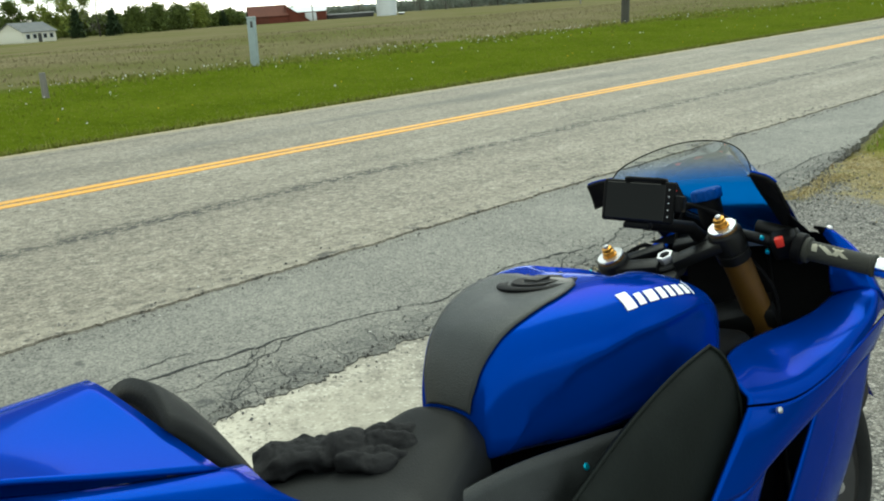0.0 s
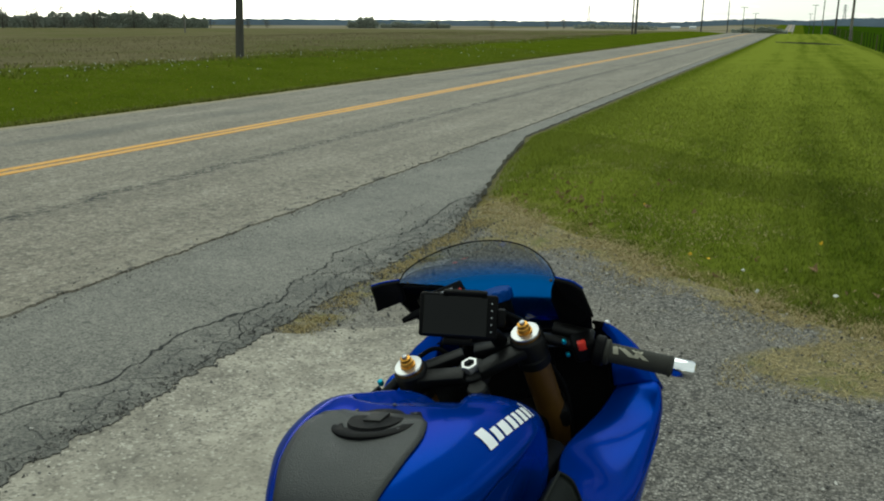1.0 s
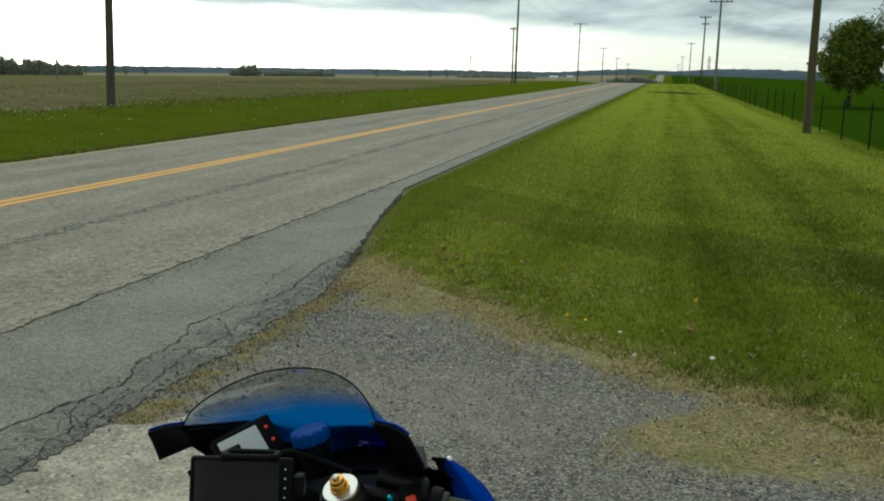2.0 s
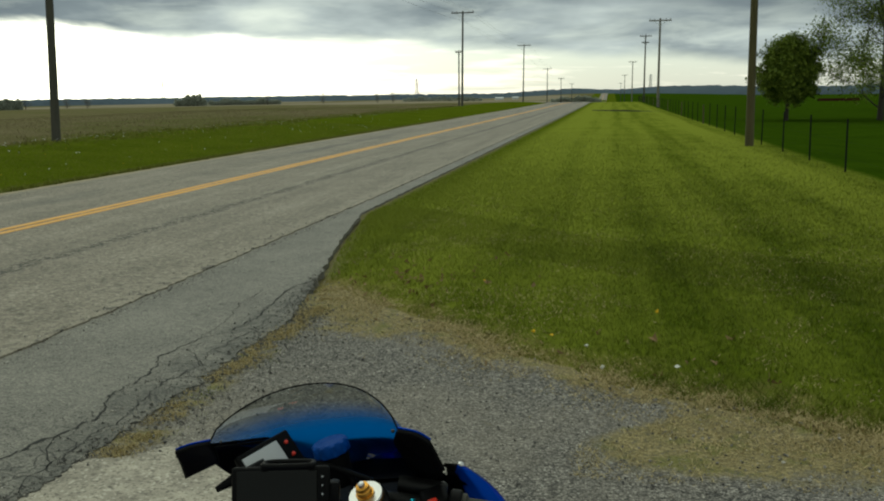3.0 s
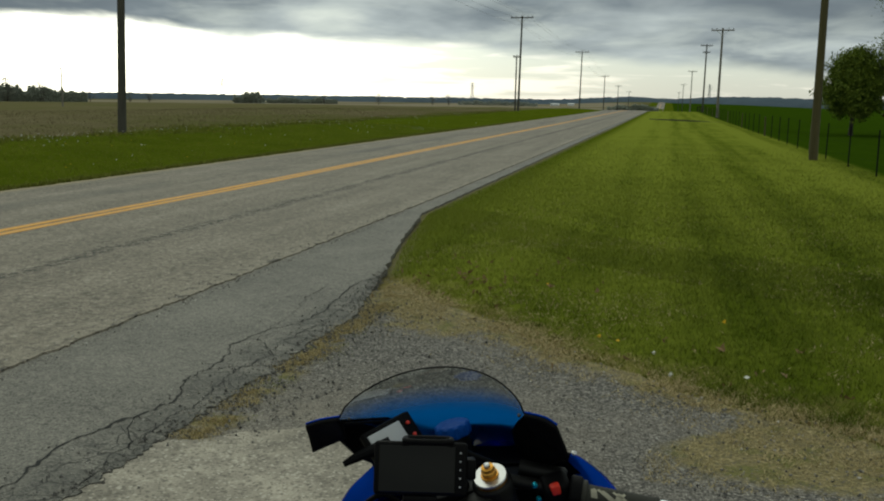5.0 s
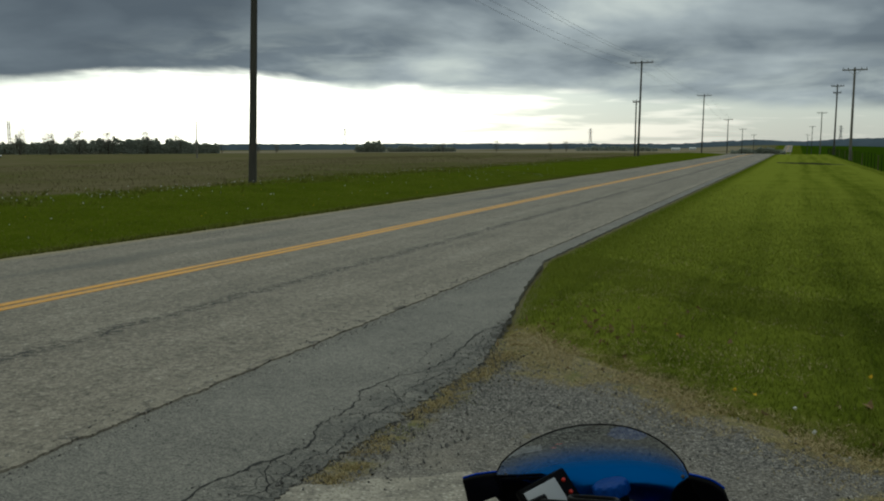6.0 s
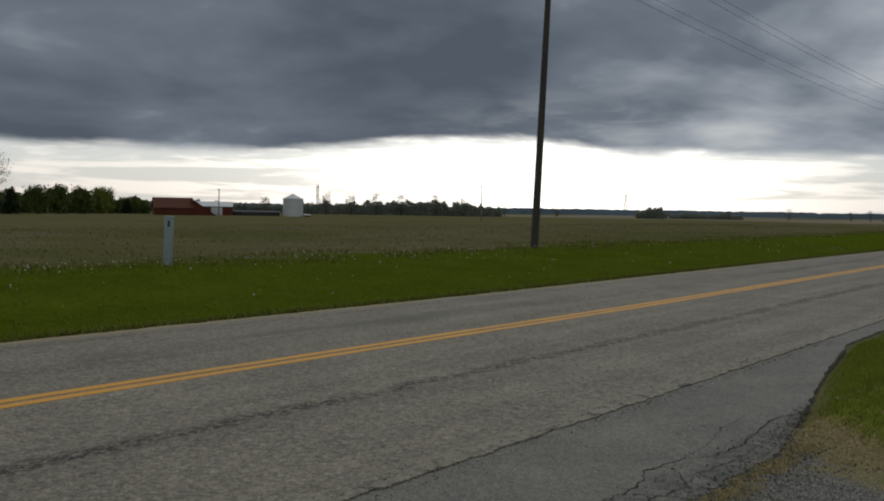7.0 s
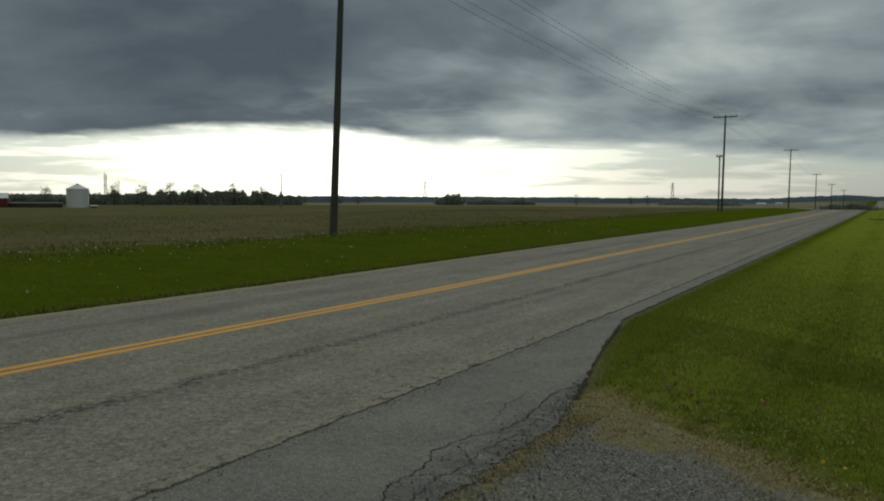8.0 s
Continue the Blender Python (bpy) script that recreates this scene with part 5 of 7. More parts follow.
    part("screen_rim", tube_bm(rows[0], 0.0014, 6), M["black"], screen)
    for x in (-0.163, 0.137):
        part("screen_bolt", lathe_bm([(-0.002, 0.003), (0.001, 0.003), (0.002, 0.0018)], (x, 0.447, 1.100), (0, -0.5, 0.8), 10), M["engine"], screen)

    # steering: triple clamp, forks, bars, turned to the left
    left, right = Vector((-0.130, 0.352, 0.944)), Vector((0.084, 0.434, 0.988))
    across = (right - left).normalized()
    axis = Vector((0, -0.40, 0.92))
    axis = (axis - across * axis.dot(across)).normalized()
    ahead = axis.cross(across).normalized()
    turn = Matrix((across, ahead, axis)).transposed()
    mid = (left + right) / 2

    def st(a, b, c):
        return mid + across * a + ahead * b + axis * c

    clamp = part("triple_clamp", lathe_bm([(-0.034, 0.028), (-0.030, 0.031), (-0.006, 0.031), (-0.003, 0.028)], st(0, -0.030, -0.002), axis, 28), M["black_metal"], bike, "black alloy top clamp with cut-outs")
    for s in (-1, 1):
        part("fork_collar", lathe_bm([(-0.034, 0.030), (-0.031, 0.033), (0.007, 0.033), (0.010, 0.031), (0.0125, 0.0285)], st(s * 0.116, 0, 0), axis, 28), M["black_metal"], clamp)
        part("clamp_arm", box_bm((0.104, 0.034, 0.022), st(s * 0.062, -0.028, -0.007), 0.004, 2, turn @ Matrix.Rotation(s * 0.30, 3, "Z")), M["black_metal"], clamp)
        part("clamp_arm", box_bm((0.104, 0.026, 0.020), st(s * 0.062, 0.014, -0.007), 0.004, 2, turn @ Matrix.Rotation(s * -0.12, 3, "Z")), M["black_metal"], clamp)
    nut = lathe_bm([(-0.004, 0.018), (0.007, 0.018), (0.010, 0.0165), (0.010, 0.0115), (0.002, 0.0112)], st(0, -0.030, 0), axis, 6)
    hex_nut = part("stem_nut", nut, M["silver"], clamp, "bright steel stem nut")
    # black plug added for the shade down the nut's hollow
    part("bore_shade", lathe_bm([(-0.004, 0.0108), (0.0035, 0.0108), (0.004, 0.009)], st(0, -0.030, 0), axis, 20), M["black"], hex_nut)
    part("ignition_lock", lathe_bm([(-0.05, 0.020), (0.0, 0.020), (0.004, 0.017)], st(0.004, -0.075, -0.016), axis, 20), M["black_metal"], clamp)
    part("lower_clamp", box_bm((0.30, 0.07, 0.05), st(0, 0.01, -0.20), 0.012, 2, turn), M["black_metal"], bike)
    for s in (-1, 1):
        tubes = bmesh.new()
        lathe(tubes, [(-0.34, 0.030), (-0.33, 0.0285), (-0.05, 0.0275), (0.012, 0.0275), (0.016, 0.0265)], st(s * 0.116, 0, 0), axis, 28)
        fork = part("fork_leg", tubes, M["fork_gold"], bike, "dull gold fork tube")
        part("fork_slider", lathe_bm([(-0.70, 0.022), (-0.33, 0.022)], st(s * 0.116, 0, 0), axis, 20), M["silver"], fork)
        part("fork_ring", lathe_bm([(0.016, 0.0265), (0.019, 0.0280), (0.0215, 0.0270), (0.0215, 0.012)], st(s * 0.116, 0, 0), axis, 28), M["silver"], fork, "white anodised fork cap ring")
        part("fork_adjuster", lathe_bm([(0.0205, 0.0150), (0.0245, 0.0150), (0.0250, 0.0125), (0.033, 0.0125), (0.034, 0.0105), (0.040, 0.0105), (0.041, 0.007)], st(s * 0.116, 0, 0), axis, 12), M["gold"], fork, "gold stepped fork adjuster")
        part("adjuster_tip", lathe_bm([(0.040, 0.0055), (0.0455, 0.0055), (0.0465, 0.004)], st(s * 0.116, 0, 0), axis, 12), M["silver"], fork, "bright screw tip")
    bar_in, bar_out = Vector((0.095, 0.466, 0.984)), Vector((0.379, 0.493, 0.912))
    # clip-on bars
    for s in (-1, 1):
        def bar(a, b=0.0, c=0.0):
            """A place along the bar: a metres out from the fork."""
            t = a / 0.294
            q = bar_in + (bar_out - bar_in) * t - mid
            return st(s * q.dot(across), q.dot(ahead) + b, q.dot(axis) + c)
        out = (bar(0.30) - bar(0)).normalized()
        pipe = part("clip_on_bar", tube_bm([bar(0.0), bar(0.255)], 0.011, 14), M["black_metal"], bike, "black clip-on handlebar")
        part("bar_clamp", lathe_bm([(-0.056, 0.030), (-0.054, 0.0325), (-0.036, 0.0325), (-0.034, 0.030)], st(s * 0.116, 0, 0), axis, 24), M["black_metal"], pipe)
        g0 = bar(0.125)
        rings = [(0, 0.0225), (0.004, 0.0245), (0.010, 0.0245), (0.013, 0.0185)]
        rings += [(0.014 + 0.004 * k, 0.0188 if k % 2 else 0.0182) for k in range(26)] + [(0.120, 0.0185), (0.122, 0.0205), (0.126, 0.0205), (0.128, 0.016)]
        grip = part("grip", lathe_bm(rings, g0, out, 22), M["grip"], pipe, "worn ribbed rubber grip with grey markings")
        part("bar_end", lathe_bm([(0, 0.0155), (0.003, 0.0175), (0.034, 0.0175), (0.039, 0.016), (0.041, 0.011)], bar(0.253), out, 22), M["chrome"], pipe, "polished bar end weight")
        # switch gear
        bm = bmesh.new()
        solid(bm, (0.046, 0.042, 0.046), bar(0.088, 0.002, 0.0), 0.009, 3, turn)
        solid(bm, (0.020, 0.030, 0.026), bar(0.088, 0.016, -0.024), 0.006, 2, turn)
        box = part("switch_box", bm, M["black"], pipe, "black switch housing")
        if s > 0:
            part("stop_switch", box_bm((0.016, 0.012, 0.020), bar(0.084, -0.016, 0.016), 0.003, 2, turn), M["red"], box, "red engine stop switch")
            part("throttle_drum", lathe_bm([(0, 0.026), (0.003, 0.029), (0.017, 0.029), (0.020, 0.026)], bar(0.108), out, 26), M["black"], pipe)
            # grey slanted strokes on the grip
            for k, (u0, u1, lean) in enumerate(((0.020, 0.030, 0.3), (0.036, 0.050, -0.9), (0.062, 0.073, 0.9), (0.062, 0.073, -0.9))):
                rows = []
                for j in range(7):
                    ang = radians(38 + 66 * j / 6)
                    shift = lean * 0.022 * (j / 6 - 0.5)
                    face = (axis * math.sin(ang) - ahead * math.cos(ang))
                    rows.append([g0 + out * (u + shift) + face * 0.0194 for u in (u0, u1)])
                part("grip_mark", sheet_bm(rows), M["grey_mark"], grip)
            part("brake_lever", tube_bm([bar(0.07, 0.045, -0.040), bar(0.12, 0.065, -0.052), bar(0.19, 0.060, -0.056), bar(0.235, 0.052, -0.056)], [0.007, 0.006, 0.0055, 0.007], 10), M["black_metal"], pipe)
            part("master_cylinder", lathe_bm([(0, 0.014), (0.075, 0.014), (0.08, 0.010)], bar(0.035, 0.035, 0.004), out, 16), M["black_metal"], pipe)
            for dz in (-0.016, 0.016):
                part("clamp_bolt", lathe_bm([(0, 0.0045), (0.006, 0.0045), (0.007, 0.003)], bar(0.050, -0.014, dz), -ahead, 10), M["teal"], pipe, "teal anodised bolt")
        else:
            part("clutch_lever", tube_bm([bar(0.07, 0.05, -0.012), bar(0.14, 0.07, -0.016), bar(0.24, 0.062, -0.02)], [0.007, 0.0055, 0.007], 10), M["black_metal"], pipe)
            part("clamp_bolt", lathe_bm([(0, 0.006), (0.010, 0.006), (0.011, 0.004)], Vector((-0.210, 0.370, 0.912)), axis, 12), M["teal"], pipe, "teal anodised bolt")
    # hoses and cables round the steering head
    for p in ([st(0.10, 0.05, -0.05), st(0.09, 0.09, 0.0), st(0.03, 0.12, 0.015), st(-0.02, 0.10, -0.06)],
              [st(0.17, 0.05, -0.06), st(0.15, 0.12, -0.14), st(0.12, 0.06, -0.30)],
              [(-0.172, 0.385, 0.925), (-0.150, 0.438, 0.950), (-0.115, 0.460, 0.957), (-0.070, 0.475, 0.900)],
              [st(0.13, 0.02, -0.06), st(0.155, 0.02, -0.16), st(0.14, -0.02, -0.26)],
              [st(-0.03, 0.07, 0.02), st(0.04, 0.10, 0.035), st(0.13, 0.055, -0.01)]):
        pts = [tuple(spline([tuple(q) for q in p], k / 12 * (len(p) - 1))) for k in range(13)]
        part("hose", tube_bm(pts, 0.0048, 8), M["black"], bike, "black control hose")
    # fluid reservoir with a knurled blue cap
    base, lean = Vector((0.008, 0.512, 0.999)), Vector((-0.13, -0.03, 1)).normalized()
    pot = part("fluid_reservoir", lathe_bm([(-0.01, 0.018), (0, 0.024), (0.045, 0.026), (0.048, 0.024)], base, lean, 24), M["black"], bike, "black brake fluid pot")
    bm = bmesh.new()
    rings = []
    for h, r in ((0.047, 0.0275), (0.049, 0.029), (0.066, 0.029), (0.069, 0.027), (0.0695, 0.004)):
        ring = []
        for k in range(40):
            a = 2 * math.pi * k / 40
            rr = r * (1 + (0.09 if k % 4 < 2 and r > 0.0272 else 0))
            side = lean.orthogonal().normalized()
            ring.append(tuple(base + lean * h + rr * (math.cos(a) * side + math.sin(a) * lean.cross(side))))
        rings.append(ring)
    part("reservoir_cap", sheet_bm(rings, closed=True), M["blue_cap"], pot, "blue knurled cap")
    part("reservoir_lid", lathe_bm([(0.066, 0.0185), (0.069, 0.0180), (0.070, 0.015)], base, lean, 28), M["blue_cap"], pot)
    # instrument display, turned towards the rider
    a, b = Vector((0.039, 0.064, 0.009)).normalized(), Vector((0.019, -0.012, -0.033))
    b = (b - a * b.dot(a)).normalized()
    face = a.cross(b)
    if face.z < 0:
        face = -face
    face_turn = Matrix((a, -b, face)).transposed()
    c = Vector((-0.108, 0.496, 1.046))
    gauge = part("instrument_display", box_bm((0.108, 0.066, 0.018), c - face * 0.010 + a * 0.006, 0.005, 2, face_turn), M["black"], bike, "black instrument unit with a blank grey display")
    part("display_glass", box_bm((0.072, 0.046, 0.003), c - a * 0.006, 0.001, 1, face_turn), M["lcd"], gauge, "pale grey blank display")
    for k in (-1, 1):
        part("display_button", lathe_bm([(-0.002, 0.0034), (0.002, 0.0034), (0.003, 0.002)], c + a * 0.044 + b * 0.012 * k, face, 12), M["red"], gauge, "small red button")
    part("gauge_bracket", tube_bm([c - face * 0.02, (-0.09, 0.56, 1.0), (-0.05, 0.64, 0.95)], 0.012, 8), M["black"], bike)
    part("gauge_stub", tube_bm([(-0.174, 0.424, 1.027), (-0.150, 0.440, 1.036), (-0.105, 0.475, 1.045)], [0.005, 0.009, 0.012], 10), M["black"], gauge, "short black bracket end")
    part("dash_panel", sheet_bm(patch([[(-0.135, 0.48, 0.96), (-0.012, 0.52, 0.945), (0.18, 0.48, 0.96)], [(-0.13, 0.62, 0.955), (-0.012, 0.64, 0.94), (0.15, 0.62, 0.955)], [(-0.10, 0.80, 0.92), (-0.012, 0.82, 0.91), (0.08, 0.80, 0.92)]], 8, 8)), M["black"], bike, "black dash panel behind the screen")
    # phone holder clamped to the steering head
    pc, pu, pv = Vector((0.035, 0.243, 1.092)), Vector((0.126, 0.039, -0.020)).normalized(), Vector((0.008, 0.018, 0.072))
    pv = (pv - pu * pv.dot(pu)).normalized()
    pn = pu.cross(pv)
    if pn.y > 0:
        pn = -pn
    phone_turn = Matrix((pu, pv, pn)).transposed()
    bm = bmesh.new()
    solid(bm, (0.060, 0.060, 0.010), pc - pn * 0.016, 0.004, 2, phone_turn)
    solid(bm, (0.014, 0.030, 0.030), pc - pn * 0.012 + pu * 0.073, 0.004, 2, phone_turn)
    solid(bm, (0.050, 0.012, 0.024), pc - pn * 0.008 - pv * 0.044, 0.004, 2, phone_turn)
    tube(bm, [pc - pn * 0.02 - pv * 0.01, pc - pn * 0.06 - pv * 0.04, Vector((0.03, 0.40, 1.01)), Vector((0.03, 0.44, 0.975))], [0.016, 0.014, 0.013, 0.016], 12)
    holder = part("phone_holder", bm, M["black"], bike, "black clamp arm for a phone")
    loop = [pc + pv * 0.040 + pu * (0.010 + 0.034 * math.copysign(abs(math.cos(t)) ** 0.5, math.cos(t))) - pn * (0.004 + 0.020 * math.copysign(abs(math.sin(t)) ** 0.5, math.sin(t))) for t in np.linspace(0, 2 * math.pi, 25)]
    part("holder_jaw", tube_bm(loop, 0.0042, 10, False), M["black"], holder, "black rounded top jaw")
    # dark bulkheads that close the steering well
    part("inner_bulkhead", sheet_bm(patch([[(-0.14, 0.60, 0.96), (-0.012, 0.62, 0.95), (0.18, 0.60, 0.96)], [(-0.17, 0.66, 0.86), (-0.012, 0.68, 0.86), (0.20, 0.66, 0.86)], [(-0.18, 0.62, 0.60), (-0.012, 0.64, 0.60), (0.16, 0.62, 0.60)]], 10, 10)), M["black"], bike, "black inner bulkhead")
    part("well_floor", box_bm((0.40, 0.40, 0.05), (-0.012, 0.44, 0.66), 0.015), M["black"], bike)
    # running gear
    part("engine", box_bm((0.34, 0.46, 0.34), (0, 0.10, 0.42), 0.05, 3), M["engine"], bike, "dark engine block behind the fairing")
    part("radiator", box_bm((0.34, 0.03, 0.26), (0, 0.42, 0.56), 0.008), M["black"], bike)
    part("frame_beam", box_bm((0.34, 0.14, 0.10), (0, 0.30, 0.78), 0.03, 3), M["black"], bike)
    part("airbox", box_bm((0.26, 0.16, 0.12), (0, 0.22, 0.86), 0.03, 3), M["black"], bike)
    part("subframe", box_bm((0.22, 0.50, 0.10), (0, -0.50, 0.70), 0.03, 3), M["black_metal"], bike)
    part("swingarm", box_bm((0.20, 0.52, 0.07), (0, -0.38, 0.34), 0.02, 2, Matrix.Rotation(radians(4), 3, "X")), M["black_metal"], bike)
    part("exhaust", tube_bm([(0.12, 0.10, 0.22), (0.17, -0.20, 0.24), (0.19, -0.52, 0.36)], [0.03, 0.05, 0.06], 16), M["engine"], bike)
    part("side_stand", tube_bm([(-0.12, 0.02, 0.24), (-0.155, -0.02, 0.10), (-0.17, -0.03, -0.015)], [0.012, 0.011, 0.014], 10), M["black_metal"], bike)
    make_wheel(bike, "front_wheel", (-0.012, 0.775, 0.30), 0.30, 0.12)
    make_wheel(bike, "rear_wheel", (0.0, -0.64, 0.315), 0.315, 0.19)
    part("front_mudguard", sheet_bm([[(-0.012 + 0.072 * u, 0.775 + (0.325 - 0.02 * abs(u) ** 2) * math.cos(t), 0.30 + (0.325 - 0.02 * abs(u) ** 2) * math.sin(t)) for u in np.linspace(-1, 1, 9)] for t in np.linspace(0.5, 2.5, 14)]), M["blue"], bike, "blue front mudguard")

    # the phone itself
    phone = thing("phone", "black phone clamped above the motorcycle's tank", "phone", BIKE_AT @ (Matrix.Translation(pc) @ phone_turn.to_4x4()))
    part("phone_body", box_bm((0.134, 0.076, 0.012), (0, 0, 0), 0.005, 3), M["black"], phone, "black phone case")
    part("phone_screen", box_bm((0.110, 0.066, 0.002), (-0.005, 0, 0.0062), 0.0008, 1), M["phone_glass"], phone, "dark glossy switched-off screen")
    for k in range(5):
        part("phone_key", lathe_bm([(0, 0.0014), (0.0012, 0.0012)], (0.057, -0.024 + 0.012 * k, 0.006), (0, 0, 1), 8), M["lcd"], phone)


make_motorcycle()


def make_glove():
    """A limp glove: cuff, crumpled back of the hand and five folded fingers."""
    bm = bmesh.new()
    fingers = [((0.055, 0.030, 0.030), (0.105, 0.040, 0.030), (0.150, 0.030, 0.020), 0.0145), ((0.055, 0.010, 0.036), (0.115, 0.016, 0.038), (0.165, 0.004, 0.020), 0.015),
               ((0.055, -0.012, 0.034), (0.105, -0.016, 0.036), (0.155, -0.026, 0.018), 0.015), ((0.050, -0.034, 0.026), (0.090, -0.044, 0.028), (0.130, -0.050, 0.015), 0.0135),
               ((0.005, -0.046, 0.026), (0.055, -0.066, 0.024), (0.105, -0.068, 0.014), 0.0155)]
    for a, b, c, r in fingers:
        pts = [tuple(spline([a, b, c], 2 * k / 30)) for k in range(31)]
        tube(bm, pts, [r * (1.05 if k < 25 else 1.05 * math.sqrt(max(0.04, 1 - ((k - 24) / 6.2) ** 2))) for k in range(31)], 20)
    rows = []
    for k in range(55):
        t = k / 54
        x = -0.155 + 0.225 * t
        half = float(np.interp(t, [0, 0.12, 0.4, 0.55, 0.8, 1], [0.056, 0.058, 0.043, 0.042, 0.050, 0.044]))
        high = float(np.interp(t, [0, 0.15, 0.45, 0.75, 1], [0.040, 0.052, 0.050, 0.056, 0.042]))
        row = []
        for i in range(48):
            a = 2 * math.pi * i / 48
            fold = 1 + 0.24 * noise.noise(Vector((x * 32, math.cos(a) * 1.6, math.sin(a) * 1.6)))
            row.append((x, half * math.cos(a) * fold, high / 2 + high / 2 * math.sin(a) * fold))
        rows.append(row)
    other = sheet_bm(rows, closed=True)
    other.verts.ensure_lookup_table()
    other.faces.new([other.verts[i] for i in range(48)][::-1])
    other.faces.new([other.verts[54 * 48 + i] for i in range(48)])
    me = bpy.data.meshes.new("glove_body")
    other.to_mesh(me)
    other.free()
    bm.from_mesh(me)
    for v in bm.verts:
        fold = abs(noise.noise(v.co * 42)) + 0.5 * abs(noise.noise(v.co * 95 + Vector((3, 1, 2))))
        v.co += noise.noise_vector(v.co * 26) * 0.009
        v.co.z -= 0.007 * max(0.0, 0.25 - fold) / 0.25
        v.co.z = max(v.co.z, 0.0)
    glove = part("glove", bm, M["cloth"], None, sharp=70)
    melt = glove.modifiers.new("one_skin", "REMESH")
    melt.mode, melt.voxel_size, melt.use_smooth_shade = "VOXEL", 0.003, True
    glove.matrix_world = BIKE_AT @ Matrix.Translation((-0.062, -0.412, 0.818)) @ pose(0, 0, 0, 0, 2, 54) @ Matrix.Diagonal((0.80, 0.92, 0.95, 1))
    tagged(glove, "crumpled black cloth glove lying on the motorcycle seat", "glove")


make_glove()


# ---------------------------------------------------------------- poles, wires and fence
def make_pole(x, y, high, lean=(0.0, 0.0), wood="pole", arm=2.4, arm2=0.0, label="", group="roadside power poles", girth=0.15):
    z = float(land(x, y)) - 0.3
    pole = thing("utility_pole", label, "utility pole", Matrix.Translation((x, y, z)), group)
    top = Vector((lean[0], lean[1], high + 0.3))
    pts = [top * t for t in (0, 0.1, 0.35, 0.7, 1.0)]
    part("pole_shaft", tube_bm(pts, [girth, girth * 0.96, girth * 0.86, girth * 0.74, girth * 0.64], 14), M[wood], pole)
    for span, drop in ((arm, 0.25), (arm2, 1.3)):
        if not span:
            continue
        at = top + Vector((0, -0.16, -drop))
        bar = part("cross_arm", box_bm((span, 0.10, 0.13), at, 0.012), M[wood], pole, "timber cross-arm")
        for s in (-1, 1):
            part("arm_brace", tube_bm([at + Vector((s * span * 0.28, -0.02, -0.04)), at + Vector((0, 0.04, -0.55))], 0.018, 6), M["galvanised"], bar)
        for u in (-0.46, -0.26, 0.26, 0.46):
            part("insulator", lathe_bm([(0, 0.018), (0.05, 0.018), (0.06, 0.05), (0.10, 0.045), (0.13, 0.055), (0.16, 0.03)], at + Vector((u * span, 0, 0.06)), (0, 0, 1), 10), M["ceramic"], bar, "brown glazed insulator")
    return pole, Vector((x, y, z)) + top


LEFT = [(-18.7, 28.6, 12.0), (-18.7, 116.0, 11.9), (-18.7, 199.0, 12.4), (-18.7, 275.0, 11.6), (-18.7, 352.0, 11.6), (-18.7, 450.0, 12.0)]
tops = []
for k, (x, y, high) in enumerate(LEFT):
    lean = (0.42, 0.1) if k == 0 else (0.22 if k < 3 else 0.1, 0.0)
    tops.append(make_pole(x, y, high, lean, "pole", 2.9 if k < 3 else 2.6, label="dark brown wooden power pole on the far verge", girth=0.155)[1])
make_pole(-19.6, 119.0, 7.2, (0.05, 0), "pole", 0.9, label="short dark wooden pole behind a power pole", girth=0.12)
RIGHT = [(4.25, 28.6, 9.8, "pole_brown", 2.2), (5.3, 104.0, 9.6, "pole_grey", 2.4), (5.6, 156.0, 11.0, "pole", 1.9), (5.6, 244.0, 11.4, "pole_grey", 2.3), (5.6, 378.0, 13.5, "pole", 2.4), (5.6, 520.0, 13.5, "pole", 2.4)]
for x, y, high, wood, arm in RIGHT:
    lean = (-0.04, 0.1) if y < 40 else (0.06 if y < 110 else 0.10, 0.0)
    name = "brown wooden power pole on the fence line" if wood != "pole_grey" else "grey weathered power pole on the fence line"
    make_pole(x, y, high, lean, wood, arm, 1.2 if y == 156.0 else 0.0, label=name, girth=0.128 if y < 40 else 0.15)


def make_wires(ends, offsets, sag, group):
    for off, drop in offsets:
        bm = bmesh.new()
        for a, b in zip(ends, ends[1:]):
            pts = []
            for k in range(25):
                t = k / 24
                p = a.lerp(b, t) + Vector((off, -0.16, drop))
                p.z -= sag * 4 * t * (1 - t) * min(1.0, (b - a).length / 80)
                pts.append(p)
            tube(bm, pts, 0.009, 5)
        tagged(part("power_line", bm, M["wire"], sharp=0), "thin dark power line strung from pole to pole", "power line", group)


def make_cut():
    """Low bank where a field track crosses the mown verge, its shade put into a dark colour."""
    rows = []
    for k in range(25):
        t = k / 24
        x, y = -1.6 + 6.2 * t, 88.0 - 7.0 * t - 2.5 * math.sin(3.1 * t)
        z = float(land(x, y))
        h = 0.10 * math.sin(math.pi * min(1.0, 0.08 + t * 0.92)) ** 2 + 0.05 * (1 - t) + 0.012 * math.sin(t * 41)
        rows.append([(x, y - 0.3, z - 0.05), (x, y - 0.12, z + h * 0.6), (x, y, z + h), (x, y + 0.25, z - 0.03)])
    tagged(part("low_bank", sheet_bm(rows), M["earth"]), "low earth bank across the mown verge, coloured dark for its shade", "bank")


make_cut()
make_wires([tops[0] + Vector((0, -85, 0.2))] + tops[:4], ((-1.33, 0.0), (0.75, 0.0), (1.33, 0.0), (0.0, -1.2)), 0.9, "power lines over the far verge")


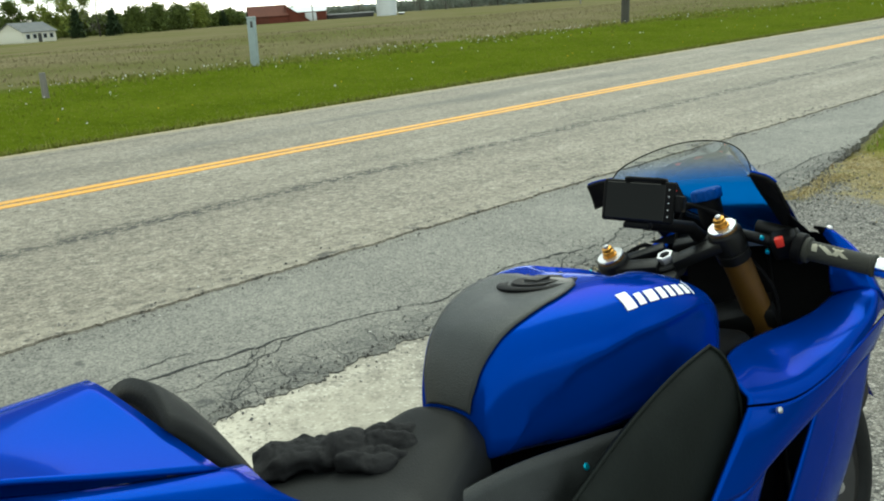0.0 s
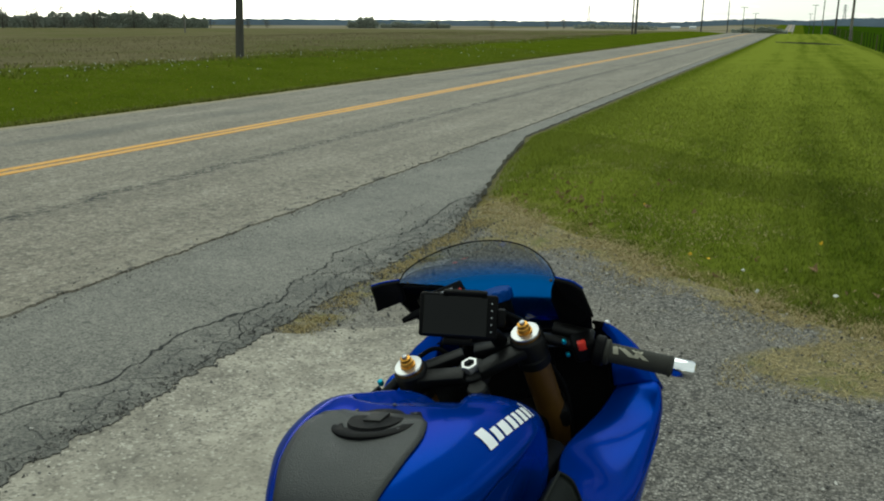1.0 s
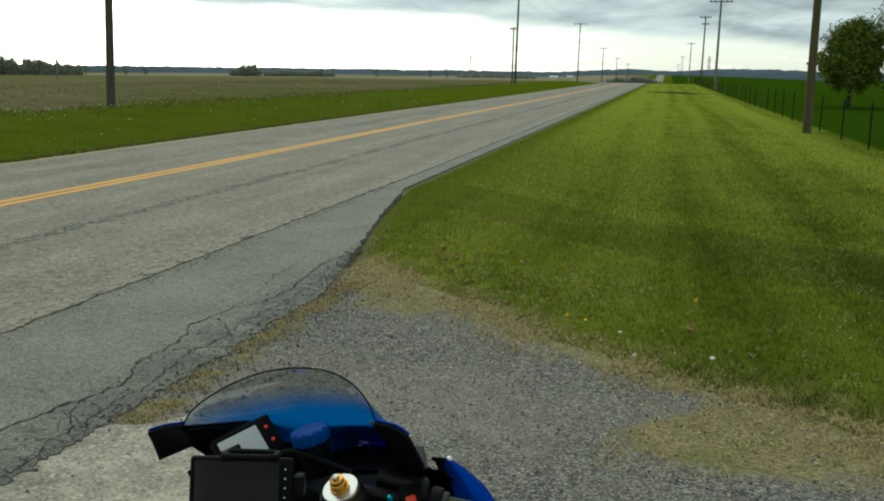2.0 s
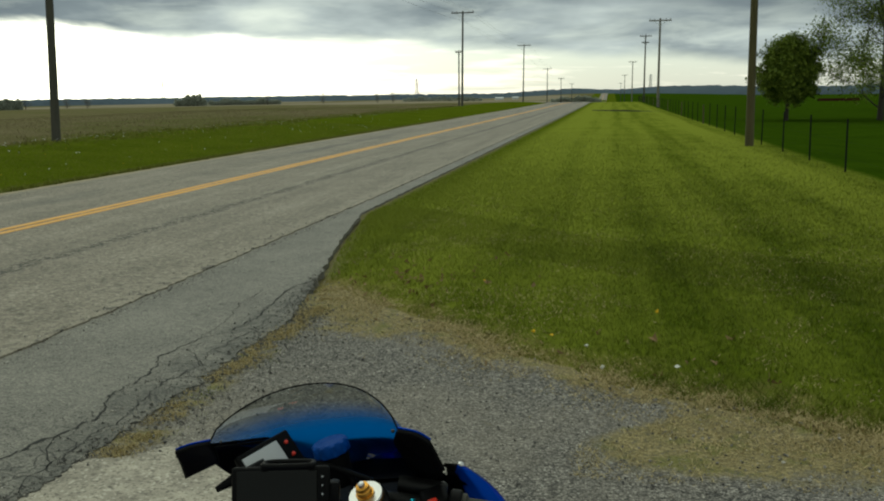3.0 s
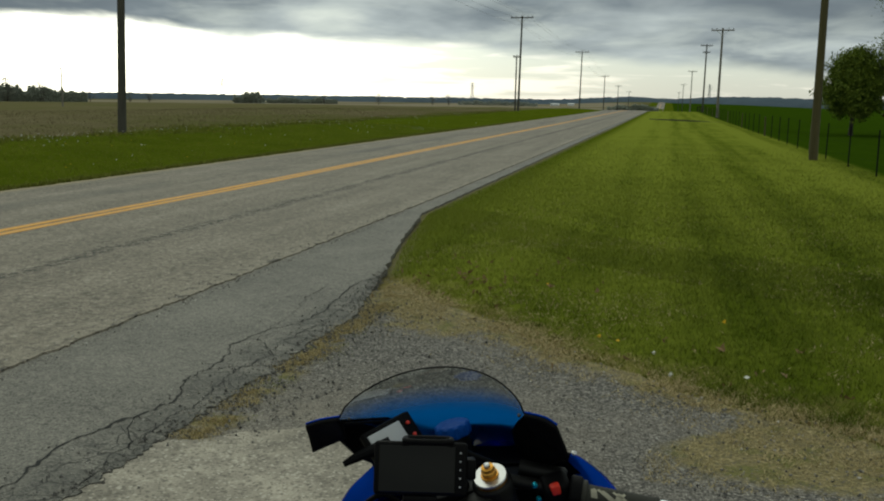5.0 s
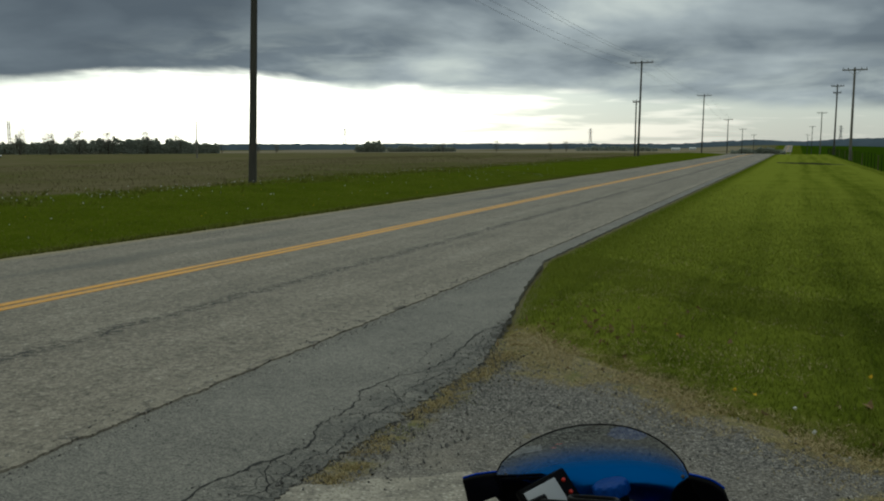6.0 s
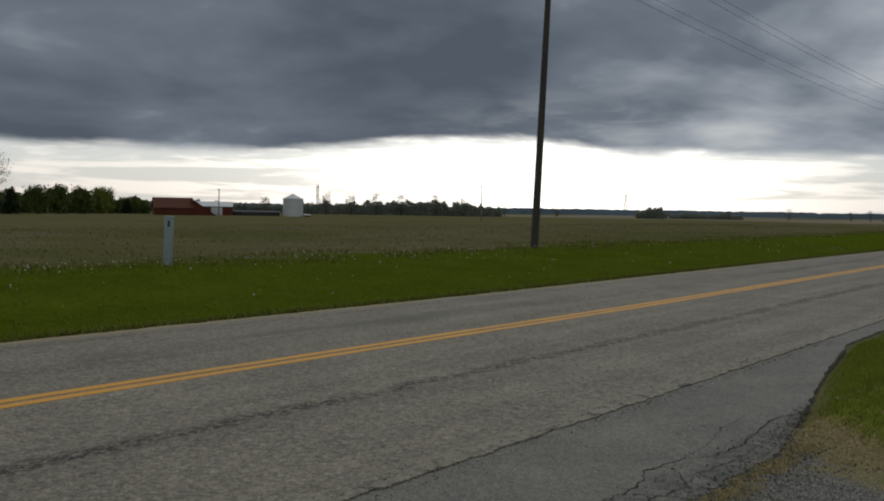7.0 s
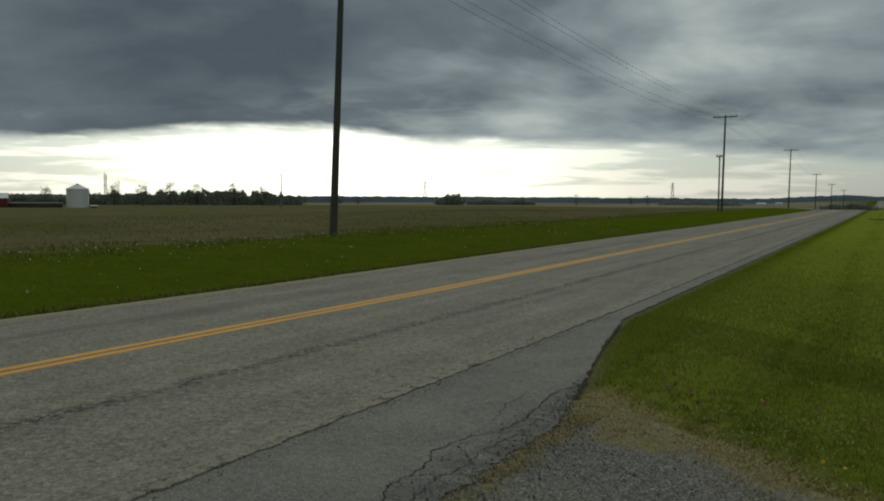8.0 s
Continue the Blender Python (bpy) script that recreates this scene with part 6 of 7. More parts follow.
def make_fence():
    fence = thing("wire_fence", "wire fence on dark steel posts along the pasture", "fence", Matrix.Translation((0, 0, 0)))
    posts = []
    y, k = 6.5, 0
    while y < 190:
        x = 4.72 + 0.03 * math.sin(y * 1.7) + 0.006 * max(0.0, y - 30)
        wood = k % 5 == 3
        z = float(land(x, y))
        tilt = 0.03 * noise.noise(Vector((y, 3, 1)))
        high = 1.06 if not wood else 0.96
        bm = bmesh.new()
        if wood:
            tube(bm, [(x, y, z - 0.2), (x + tilt * 0.5, y, z + high * 0.5), (x + tilt, y + tilt, z + high)], [0.042, 0.040, 0.036], 9)
        else:
            solid(bm, (0.035, 0.006, high + 0.2), (x, y, z + (high - 0.2) / 2), 0, 1, Matrix.Rotation(tilt, 3, "Y"))
            solid(bm, (0.006, 0.032, high + 0.2), (x, y + 0.014, z + (high - 0.2) / 2), 0, 1, Matrix.Rotation(tilt, 3, "Y"))
        part("fence_post", bm, M["pole_brown"] if wood else M["steel_post"], fence, "dark timber post" if wood else "")
        posts.append((x, y, z))
        y += 3.2 + 0.5 * noise.noise(Vector((y * 3.1, 0, 7)))
        k += 1
    for h in (0.30, 0.62, 0.98):
        part("fence_wire", tube_bm([(x, y, z + h + 0.012 * math.sin(y * 9 + h * 20)) for x, y, z in posts], 0.0009, 4), M["steel_post"], fence)


make_fence()


def make_marker():
    x, y = -17.75, 12.05
    z = float(land(x, y))
    post = thing("marker_post", "grey-blue plastic cable marker post in the verge", "marker post", Matrix.Translation((x, y, z)) @ pose(0, 0, 0, 0, 2, 24))
    bm = box_bm((0.185, 0.12, 1.17), (0, 0, 0.515), 0.02, 3)
    part("post_body", bm, M["post_plastic"], post)
    part("post_cap", box_bm((0.197, 0.132, 0.045), (0, 0, 1.10), 0.015, 2), M["post_plastic"], post)
    part("warning_tag", box_bm((0.06, 0.006, 0.14), (0.03, -0.062, 0.95), 0.002), M["dark_tag"], post, "small dark tag")
    for px, py, hh in ((-16.5, 6.65, 0.46),):
        stub = part("wooden_stake", tube_bm([(0, 0, -0.1), (0.01, 0, hh)], [0.07, 0.06], 8), M["pole_grey"])
        stub.matrix_world = Matrix.Translation((px, py, float(land(px, py))))
        tagged(stub, "short weathered wooden stake in the grass", "stake")


make_marker()


# ---------------------------------------------------------------- trees
def leaf_cloud(rng, centres, size, per, spread):
    """Loose leaf triangles round the given places."""
    k = len(centres) * per
    base = np.repeat(np.asarray(centres, float), per, axis=0) + rng.normal(0, 1, (k, 3)) * spread
    out = np.empty((k, 3, 3))
    for j in range(3):
        out[:, j] = base + rng.normal(0, 1, (k, 3)) * size
    return out.reshape(-1, 3)


def grow(rng, start, way, length, radius, depth, limbs, tips, bend=0.25, split=(2, 4), up=0.12):
    """Branches into limbs (tapered paths) and their tips."""
    pts, p, d = [start], Vector(start), Vector(way).normalized()
    steps = 5
    for _ in range(steps):
        d = (d + Vector(rng.normal(0, bend * 0.35, 3)) + Vector((0, 0, up * 0.3))).normalized()
        p = p + d * (length / steps)
        pts.append(tuple(p))
    limbs.append((pts, radius))
    if depth == 0:
        tips.extend(pts[2:])
        return
    for k in range(int(rng.integers(*split)) + 1):
        t = int(rng.integers(2, steps + 1))
        side = Vector(rng.normal(0, 1, 3))
        side = (side - d * side.dot(d)).normalized()
        grow(rng, pts[t], d * 0.75 + side * 0.85, length * rng.uniform(0.5, 0.72), radius * 0.5, depth - 1, limbs, tips, bend, split, up)


def make_tree(x, y, high, spread, seed, leaf="leaf_spring", leaves=9, leaf_size=0.12, clump=0.5, label="", depth=3, trunk_share=0.22, radius=0.28, bare=False):
    rng = np.random.default_rng(seed)
    z = float(land(x, y))
    tree = thing("tree", label, "tree", Matrix.Translation((x, y, z - 0.1)))
    limbs, tips = [], []
    trunk = [(0, 0, 0), (0.03, 0, high * 0.18), (rng.normal(0, 0.15), rng.normal(0, 0.15), high * 0.45), (rng.normal(0, 0.3), rng.normal(0, 0.3), high * 0.75), (rng.normal(0, 0.4), rng.normal(0, 0.4), high * 0.96)]
    line = [tuple(spline(trunk, 4 * k / 16)) for k in range(17)]
    part("trunk", tube_bm(line, [radius * (1 - 0.9 * (k / 16)) + 0.02 for k in range(17)], 10), M["bark"], tree)
    for k in range(15):
        t = trunk_share + (0.95 - trunk_share) * k / 14
        p = spline(trunk, 4 * t)
        a = k * 2.4 + rng.uniform(-0.4, 0.4)
        reach = spread * (0.55 + 0.5 * math.sin(math.pi * min(1.0, (t - trunk_share) / (1 - trunk_share) * 0.8 + 0.2)))
        grow(rng, tuple(p), (math.cos(a), math.sin(a), 0.45 + 0.6 * t), reach * rng.uniform(0.55, 0.8), radius * 0.34 * (1.1 - t), depth - 1, limbs, tips)
    bm = bmesh.new()
    for pts, r in limbs:
        tube(bm, pts, [max(r * (1 - 0.75 * i / 5), 0.008) for i in range(6)], 5, False)
    part("branchwork", bm, M["bark"], tree, sharp=0)
    if not bare:
        tips = np.array(tips)
        tri_cloud("crown", leaf_cloud(rng, tips, leaf_size, leaves, clump), M[leaf], tree)
    return tree


def make_round_tree(x, y, high, wide, seed, label):
    """Short clear trunk, spreading limbs and a dense egg-shaped crown with a ragged outline."""
    rng = np.random.default_rng(seed)
    tree = thing("tree", label, "tree", Matrix.Translation((x, y, float(land(x, y)) - 0.1)))
    part("trunk", tube_bm([(0, 0, 0), (0.02, 0.01, high * 0.12), (0.06, 0, high * 0.30), (0.02, 0.05, high * 0.62), (0.05, 0, high * 0.9)], [0.17, 0.13, 0.11, 0.06, 0.02], 10), M["bark"], tree)
    bm = bmesh.new()
    centres = []
    for k in range(46):
        a, t = k * 2.4, (k + 0.5) / 46
        up = -0.75 + 1.72 * t
        reach = wide * math.sqrt(max(0.0, 1 - up * up * (1.0 if up > 0 else 1.25))) * rng.uniform(0.80, 1.06)
        tip = Vector((reach * math.cos(a), reach * math.sin(a), high * (0.60 + 0.38 * up)))
        root = Vector((0.04, 0.02, high * (0.24 + 0.50 * t)))
        mid = root.lerp(tip, 0.5) + Vector((0, 0, -0.12))
        tube(bm, [root, mid, tip], [0.045 * (1.2 - t), 0.028 * (1.2 - t), 0.008], 5, False)
        for j in range(16):
            share = rng.uniform(0.32, 1.0) ** 0.6
            spot = root.lerp(tip, share)
            centres.append((spot[0] + rng.normal(0, 0.26), spot[1] + rng.normal(0, 0.26), spot[2] + rng.normal(0, 0.24)))
    part("branchwork", bm, M["bark"], tree, sharp=0)
    tri_cloud("crown", leaf_cloud(rng, np.array(centres), 0.062, 56, 0.17), M["leaf_green"], tree)


def make_conifer(x, y, high, spread, seed, label):
    rng = np.random.default_rng(seed)
    tree = thing("tree", label, "tree", Matrix.Translation((x, y, float(land(x, y)) - 0.1)))
    part("trunk", tube_bm([(0, 0, 0), (0, 0, high)], [0.16, 0.02], 8), M["bark"], tree)
    spots = []
    for k in range(46):
        t = k / 45
        for j in range(6):
            a = rng.uniform(0, 6.28)
            r = spread * (1 - t) ** 0.8 * rng.uniform(0.35, 1.0)
            spots.append((r * math.cos(a), r * math.sin(a), high * (0.08 + 0.9 * t) - 0.12 * r))
    tri_cloud("crown", leaf_cloud(rng, spots, 0.22, 7, 0.22), M["leaf_pine"], tree)


def polar(az, dist, eye=(0.0, 0.3)):
    """A place by its bearing to the left of the road and its distance."""
    return eye[0] - dist * math.sin(radians(az)), eye[1] + dist * math.cos(radians(az))


def make_trees():
    make_tree(*polar(-15.4, 66), 12.8, 5.0, 21, "leaf_green", 7, 0.052, 0.34, "tall budding tree with thin spring leaves in the pasture", 5, 0.05, 0.19)
    make_round_tree(*polar(-10.4, 66), 5.75, 1.9, 8, "rounded leafy green tree in the pasture")
    make_tree(*polar(-17.9, 96), 14.0, 5.0, 35, "leaf_green", 34, 0.085, 0.50, "budding pasture tree beside a taller one", 3, 0.2, 0.26)
    for az, dist, high, spread, seed in ((64.9, 232, 6.0, 2.3, 42), (66.9, 230, 6.4, 2.2, 43), (58.6, 300, 4.4, 1.7, 44), (57.9, 310, 4.2, 1.5, 45)):
        make_conifer(*polar(az, dist), high, spread, seed, "dark green conifer behind the field")
    for az, dist, high, spread, leaf, seed in ((65.7, 236, 13.0, 5.0, "twig", 51), (67.0, 244, 14.0, 5.5, "leaf_spring", 50), (43.4, 440, 9.5, 4.0, "twig", 80), (41.8, 445, 9.0, 4.4, "twig", 81), (39.6, 455, 9.5, 4.0, "twig", 82), (50.4, 440, 6.5, 3.4, "twig", 83), (37.9, 465, 8.5, 4.2, "twig", 84), (63.6, 255, 5.0, 3.4, "leaf_dark", 52), (62.4, 262, 5.6, 3.6, "leaf_dark", 53), (61.2, 270, 5.2, 3.6, "leaf_dark", 54), (60.0, 285, 5.8, 3.4, "leaf_spring", 55), (68.3, 250, 14.0, 5.5, "leaf_spring", 56), (46.6, 400, 7.6, 4.0, "twig", 57), (45.0, 400, 7.0, 4.0, "twig", 58), (70.2, 262, 9.0, 3.4, "leaf_dark", 59), (72.5, 262, 9.0, 3.4, "leaf_dark", 60)):
        make_tree(*polar(az, dist), high, spread, seed, leaf, 7 if leaf == "twig" else 26, 0.13 if leaf == "twig" else 0.22, 0.6, "field-edge tree in early leaf", 2, 0.1, 0.2)
    for az, dist, high, spread, seed in ((35.2, 540, 8.5, 4.5, 61), (33.0, 560, 5.0, 3.0, 62), (31.9, 570, 4.6, 2.8, 63), (18.0, 640, 6.5, 3.4, 64), (14.6, 700, 5.5, 3.0, 65), (13.6, 710, 7.0, 3.4, 66), (21.4, 620, 5.0, 2.6, 67), (38.0, 520, 6.0, 3.0, 68)):
        make_tree(*polar(az, dist), high, spread, seed, "twig", 5, 0.10, 0.5, "bare spreading tree far across the field", 2, 0.15, 0.2)


make_trees()


def belt(name, label, rows, material, size, per_metre, seed):
    """A belt of far woods as one mesh: rows of (bearing, distance, base offset, height)."""
    rng = np.random.default_rng(seed)
    spots = []
    for (a0, d0, h0), (a1, d1, h1) in zip(rows, rows[1:]):
        length = abs(radians(a1 - a0)) * (d0 + d1) / 2 + abs(d1 - d0)
        for k in range(max(2, int(length * per_metre))):
            t = rng.random()
            az, dist, high = a0 + (a1 - a0) * t, d0 + (d1 - d0) * t, h0 + (h1 - h0) * t
            x, y = polar(az, dist + rng.uniform(-4, 4))
            lump = 0.62 + 0.42 * noise.noise(Vector((az * 1.9, seed, 0))) + 0.28 * noise.noise(Vector((az * 8.0, seed, 4)))
            h = max(0.6, high * min(1.15, max(0.25, lump)))
            spots.append((x, y, float(land(x, y)) + h * rng.random() ** 0.8))
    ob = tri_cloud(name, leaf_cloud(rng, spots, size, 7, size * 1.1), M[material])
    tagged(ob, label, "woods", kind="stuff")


belt("distant_woods", "hazy brown-green belt of far woods in early leaf", [(52.2, 470, 6.5), (49.5, 470, 5.5), (47.5, 460, 7.5), (44.5, 450, 8.5), (41.0, 450, 10.5), (37.5, 470, 9.5), (35.4, 500, 5.0)], "woods", 0.30, 62, 71)
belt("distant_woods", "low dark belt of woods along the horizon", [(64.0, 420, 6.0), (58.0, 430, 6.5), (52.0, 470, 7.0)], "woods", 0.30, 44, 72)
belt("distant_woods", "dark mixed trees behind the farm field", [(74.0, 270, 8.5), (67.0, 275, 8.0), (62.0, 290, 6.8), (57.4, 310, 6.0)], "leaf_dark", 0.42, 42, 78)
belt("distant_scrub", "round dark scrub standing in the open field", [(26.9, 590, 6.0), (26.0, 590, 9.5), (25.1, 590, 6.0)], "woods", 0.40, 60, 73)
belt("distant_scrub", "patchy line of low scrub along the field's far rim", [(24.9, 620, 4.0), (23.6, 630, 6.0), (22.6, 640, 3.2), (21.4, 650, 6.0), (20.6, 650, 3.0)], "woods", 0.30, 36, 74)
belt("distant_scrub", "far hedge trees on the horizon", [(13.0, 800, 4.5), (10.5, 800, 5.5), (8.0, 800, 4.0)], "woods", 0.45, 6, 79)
belt("distant_clump", "dark clump of trees beside the far road", [(3.6, 620, 4.5), (2.6, 620, 6.5), (1.2, 620, 6.5), (0.6, 620, 4)], "woods", 0.40, 60, 75)


def make_hills():
    """Low wooded ridge round the horizon, blue-grey from haze put into its colour."""
    rows = []
    for k in range(721):
        az = 80.0 - 120.0 * k / 720
        dist = 1150 + 60 * math.sin(az * 0.11)
        high = float(np.interp(az, [-40, -12, -6, -3.2, -1.6, -0.3, 0.7, 2.2, 10, 20, 30, 48, 80], [12, 12, 12, 10, 7, 5, 5, 7.5, 8, 9, 9, 9, 9]))
        high *= 0.84 + 0.08 * noise.noise(Vector((az * 0.35, 7, 0))) + 0.10 * noise.noise(Vector((az * 2.3, 7, 3))) + 0.12 * noise.noise(Vector((az * 7.0, 7, 5)))
        line = []
        for back, share in ((0, -0.3), (8, 0.45), (30, 0.85), (60, 1.0), (200, -0.3)):
            x, y = polar(az, dist + back)
            line.append((x, y, float(land(x, y)) + high * share))
        rows.append(line)
    tagged(part("distant_hills", sheet_bm(rows), M["hill"], sharp=60), "hazy blue-grey wooded hills on the horizon", "hills", kind="structure")


make_hills()


# ---------------------------------------------------------------- far buildings
def gable(thing_ob, size, wall, roof, eave=0.35, pitch=0.45, ribs=0):
    """Walls, two roof slopes and gable ends, ridge along x."""
    L, W, H = size
    part("wall", box_bm((L, W, H), (0, 0, H / 2), 0.03), wall, thing_ob)
    rise = W / 2 * pitch
    for s in (-1, 1):
        slope = math.atan2(rise, W / 2)
        wide = (W / 2 + eave) / math.cos(slope)
        at = (0, s * (W / 4 + eave / 2), H + rise / 2 - eave * pitch / 2 + 0.05)
        top = part("roof_slope", box_bm((L + 2 * eave, wide, 0.10), at, 0.02, 1, Matrix.Rotation(-s * slope, 3, "X")), roof, thing_ob)
        for k in range(ribs):
            u = -L / 2 + L * (k + 0.5) / ribs
            part("roof_rib", box_bm((0.06, wide, 0.05), (u, at[1], at[2] + 0.06), 0, 1, Matrix.Rotation(-s * slope, 3, "X")), roof, top)
    for s in (-1, 1):
        bm = bmesh.new()
        v = [bm.verts.new(p) for p in ((s * L / 2, -W / 2, H), (s * L / 2, W / 2, H), (s * L / 2, 0, H + rise), (s * (L / 2 - 0.12), -W / 2, H), (s * (L / 2 - 0.12), W / 2, H), (s * (L / 2 - 0.12), 0, H + rise))]
        for f in ((0, 1, 2), (5, 4, 3), (0, 3, 4, 1), (1, 4, 5, 2), (2, 5, 3, 0)):
            bm.faces.new([v[i] for i in f])
        part("gable_end", bm, wall, thing_ob)


def place(az, dist, turn=0.0, lift=0.0):
    x, y = polar(az, dist)
    return Matrix.Translation((x, y, float(land(x, y)) + lift)) @ pose(0, 0, 0, 0, 0, az + turn)


def make_farm():
    barn = thing("barn", "dark red barn with a broad red metal roof", "barn", place(55.95, 275, 4, -0.4))
    gable(barn, (10.6, 11.0, 2.6), M["red_metal"], M["red_roof"], 0.4, 0.52, 12)
    bm = bmesh.new()
    low = [bm.verts.new(p) for p in ((5.2, -4.6, 0), (12.4, -4.6, 0), (5.2, -4.6, 5.0))]
    top = [bm.verts.new(p) for p in ((5.2, 4.6, 0), (12.4, 4.6, 0), (5.2, 4.6, 5.0))]
    for f in (low, top[::-1], (low[0], low[1], top[1], top[0]), (low[1], low[2], top[2], top[1]), (low[2], low[0], top[0], top[2])):
        bm.faces.new(f)
    part("barn_lean_to", bm, M["red_metal"], barn, "low red lean-to")
    part("lean_to_roof", box_bm((8.9, 9.8, 0.12), (8.75, 0, 2.66), 0.02, 1, Matrix.Rotation(radians(34.8), 3, "Y")), M["red_roof"], barn, "roof sloping almost to the ground")
    part("barn_door", box_bm((3.0, 0.12, 2.3), (-1.5, -5.56, 1.15), 0.02), M["red_roof"], barn)
    shed = thing("shed", "red shed with a white metal roof and white door", "shed", place(53.5, 290, -4, -0.2))
    gable(shed, (11.5, 8.0, 3.0), M["red_metal"], M["white_metal"], 0.3, 0.36, 10)
    part("shed_door", box_bm((3.4, 0.12, 2.7), (1.2, -4.06, 1.35), 0.02), M["white_metal"], shed, "white sliding door")
    x, y = polar(48.65, 285)
    silo = thing("grain_bin", "galvanised corrugated grain bin with a cone roof", "grain bin", Matrix.Translation((x, y, float(land(x, y)) - 0.2)))
    prof = []
    for k in range(44):
        prof.append((5.7 * k / 43, 3.12 + (0.04 if k % 2 else 0.0)))
    part("bin_wall", lathe_bm(prof, (0, 0, 0), (0, 0, 1), 48), M["galvanised"], silo, sharp=60)
    part("bin_roof", lathe_bm([(5.65, 3.3), (5.75, 3.3), (7.05, 0.55), (7.25, 0.5), (7.3, 0.1)], (0, 0, 0), (0, 0, 1), 48), M["white_metal"], silo)
    part("bin_base", lathe_bm([(-0.3, 3.35), (0.15, 3.35), (0.18, 3.2)], (0, 0, 0), (0, 0, 1), 40), M["concrete"], silo)
    for k in range(2):
        low = thing("farm_shed", ("long low dark shed beside the grain bin", "small white-roofed shelter at the grain bin")[k], "shed", place((50.9, 47.75)[k], 292 - 8 * k, 0, -0.2))
        gable(low, ((14.5, 3.0, 1.4), (1.7, 1.5, 0.7))[k], M["dark_tag"], M["white_metal"] if k else M["dark_tag"], 0.2, 0.2)
    house = thing("house", "single-storey cream house with a grey shingle roof", "house", place(69.6, 220, 42, -0.2))
    gable(house, (9.0, 7.5, 2.5), M["siding"], M["shingle"], 0.4, 0.50)
    for u in (-3.2, -1.4, 1.4, 3.2):
        win = part("window", box_bm((1.1, 0.10, 1.1), (u, -3.78, 1.45), 0.02), M["white_metal"], house, "white framed window")
        part("pane", box_bm((0.9, 0.04, 0.9), (u, -3.835, 1.45)), M["pane"], win)
    part("house_door", box_bm((0.95, 0.10, 2.05), (0.0, -3.78, 1.02), 0.02), M["dark_tag"], house)
    part("chimney", box_bm((0.7, 0.7, 1.2), (2.0, 0.8, 4.3), 0.03), M["concrete"], house)
    for az, dist, L, W, H, wall, roof, label in ((-13.1, 380, 14.0, 6.0, 1.7, "dark_red", "dark_red", "long low red pasture barn"), (6.9, 900, 8.0, 5.0, 1.8, "white_metal", "white_metal", "white farm building far across the plain"), (5.9, 930, 6.0, 4.0, 1.8, "white_metal", "galvanised", "pale metal farm shed far across the plain"), (3.8, 255, 2.0, 1.4, 0.7, "white_metal", "shingle", "small pale roadside stand with a dark roof")):
        ob = thing("farm_building", label, "building", place(az, dist, 6))
        gable(ob, (L, W, H), M[wall], M[roof], 0.3, 0.3)


make_farm()


def make_tower(az, dist, high, seed):
    x, y = polar(az, dist)
    tower = thing("lattice_tower", "grey steel lattice power tower on the horizon", "power tower", Matrix.Translation((x, y, float(land(x, y)))) @ pose(0, 0, 0, 0, 0, az), "towers on the horizon")
    def half(h):
        return np.interp(h / high, [0, 0.45, 0.8, 1.0], [0.035, 0.035, 0.034, 0.03] if seed == 1 else [0.115, 0.05, 0.035, 0.012]) * high
    for sx in (-1, 1):
        for sy in (-1, 1):
            part("tower_leg", tube_bm([(sx * half(h), sy * half(h), h) for h in (0, high * 0.25, high * 0.45, high * 0.8, high)], 0.40, 5), M["lattice"], tower)
    levels = np.linspace(0, high * 0.95, 9)
    for a, b in zip(levels, levels[1:]):
        bm = bmesh.new()
        for s in (-1, 1):
            tube(bm, [(-half(a), s * half(a), a), (half(b), s * half(b), b)], 0.24, 4)
            tube(bm, [(half(a), s * half(a), a), (-half(b), s * half(b), b)], 0.24, 4)
            tube(bm, [(s * half(a), -half(a), a), (s * half(b), half(b), b)], 0.24, 4)
        part("tower_brace", bm, M["lattice"], tower, sharp=0)
    for h, w in () if seed == 1 else ((0.70, 0.13), (0.82, 0.16), (0.93, 0.11)):
        part("tower_arm", tube_bm([(-w * high, 0, h * high), (0, 0, h * high + 0.8), (w * high, 0, h * high)], 0.2, 5), M["lattice"], tower)


for az, dist, high, seed in ((47.1, 1050, 31.0, 1), (27.6, 1400, 31.0, 2), (12.1, 1500, 31.0, 3), (-2.4, 1500, 28.0, 4)):
    make_tower(az, dist, high, seed)
for az, dist, high in ((36.7, 235, 9.2), (53.2, 265, 7.8)):
    x, y = polar(az, dist)
    make_pole(x, y, high, (0.1, 0), "pole_grey", 0.5, label="thin grey pole standing out in the field", group="thin field poles", girth=0.19)


# ---------------------------------------------------------------- grass, stones and flowers
def blades(rng, x, y, z, high, wide, lean):
    """Leaning pointed blades, one triangle each."""
    k = len(x)
    a = rng.uniform(0, 2 * np.pi, k)
    b = rng.uniform(0, 2 * np.pi, k)
    h = high * rng.uniform(0.5, 1.2, k)
    w = wide * rng.uniform(0.6, 1.3, k)
    tip = lean * h * rng.uniform(0.2, 1.0, k)
    out = np.empty((k, 3, 3))
    out[:, 0] = np.stack([x - w * np.cos(a), y - w * np.sin(a), z - 0.005], -1)
    out[:, 1] = np.stack([x + w * np.cos(a), y + w * np.sin(a), z - 0.005], -1)
    out[:, 2] = np.stack([x + tip * np.cos(b), y + tip * np.sin(b), z + h], -1)
    return out.reshape(-1, 3)


def lumps(x, y, scale, seed):
    return np.array([noise.noise(Vector((a * scale, b * scale, seed))) for a, b in zip(x, y)])


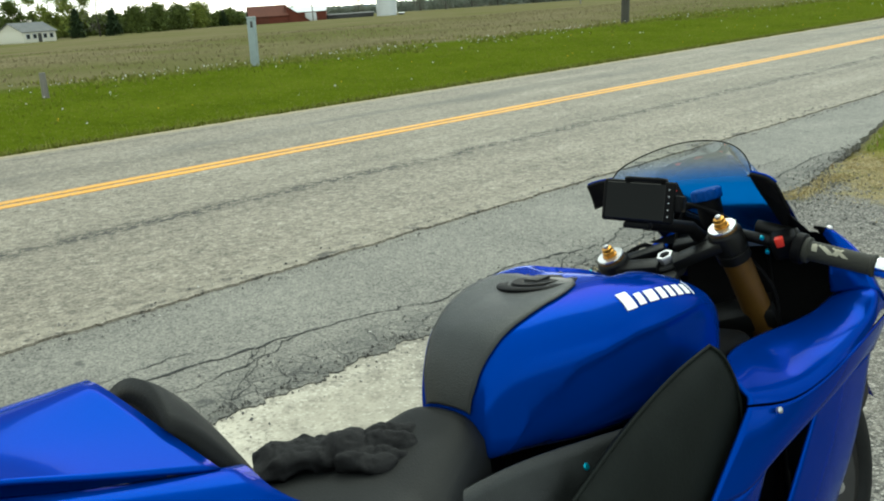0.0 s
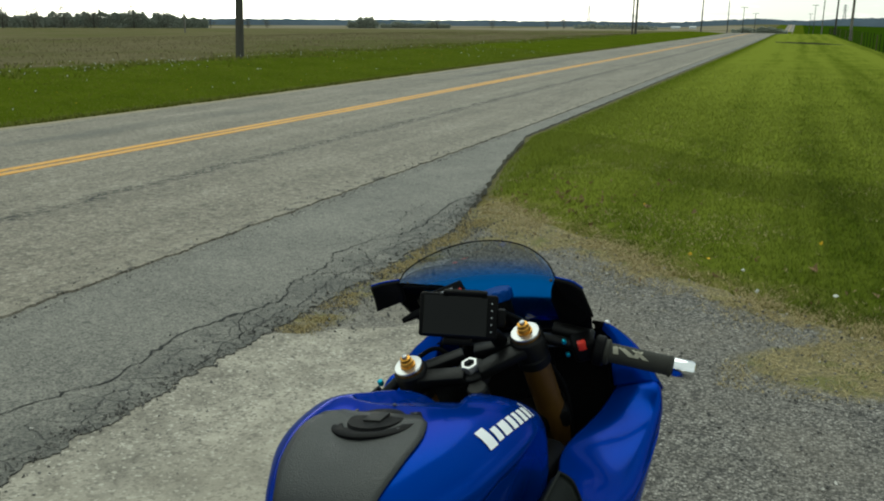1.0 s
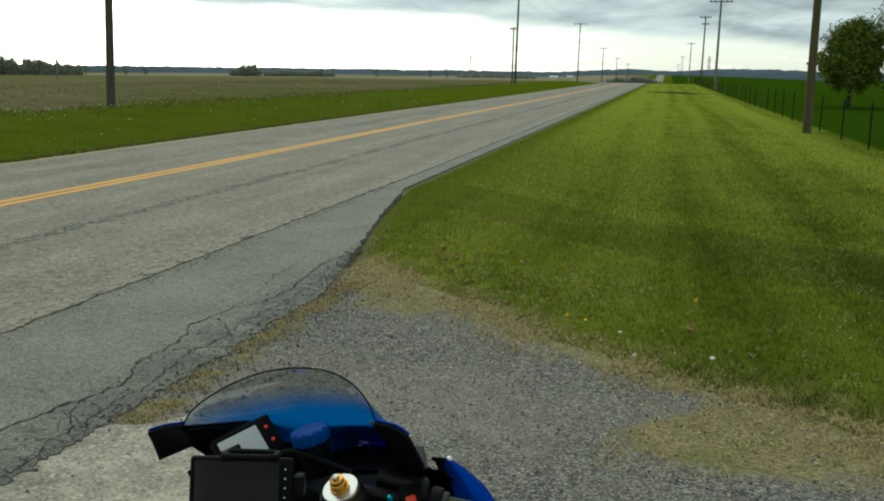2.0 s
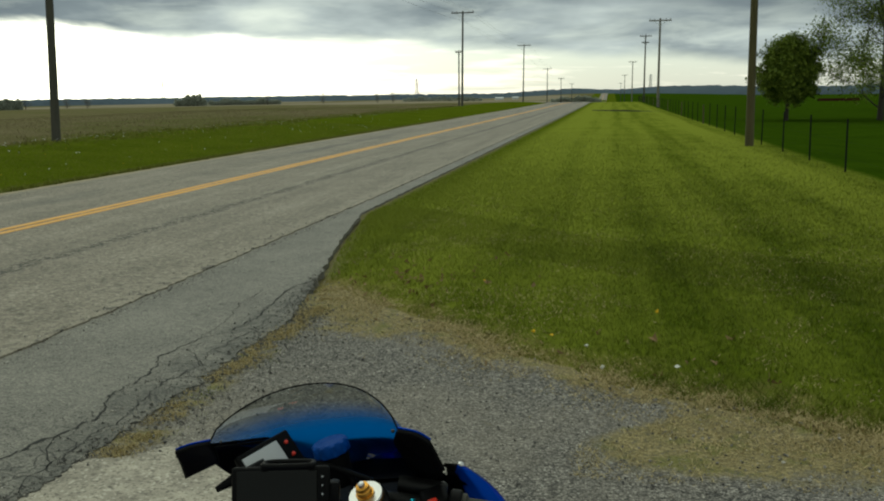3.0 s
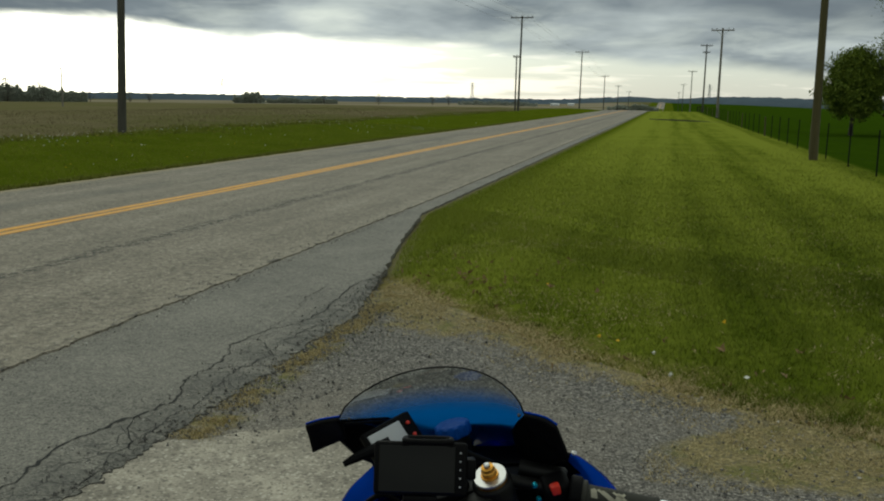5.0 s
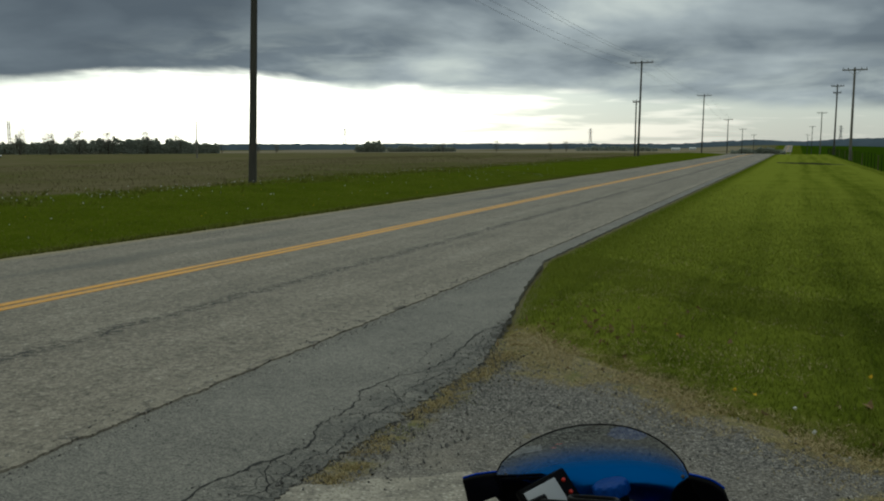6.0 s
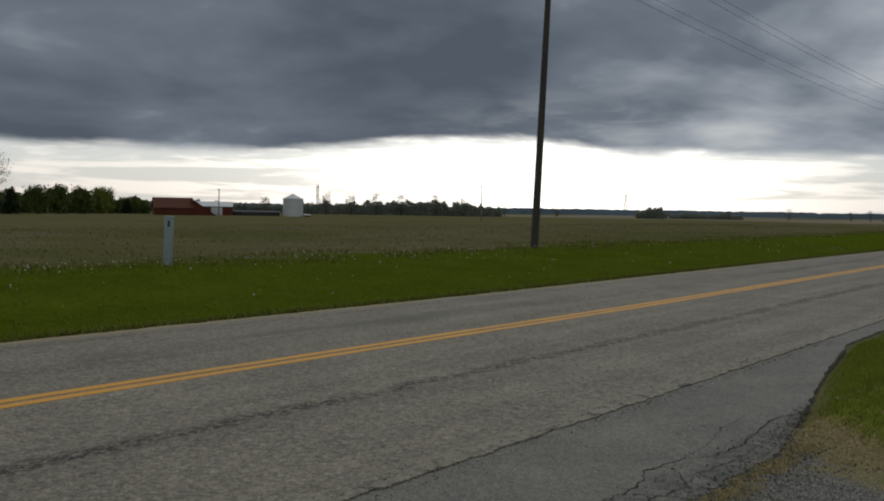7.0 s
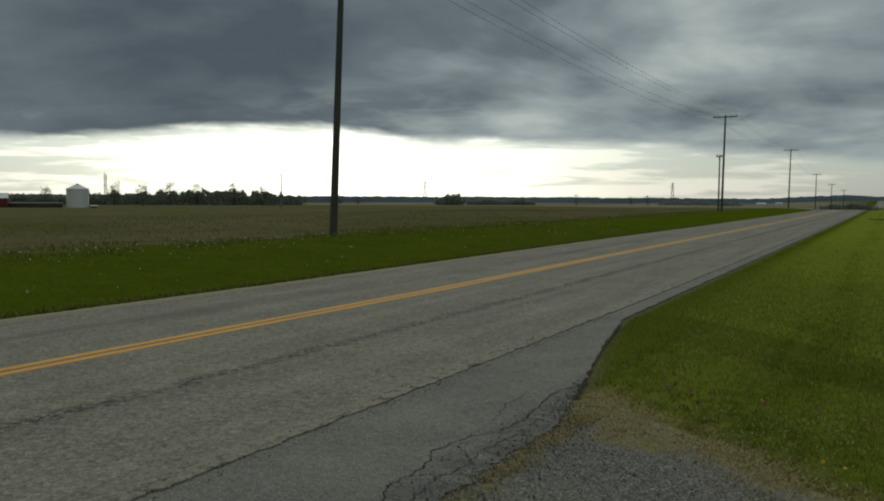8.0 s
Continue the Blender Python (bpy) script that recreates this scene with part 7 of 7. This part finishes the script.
def make_near_grass():
    rng = np.random.default_rng(5)
    # mown verge beside the drive, thinning with distance
    parts = []
    for count, lo, hi, high, wide in ((120000, 0.0, 5.0, 0.034, 0.0040), (80000, 3.0, 16.0, 0.036, 0.007), (30000, 6.0, 34.0, 0.036, 0.012)):
        x = rng.uniform(-3.3, 6.0, count)
        d = lo + (hi - lo) * (rng.random(count) if lo == 0.0 else 1 - np.sqrt(rng.random(count)))
        y = drive_line(np.clip(x, -3.0, 4.0)) + d
        rim = np.interp(y, [6.6, 8.7, 10.5, 12.9, 16], [-2.15, -2.55, -2.92, -3.33, -3.36])
        keep = (x > rim + 0.03) & (x < 4.9)
        if lo == 0.0:
            keep &= (d > 0.22 + 0.55 * lumps(x, y, 1.5, 2.0) + 0.45 * lumps(x, y, 6.0, 7.0) + rng.normal(0, 0.10, count))
        x, y = x[keep], y[keep]
        parts.append(blades(rng, x, y, land(x, y), high, wide, 0.9))
    ob = tri_cloud("verge_grass", np.concatenate(parts), M["grass"])
    tagged(ob, "short mown green grass of the near verge", "grass", kind="stuff")
    # dead grass along the drive and in the strip beside the asphalt
    def lying(x, y, high, wide, lean):
        parts.append(blades(rng, x, y, np.maximum(land(x, y), -0.011), high, wide, lean))

    parts = []
    x = rng.uniform(-2.3, 3.6, 60000)
    broad = np.interp(x, [-2.1, -0.3], [0.42, 0.20])
    y = drive_line(x) - broad * 0.9 + rng.normal(0.0, 1.0, len(x)) * broad
    keep = lumps(x, y, 1.9, 9.0) + 0.5 * lumps(x, y, 7.0, 2.0) > rng.normal(0.02, 0.18, len(x))
    lying(x[keep], y[keep], 0.016, 0.0034, 3.6)
    x = -2.12 + rng.normal(0, 0.055, 15000)
    y = rng.uniform(4.0, 7.4, len(x))
    keep = lumps(x, y, 2.6, 4.0) + 0.5 * lumps(x, y, 9.0, 3.0) > rng.normal(-0.06, 0.07, len(x))
    lying(x[keep], y[keep], 0.018, 0.0034, 2.2)
    x, y = rng.uniform(0.0, 3.4, 16000), rng.uniform(4.1, 5.3, 16000)
    keep = (y < 4.45 + x) & (y < drive_line(x)) & (lumps(x, y, 2.2, 14.0) + 0.5 * lumps(x, y, 8.0, 5.0) > rng.normal(-0.05, 0.2, len(x)))
    lying(x[keep], y[keep], 0.016, 0.0034, 3.6)
    # dry clippings strewn over the mown grass
    x, d = rng.uniform(-2.4, 4.6, 26000), np.abs(rng.normal(0, 4.0, 26000))
    y = drive_line(np.clip(x, -3.0, 4.0)) + d
    keep = lumps(x, y, 0.9, 6.0) + 0.6 * lumps(x, y, 3.0, 8.0) > rng.normal(0.12, 0.15, len(x))
    x, y = x[keep], y[keep]
    parts.append(blades(rng, x, y, land(x, y) + 0.018, 0.012, 0.0032, 3.6))
    ob = tri_cloud("dead_grass", np.concatenate(parts), M["straw"])
    tagged(ob, "tan dead grass along the drive and dry clippings", "grass", kind="stuff")
    # green tufts on the drive's rim and in the strip
    parts = []
    for k in range(372):
        if k < 318:
            cx = rng.uniform(-1.9, 3.2)
            cy = float(drive_line(cx)) + rng.normal(0.16, 0.13)
        else:
            cx, cy = rng.normal(-2.10, 0.06), rng.uniform(3.9, 7.3)
        m = int(rng.integers(10, 34)) if k < 318 else int(rng.integers(30, 90))
        x, y = cx + rng.normal(0, 0.05, m), cy + rng.normal(0, 0.04, m)
        tall = 0.062 if cx > 0.3 and k < 318 else 0.030
        parts.append(blades(rng, x, y, land(x, y), tall, 0.0034, 1.5))
    ob = tri_cloud("grass_tufts", np.concatenate(parts), M["grass"])
    tagged(ob, "loose green grass tufts on the rim of the drive", "grass", kind="stuff")
    # far verge with its overhanging edge and the rough rim of the field
    parts = []
    x = FAR_EDGE - 0.22 - np.abs(rng.normal(0, 0.16, 24000))
    y = rng.uniform(-6, 70, len(x))
    parts.append(blades(rng, x, y, land(x, y), 0.085, 0.013, 1.3))
    x, y = rng.uniform(-19.5, -11.2, 60000), rng.uniform(-4, 50, 60000)
    parts.append(blades(rng, x, y, land(x, y), 0.026, 0.010, 1.6))
    x = -19.0 + rng.normal(0, 1.1, 26000)
    y = rng.uniform(-4, 110, len(x))
    keep = lumps(x, y, 0.5, 3.0) > -0.05
    parts.append(blades(rng, x[keep], y[keep], land(x[keep], y[keep]), 0.11, 0.018, 1.2))
    ob = tri_cloud("far_verge_grass", np.concatenate(parts), M["weed"])
    tagged(ob, "green grass of the far verge with a shaggy edge", "grass", kind="stuff")
    parts = []
    x, y = rng.uniform(-60, -19.6, 40000), rng.uniform(-10, 130, 40000)
    parts.append(blades(rng, x, y, land(x, y), 0.09, 0.02, 1.4))
    ob = tri_cloud("field_stubble", np.concatenate(parts), M["stalk"])
    tagged(ob, "tan stubble and dead stalks of the field", "stubble", kind="stuff")


make_near_grass()


def octa(centres, sizes, rng):
    """Small uneven stones, eight faces each."""
    k = len(centres)
    axes = np.array([(1, 0, 0), (-1, 0, 0), (0, 1, 0), (0, -1, 0), (0, 0, 1), (0, 0, -1)], float)
    corners = centres[:, None, :] + axes[None] * sizes[:, None, None] * rng.uniform(0.55, 1.25, (k, 6, 1)) + rng.normal(0, 0.25, (k, 6, 3)) * sizes[:, None, None]
    return corners


def make_stones():
    rng = np.random.default_rng(9)
    x, y = rng.uniform(-2.1, 4.5, 15000), rng.uniform(0.2, 7.0, 15000)
    keep = (y < drive_line(x) - 0.05) & ~((x < -0.72) & (y < 3.45)) & ~((x < -1.1) & (y < 4.4))
    x, y = x[keep], y[keep]
    ex, ey = rng.normal(-2.38, 0.16, 1100), rng.uniform(0.5, 8.0, 1100)
    x, y = np.r_[x, ex, rng.uniform(-2.2, -1.0, 50)], np.r_[y, ey, rng.uniform(0, 4.2, 50)]
    x, y = np.r_[x, SEAM + 0.05 + np.abs(rng.normal(0, 0.05, 1100)), SEAM - 0.03 - np.abs(rng.normal(0, 0.08, 700))], np.r_[y, rng.uniform(-2, 13, 1800)]
    s = 0.0035 + 0.0065 * rng.random(len(x)) ** 3
    z = np.where(x < SEAM, 0.014, np.where(x < -2.2, 0.0, -0.008)) + s * 0.3
    corners = octa(np.stack([x, y, z], -1), s, rng)
    tris = [(0, 2, 4), (2, 1, 4), (1, 3, 4), (3, 0, 4), (2, 0, 5), (1, 2, 5), (3, 1, 5), (0, 3, 5)]
    me = bpy.data.meshes.new("loose_stones")
    k = len(x)
    faces = (np.arange(k)[:, None, None] * 6 + np.array(tris)[None]).reshape(-1, 3)
    me.from_pydata(corners.reshape(-1, 3).tolist(), [], faces.tolist())
    tagged(finish("loose_stones", me, M["stone"], sharp=0), "small loose grey stones on the drive", "stones", kind="stuff")


make_stones()


def make_crumbs():
    """Broken bits of asphalt lying along the crumbled edge of the patched strip."""
    rng = np.random.default_rng(23)
    k = 2900
    y = np.r_[rng.uniform(-1.5, 8.5, 1900), rng.uniform(4.0, 7.2, 1000)]
    x = np.array([shoulder_edge(v) for v in y]) + np.r_[rng.normal(0.0, 0.045, 1900), np.abs(rng.normal(0, 0.22, 1000))]
    bare = (y < 4.2) & (x > np.array([shoulder_edge(v) for v in y]) + 0.012)
    x = np.where(bare, x - 0.09, x)
    s = 0.003 + 0.009 * rng.random(k) ** 2.5
    corners = octa(np.stack([x, y, np.where(x < -2.25, 0.001, -0.004) + s * 0.2], -1), s, rng)
    tris = np.array([(0, 2, 4), (2, 1, 4), (1, 3, 4), (3, 0, 4), (2, 0, 5), (1, 2, 5), (3, 1, 5), (0, 3, 5)])
    me = bpy.data.meshes.new("asphalt_crumbs")
    me.from_pydata(corners.reshape(-1, 3).tolist(), [], (np.arange(k)[:, None, None] * 6 + tris[None]).reshape(-1, 3).tolist())
    tagged(finish("asphalt_crumbs", me, M["crumb"], sharp=0), "broken dark asphalt crumbs along the strip's edge", "rubble", kind="stuff")


make_crumbs()


def make_flowers():
    rng = np.random.default_rng(17)
    x = np.r_[-17.8 + rng.normal(0, 0.8, 330), rng.uniform(-18.5, -12, 130)]
    y = np.r_[rng.uniform(2, 24, 170), rng.uniform(20, 85, 160), rng.uniform(4, 60, 130)]
    z = land(x, y) + 0.12
    x, y, z = np.r_[x, 0.02, 0.55, 0.12], np.r_[y, 5.93, 5.62, 5.55], np.r_[z, 0.07, 0.05, 0.05]
    s = np.r_[np.full(460, 0.020) * rng.uniform(0.6, 1.1, 460), 0.02, 0.016, 0.014]
    corners = octa(np.stack([x, y, z], -1), s, rng)
    tris = np.array([(0, 2, 4), (2, 1, 4), (1, 3, 4), (3, 0, 4), (2, 0, 5), (1, 2, 5), (3, 1, 5), (0, 3, 5)])
    tri_cloud_in = corners[:, tris.ravel()].reshape(-1, 3)
    tagged(tri_cloud("dandelion_clocks", tri_cloud_in, M["puff"]), "white dandelion seed heads in the verge grass", "flowers", kind="stuff")
    x, y = rng.uniform(-19, -12, 60), rng.uniform(4, 50, 60)
    x, y = np.r_[x, -0.35, -0.22, 0.5, -0.9], np.r_[y, 6.35, 6.25, 6.9, 7.9]
    z = land(x, y) + 0.05
    corners = octa(np.stack([x, y, z], -1), np.full(len(x), 0.012), rng)
    tagged(tri_cloud("dandelion_blooms", corners[:, tris.ravel()].reshape(-1, 3), M["bloom"]), "small yellow dandelion blooms in the grass", "flowers", kind="stuff")
    x, y = -1.55 + rng.normal(0, 0.40, 90), 8.1 + rng.normal(0, 0.55, 90)
    x, y = np.r_[x, rng.uniform(-0.6, 1.2, 16)], np.r_[y, rng.uniform(5.4, 6.4, 16)]
    z = land(x, y) + 0.02
    tagged(tri_cloud("dead_leaves", leaf_cloud(rng, np.stack([x, y, z], -1), 0.018, 2, 0.01), M["dead_leaf"]), "dry brown leaves lying in the grass", "leaves", kind="stuff")


make_flowers()
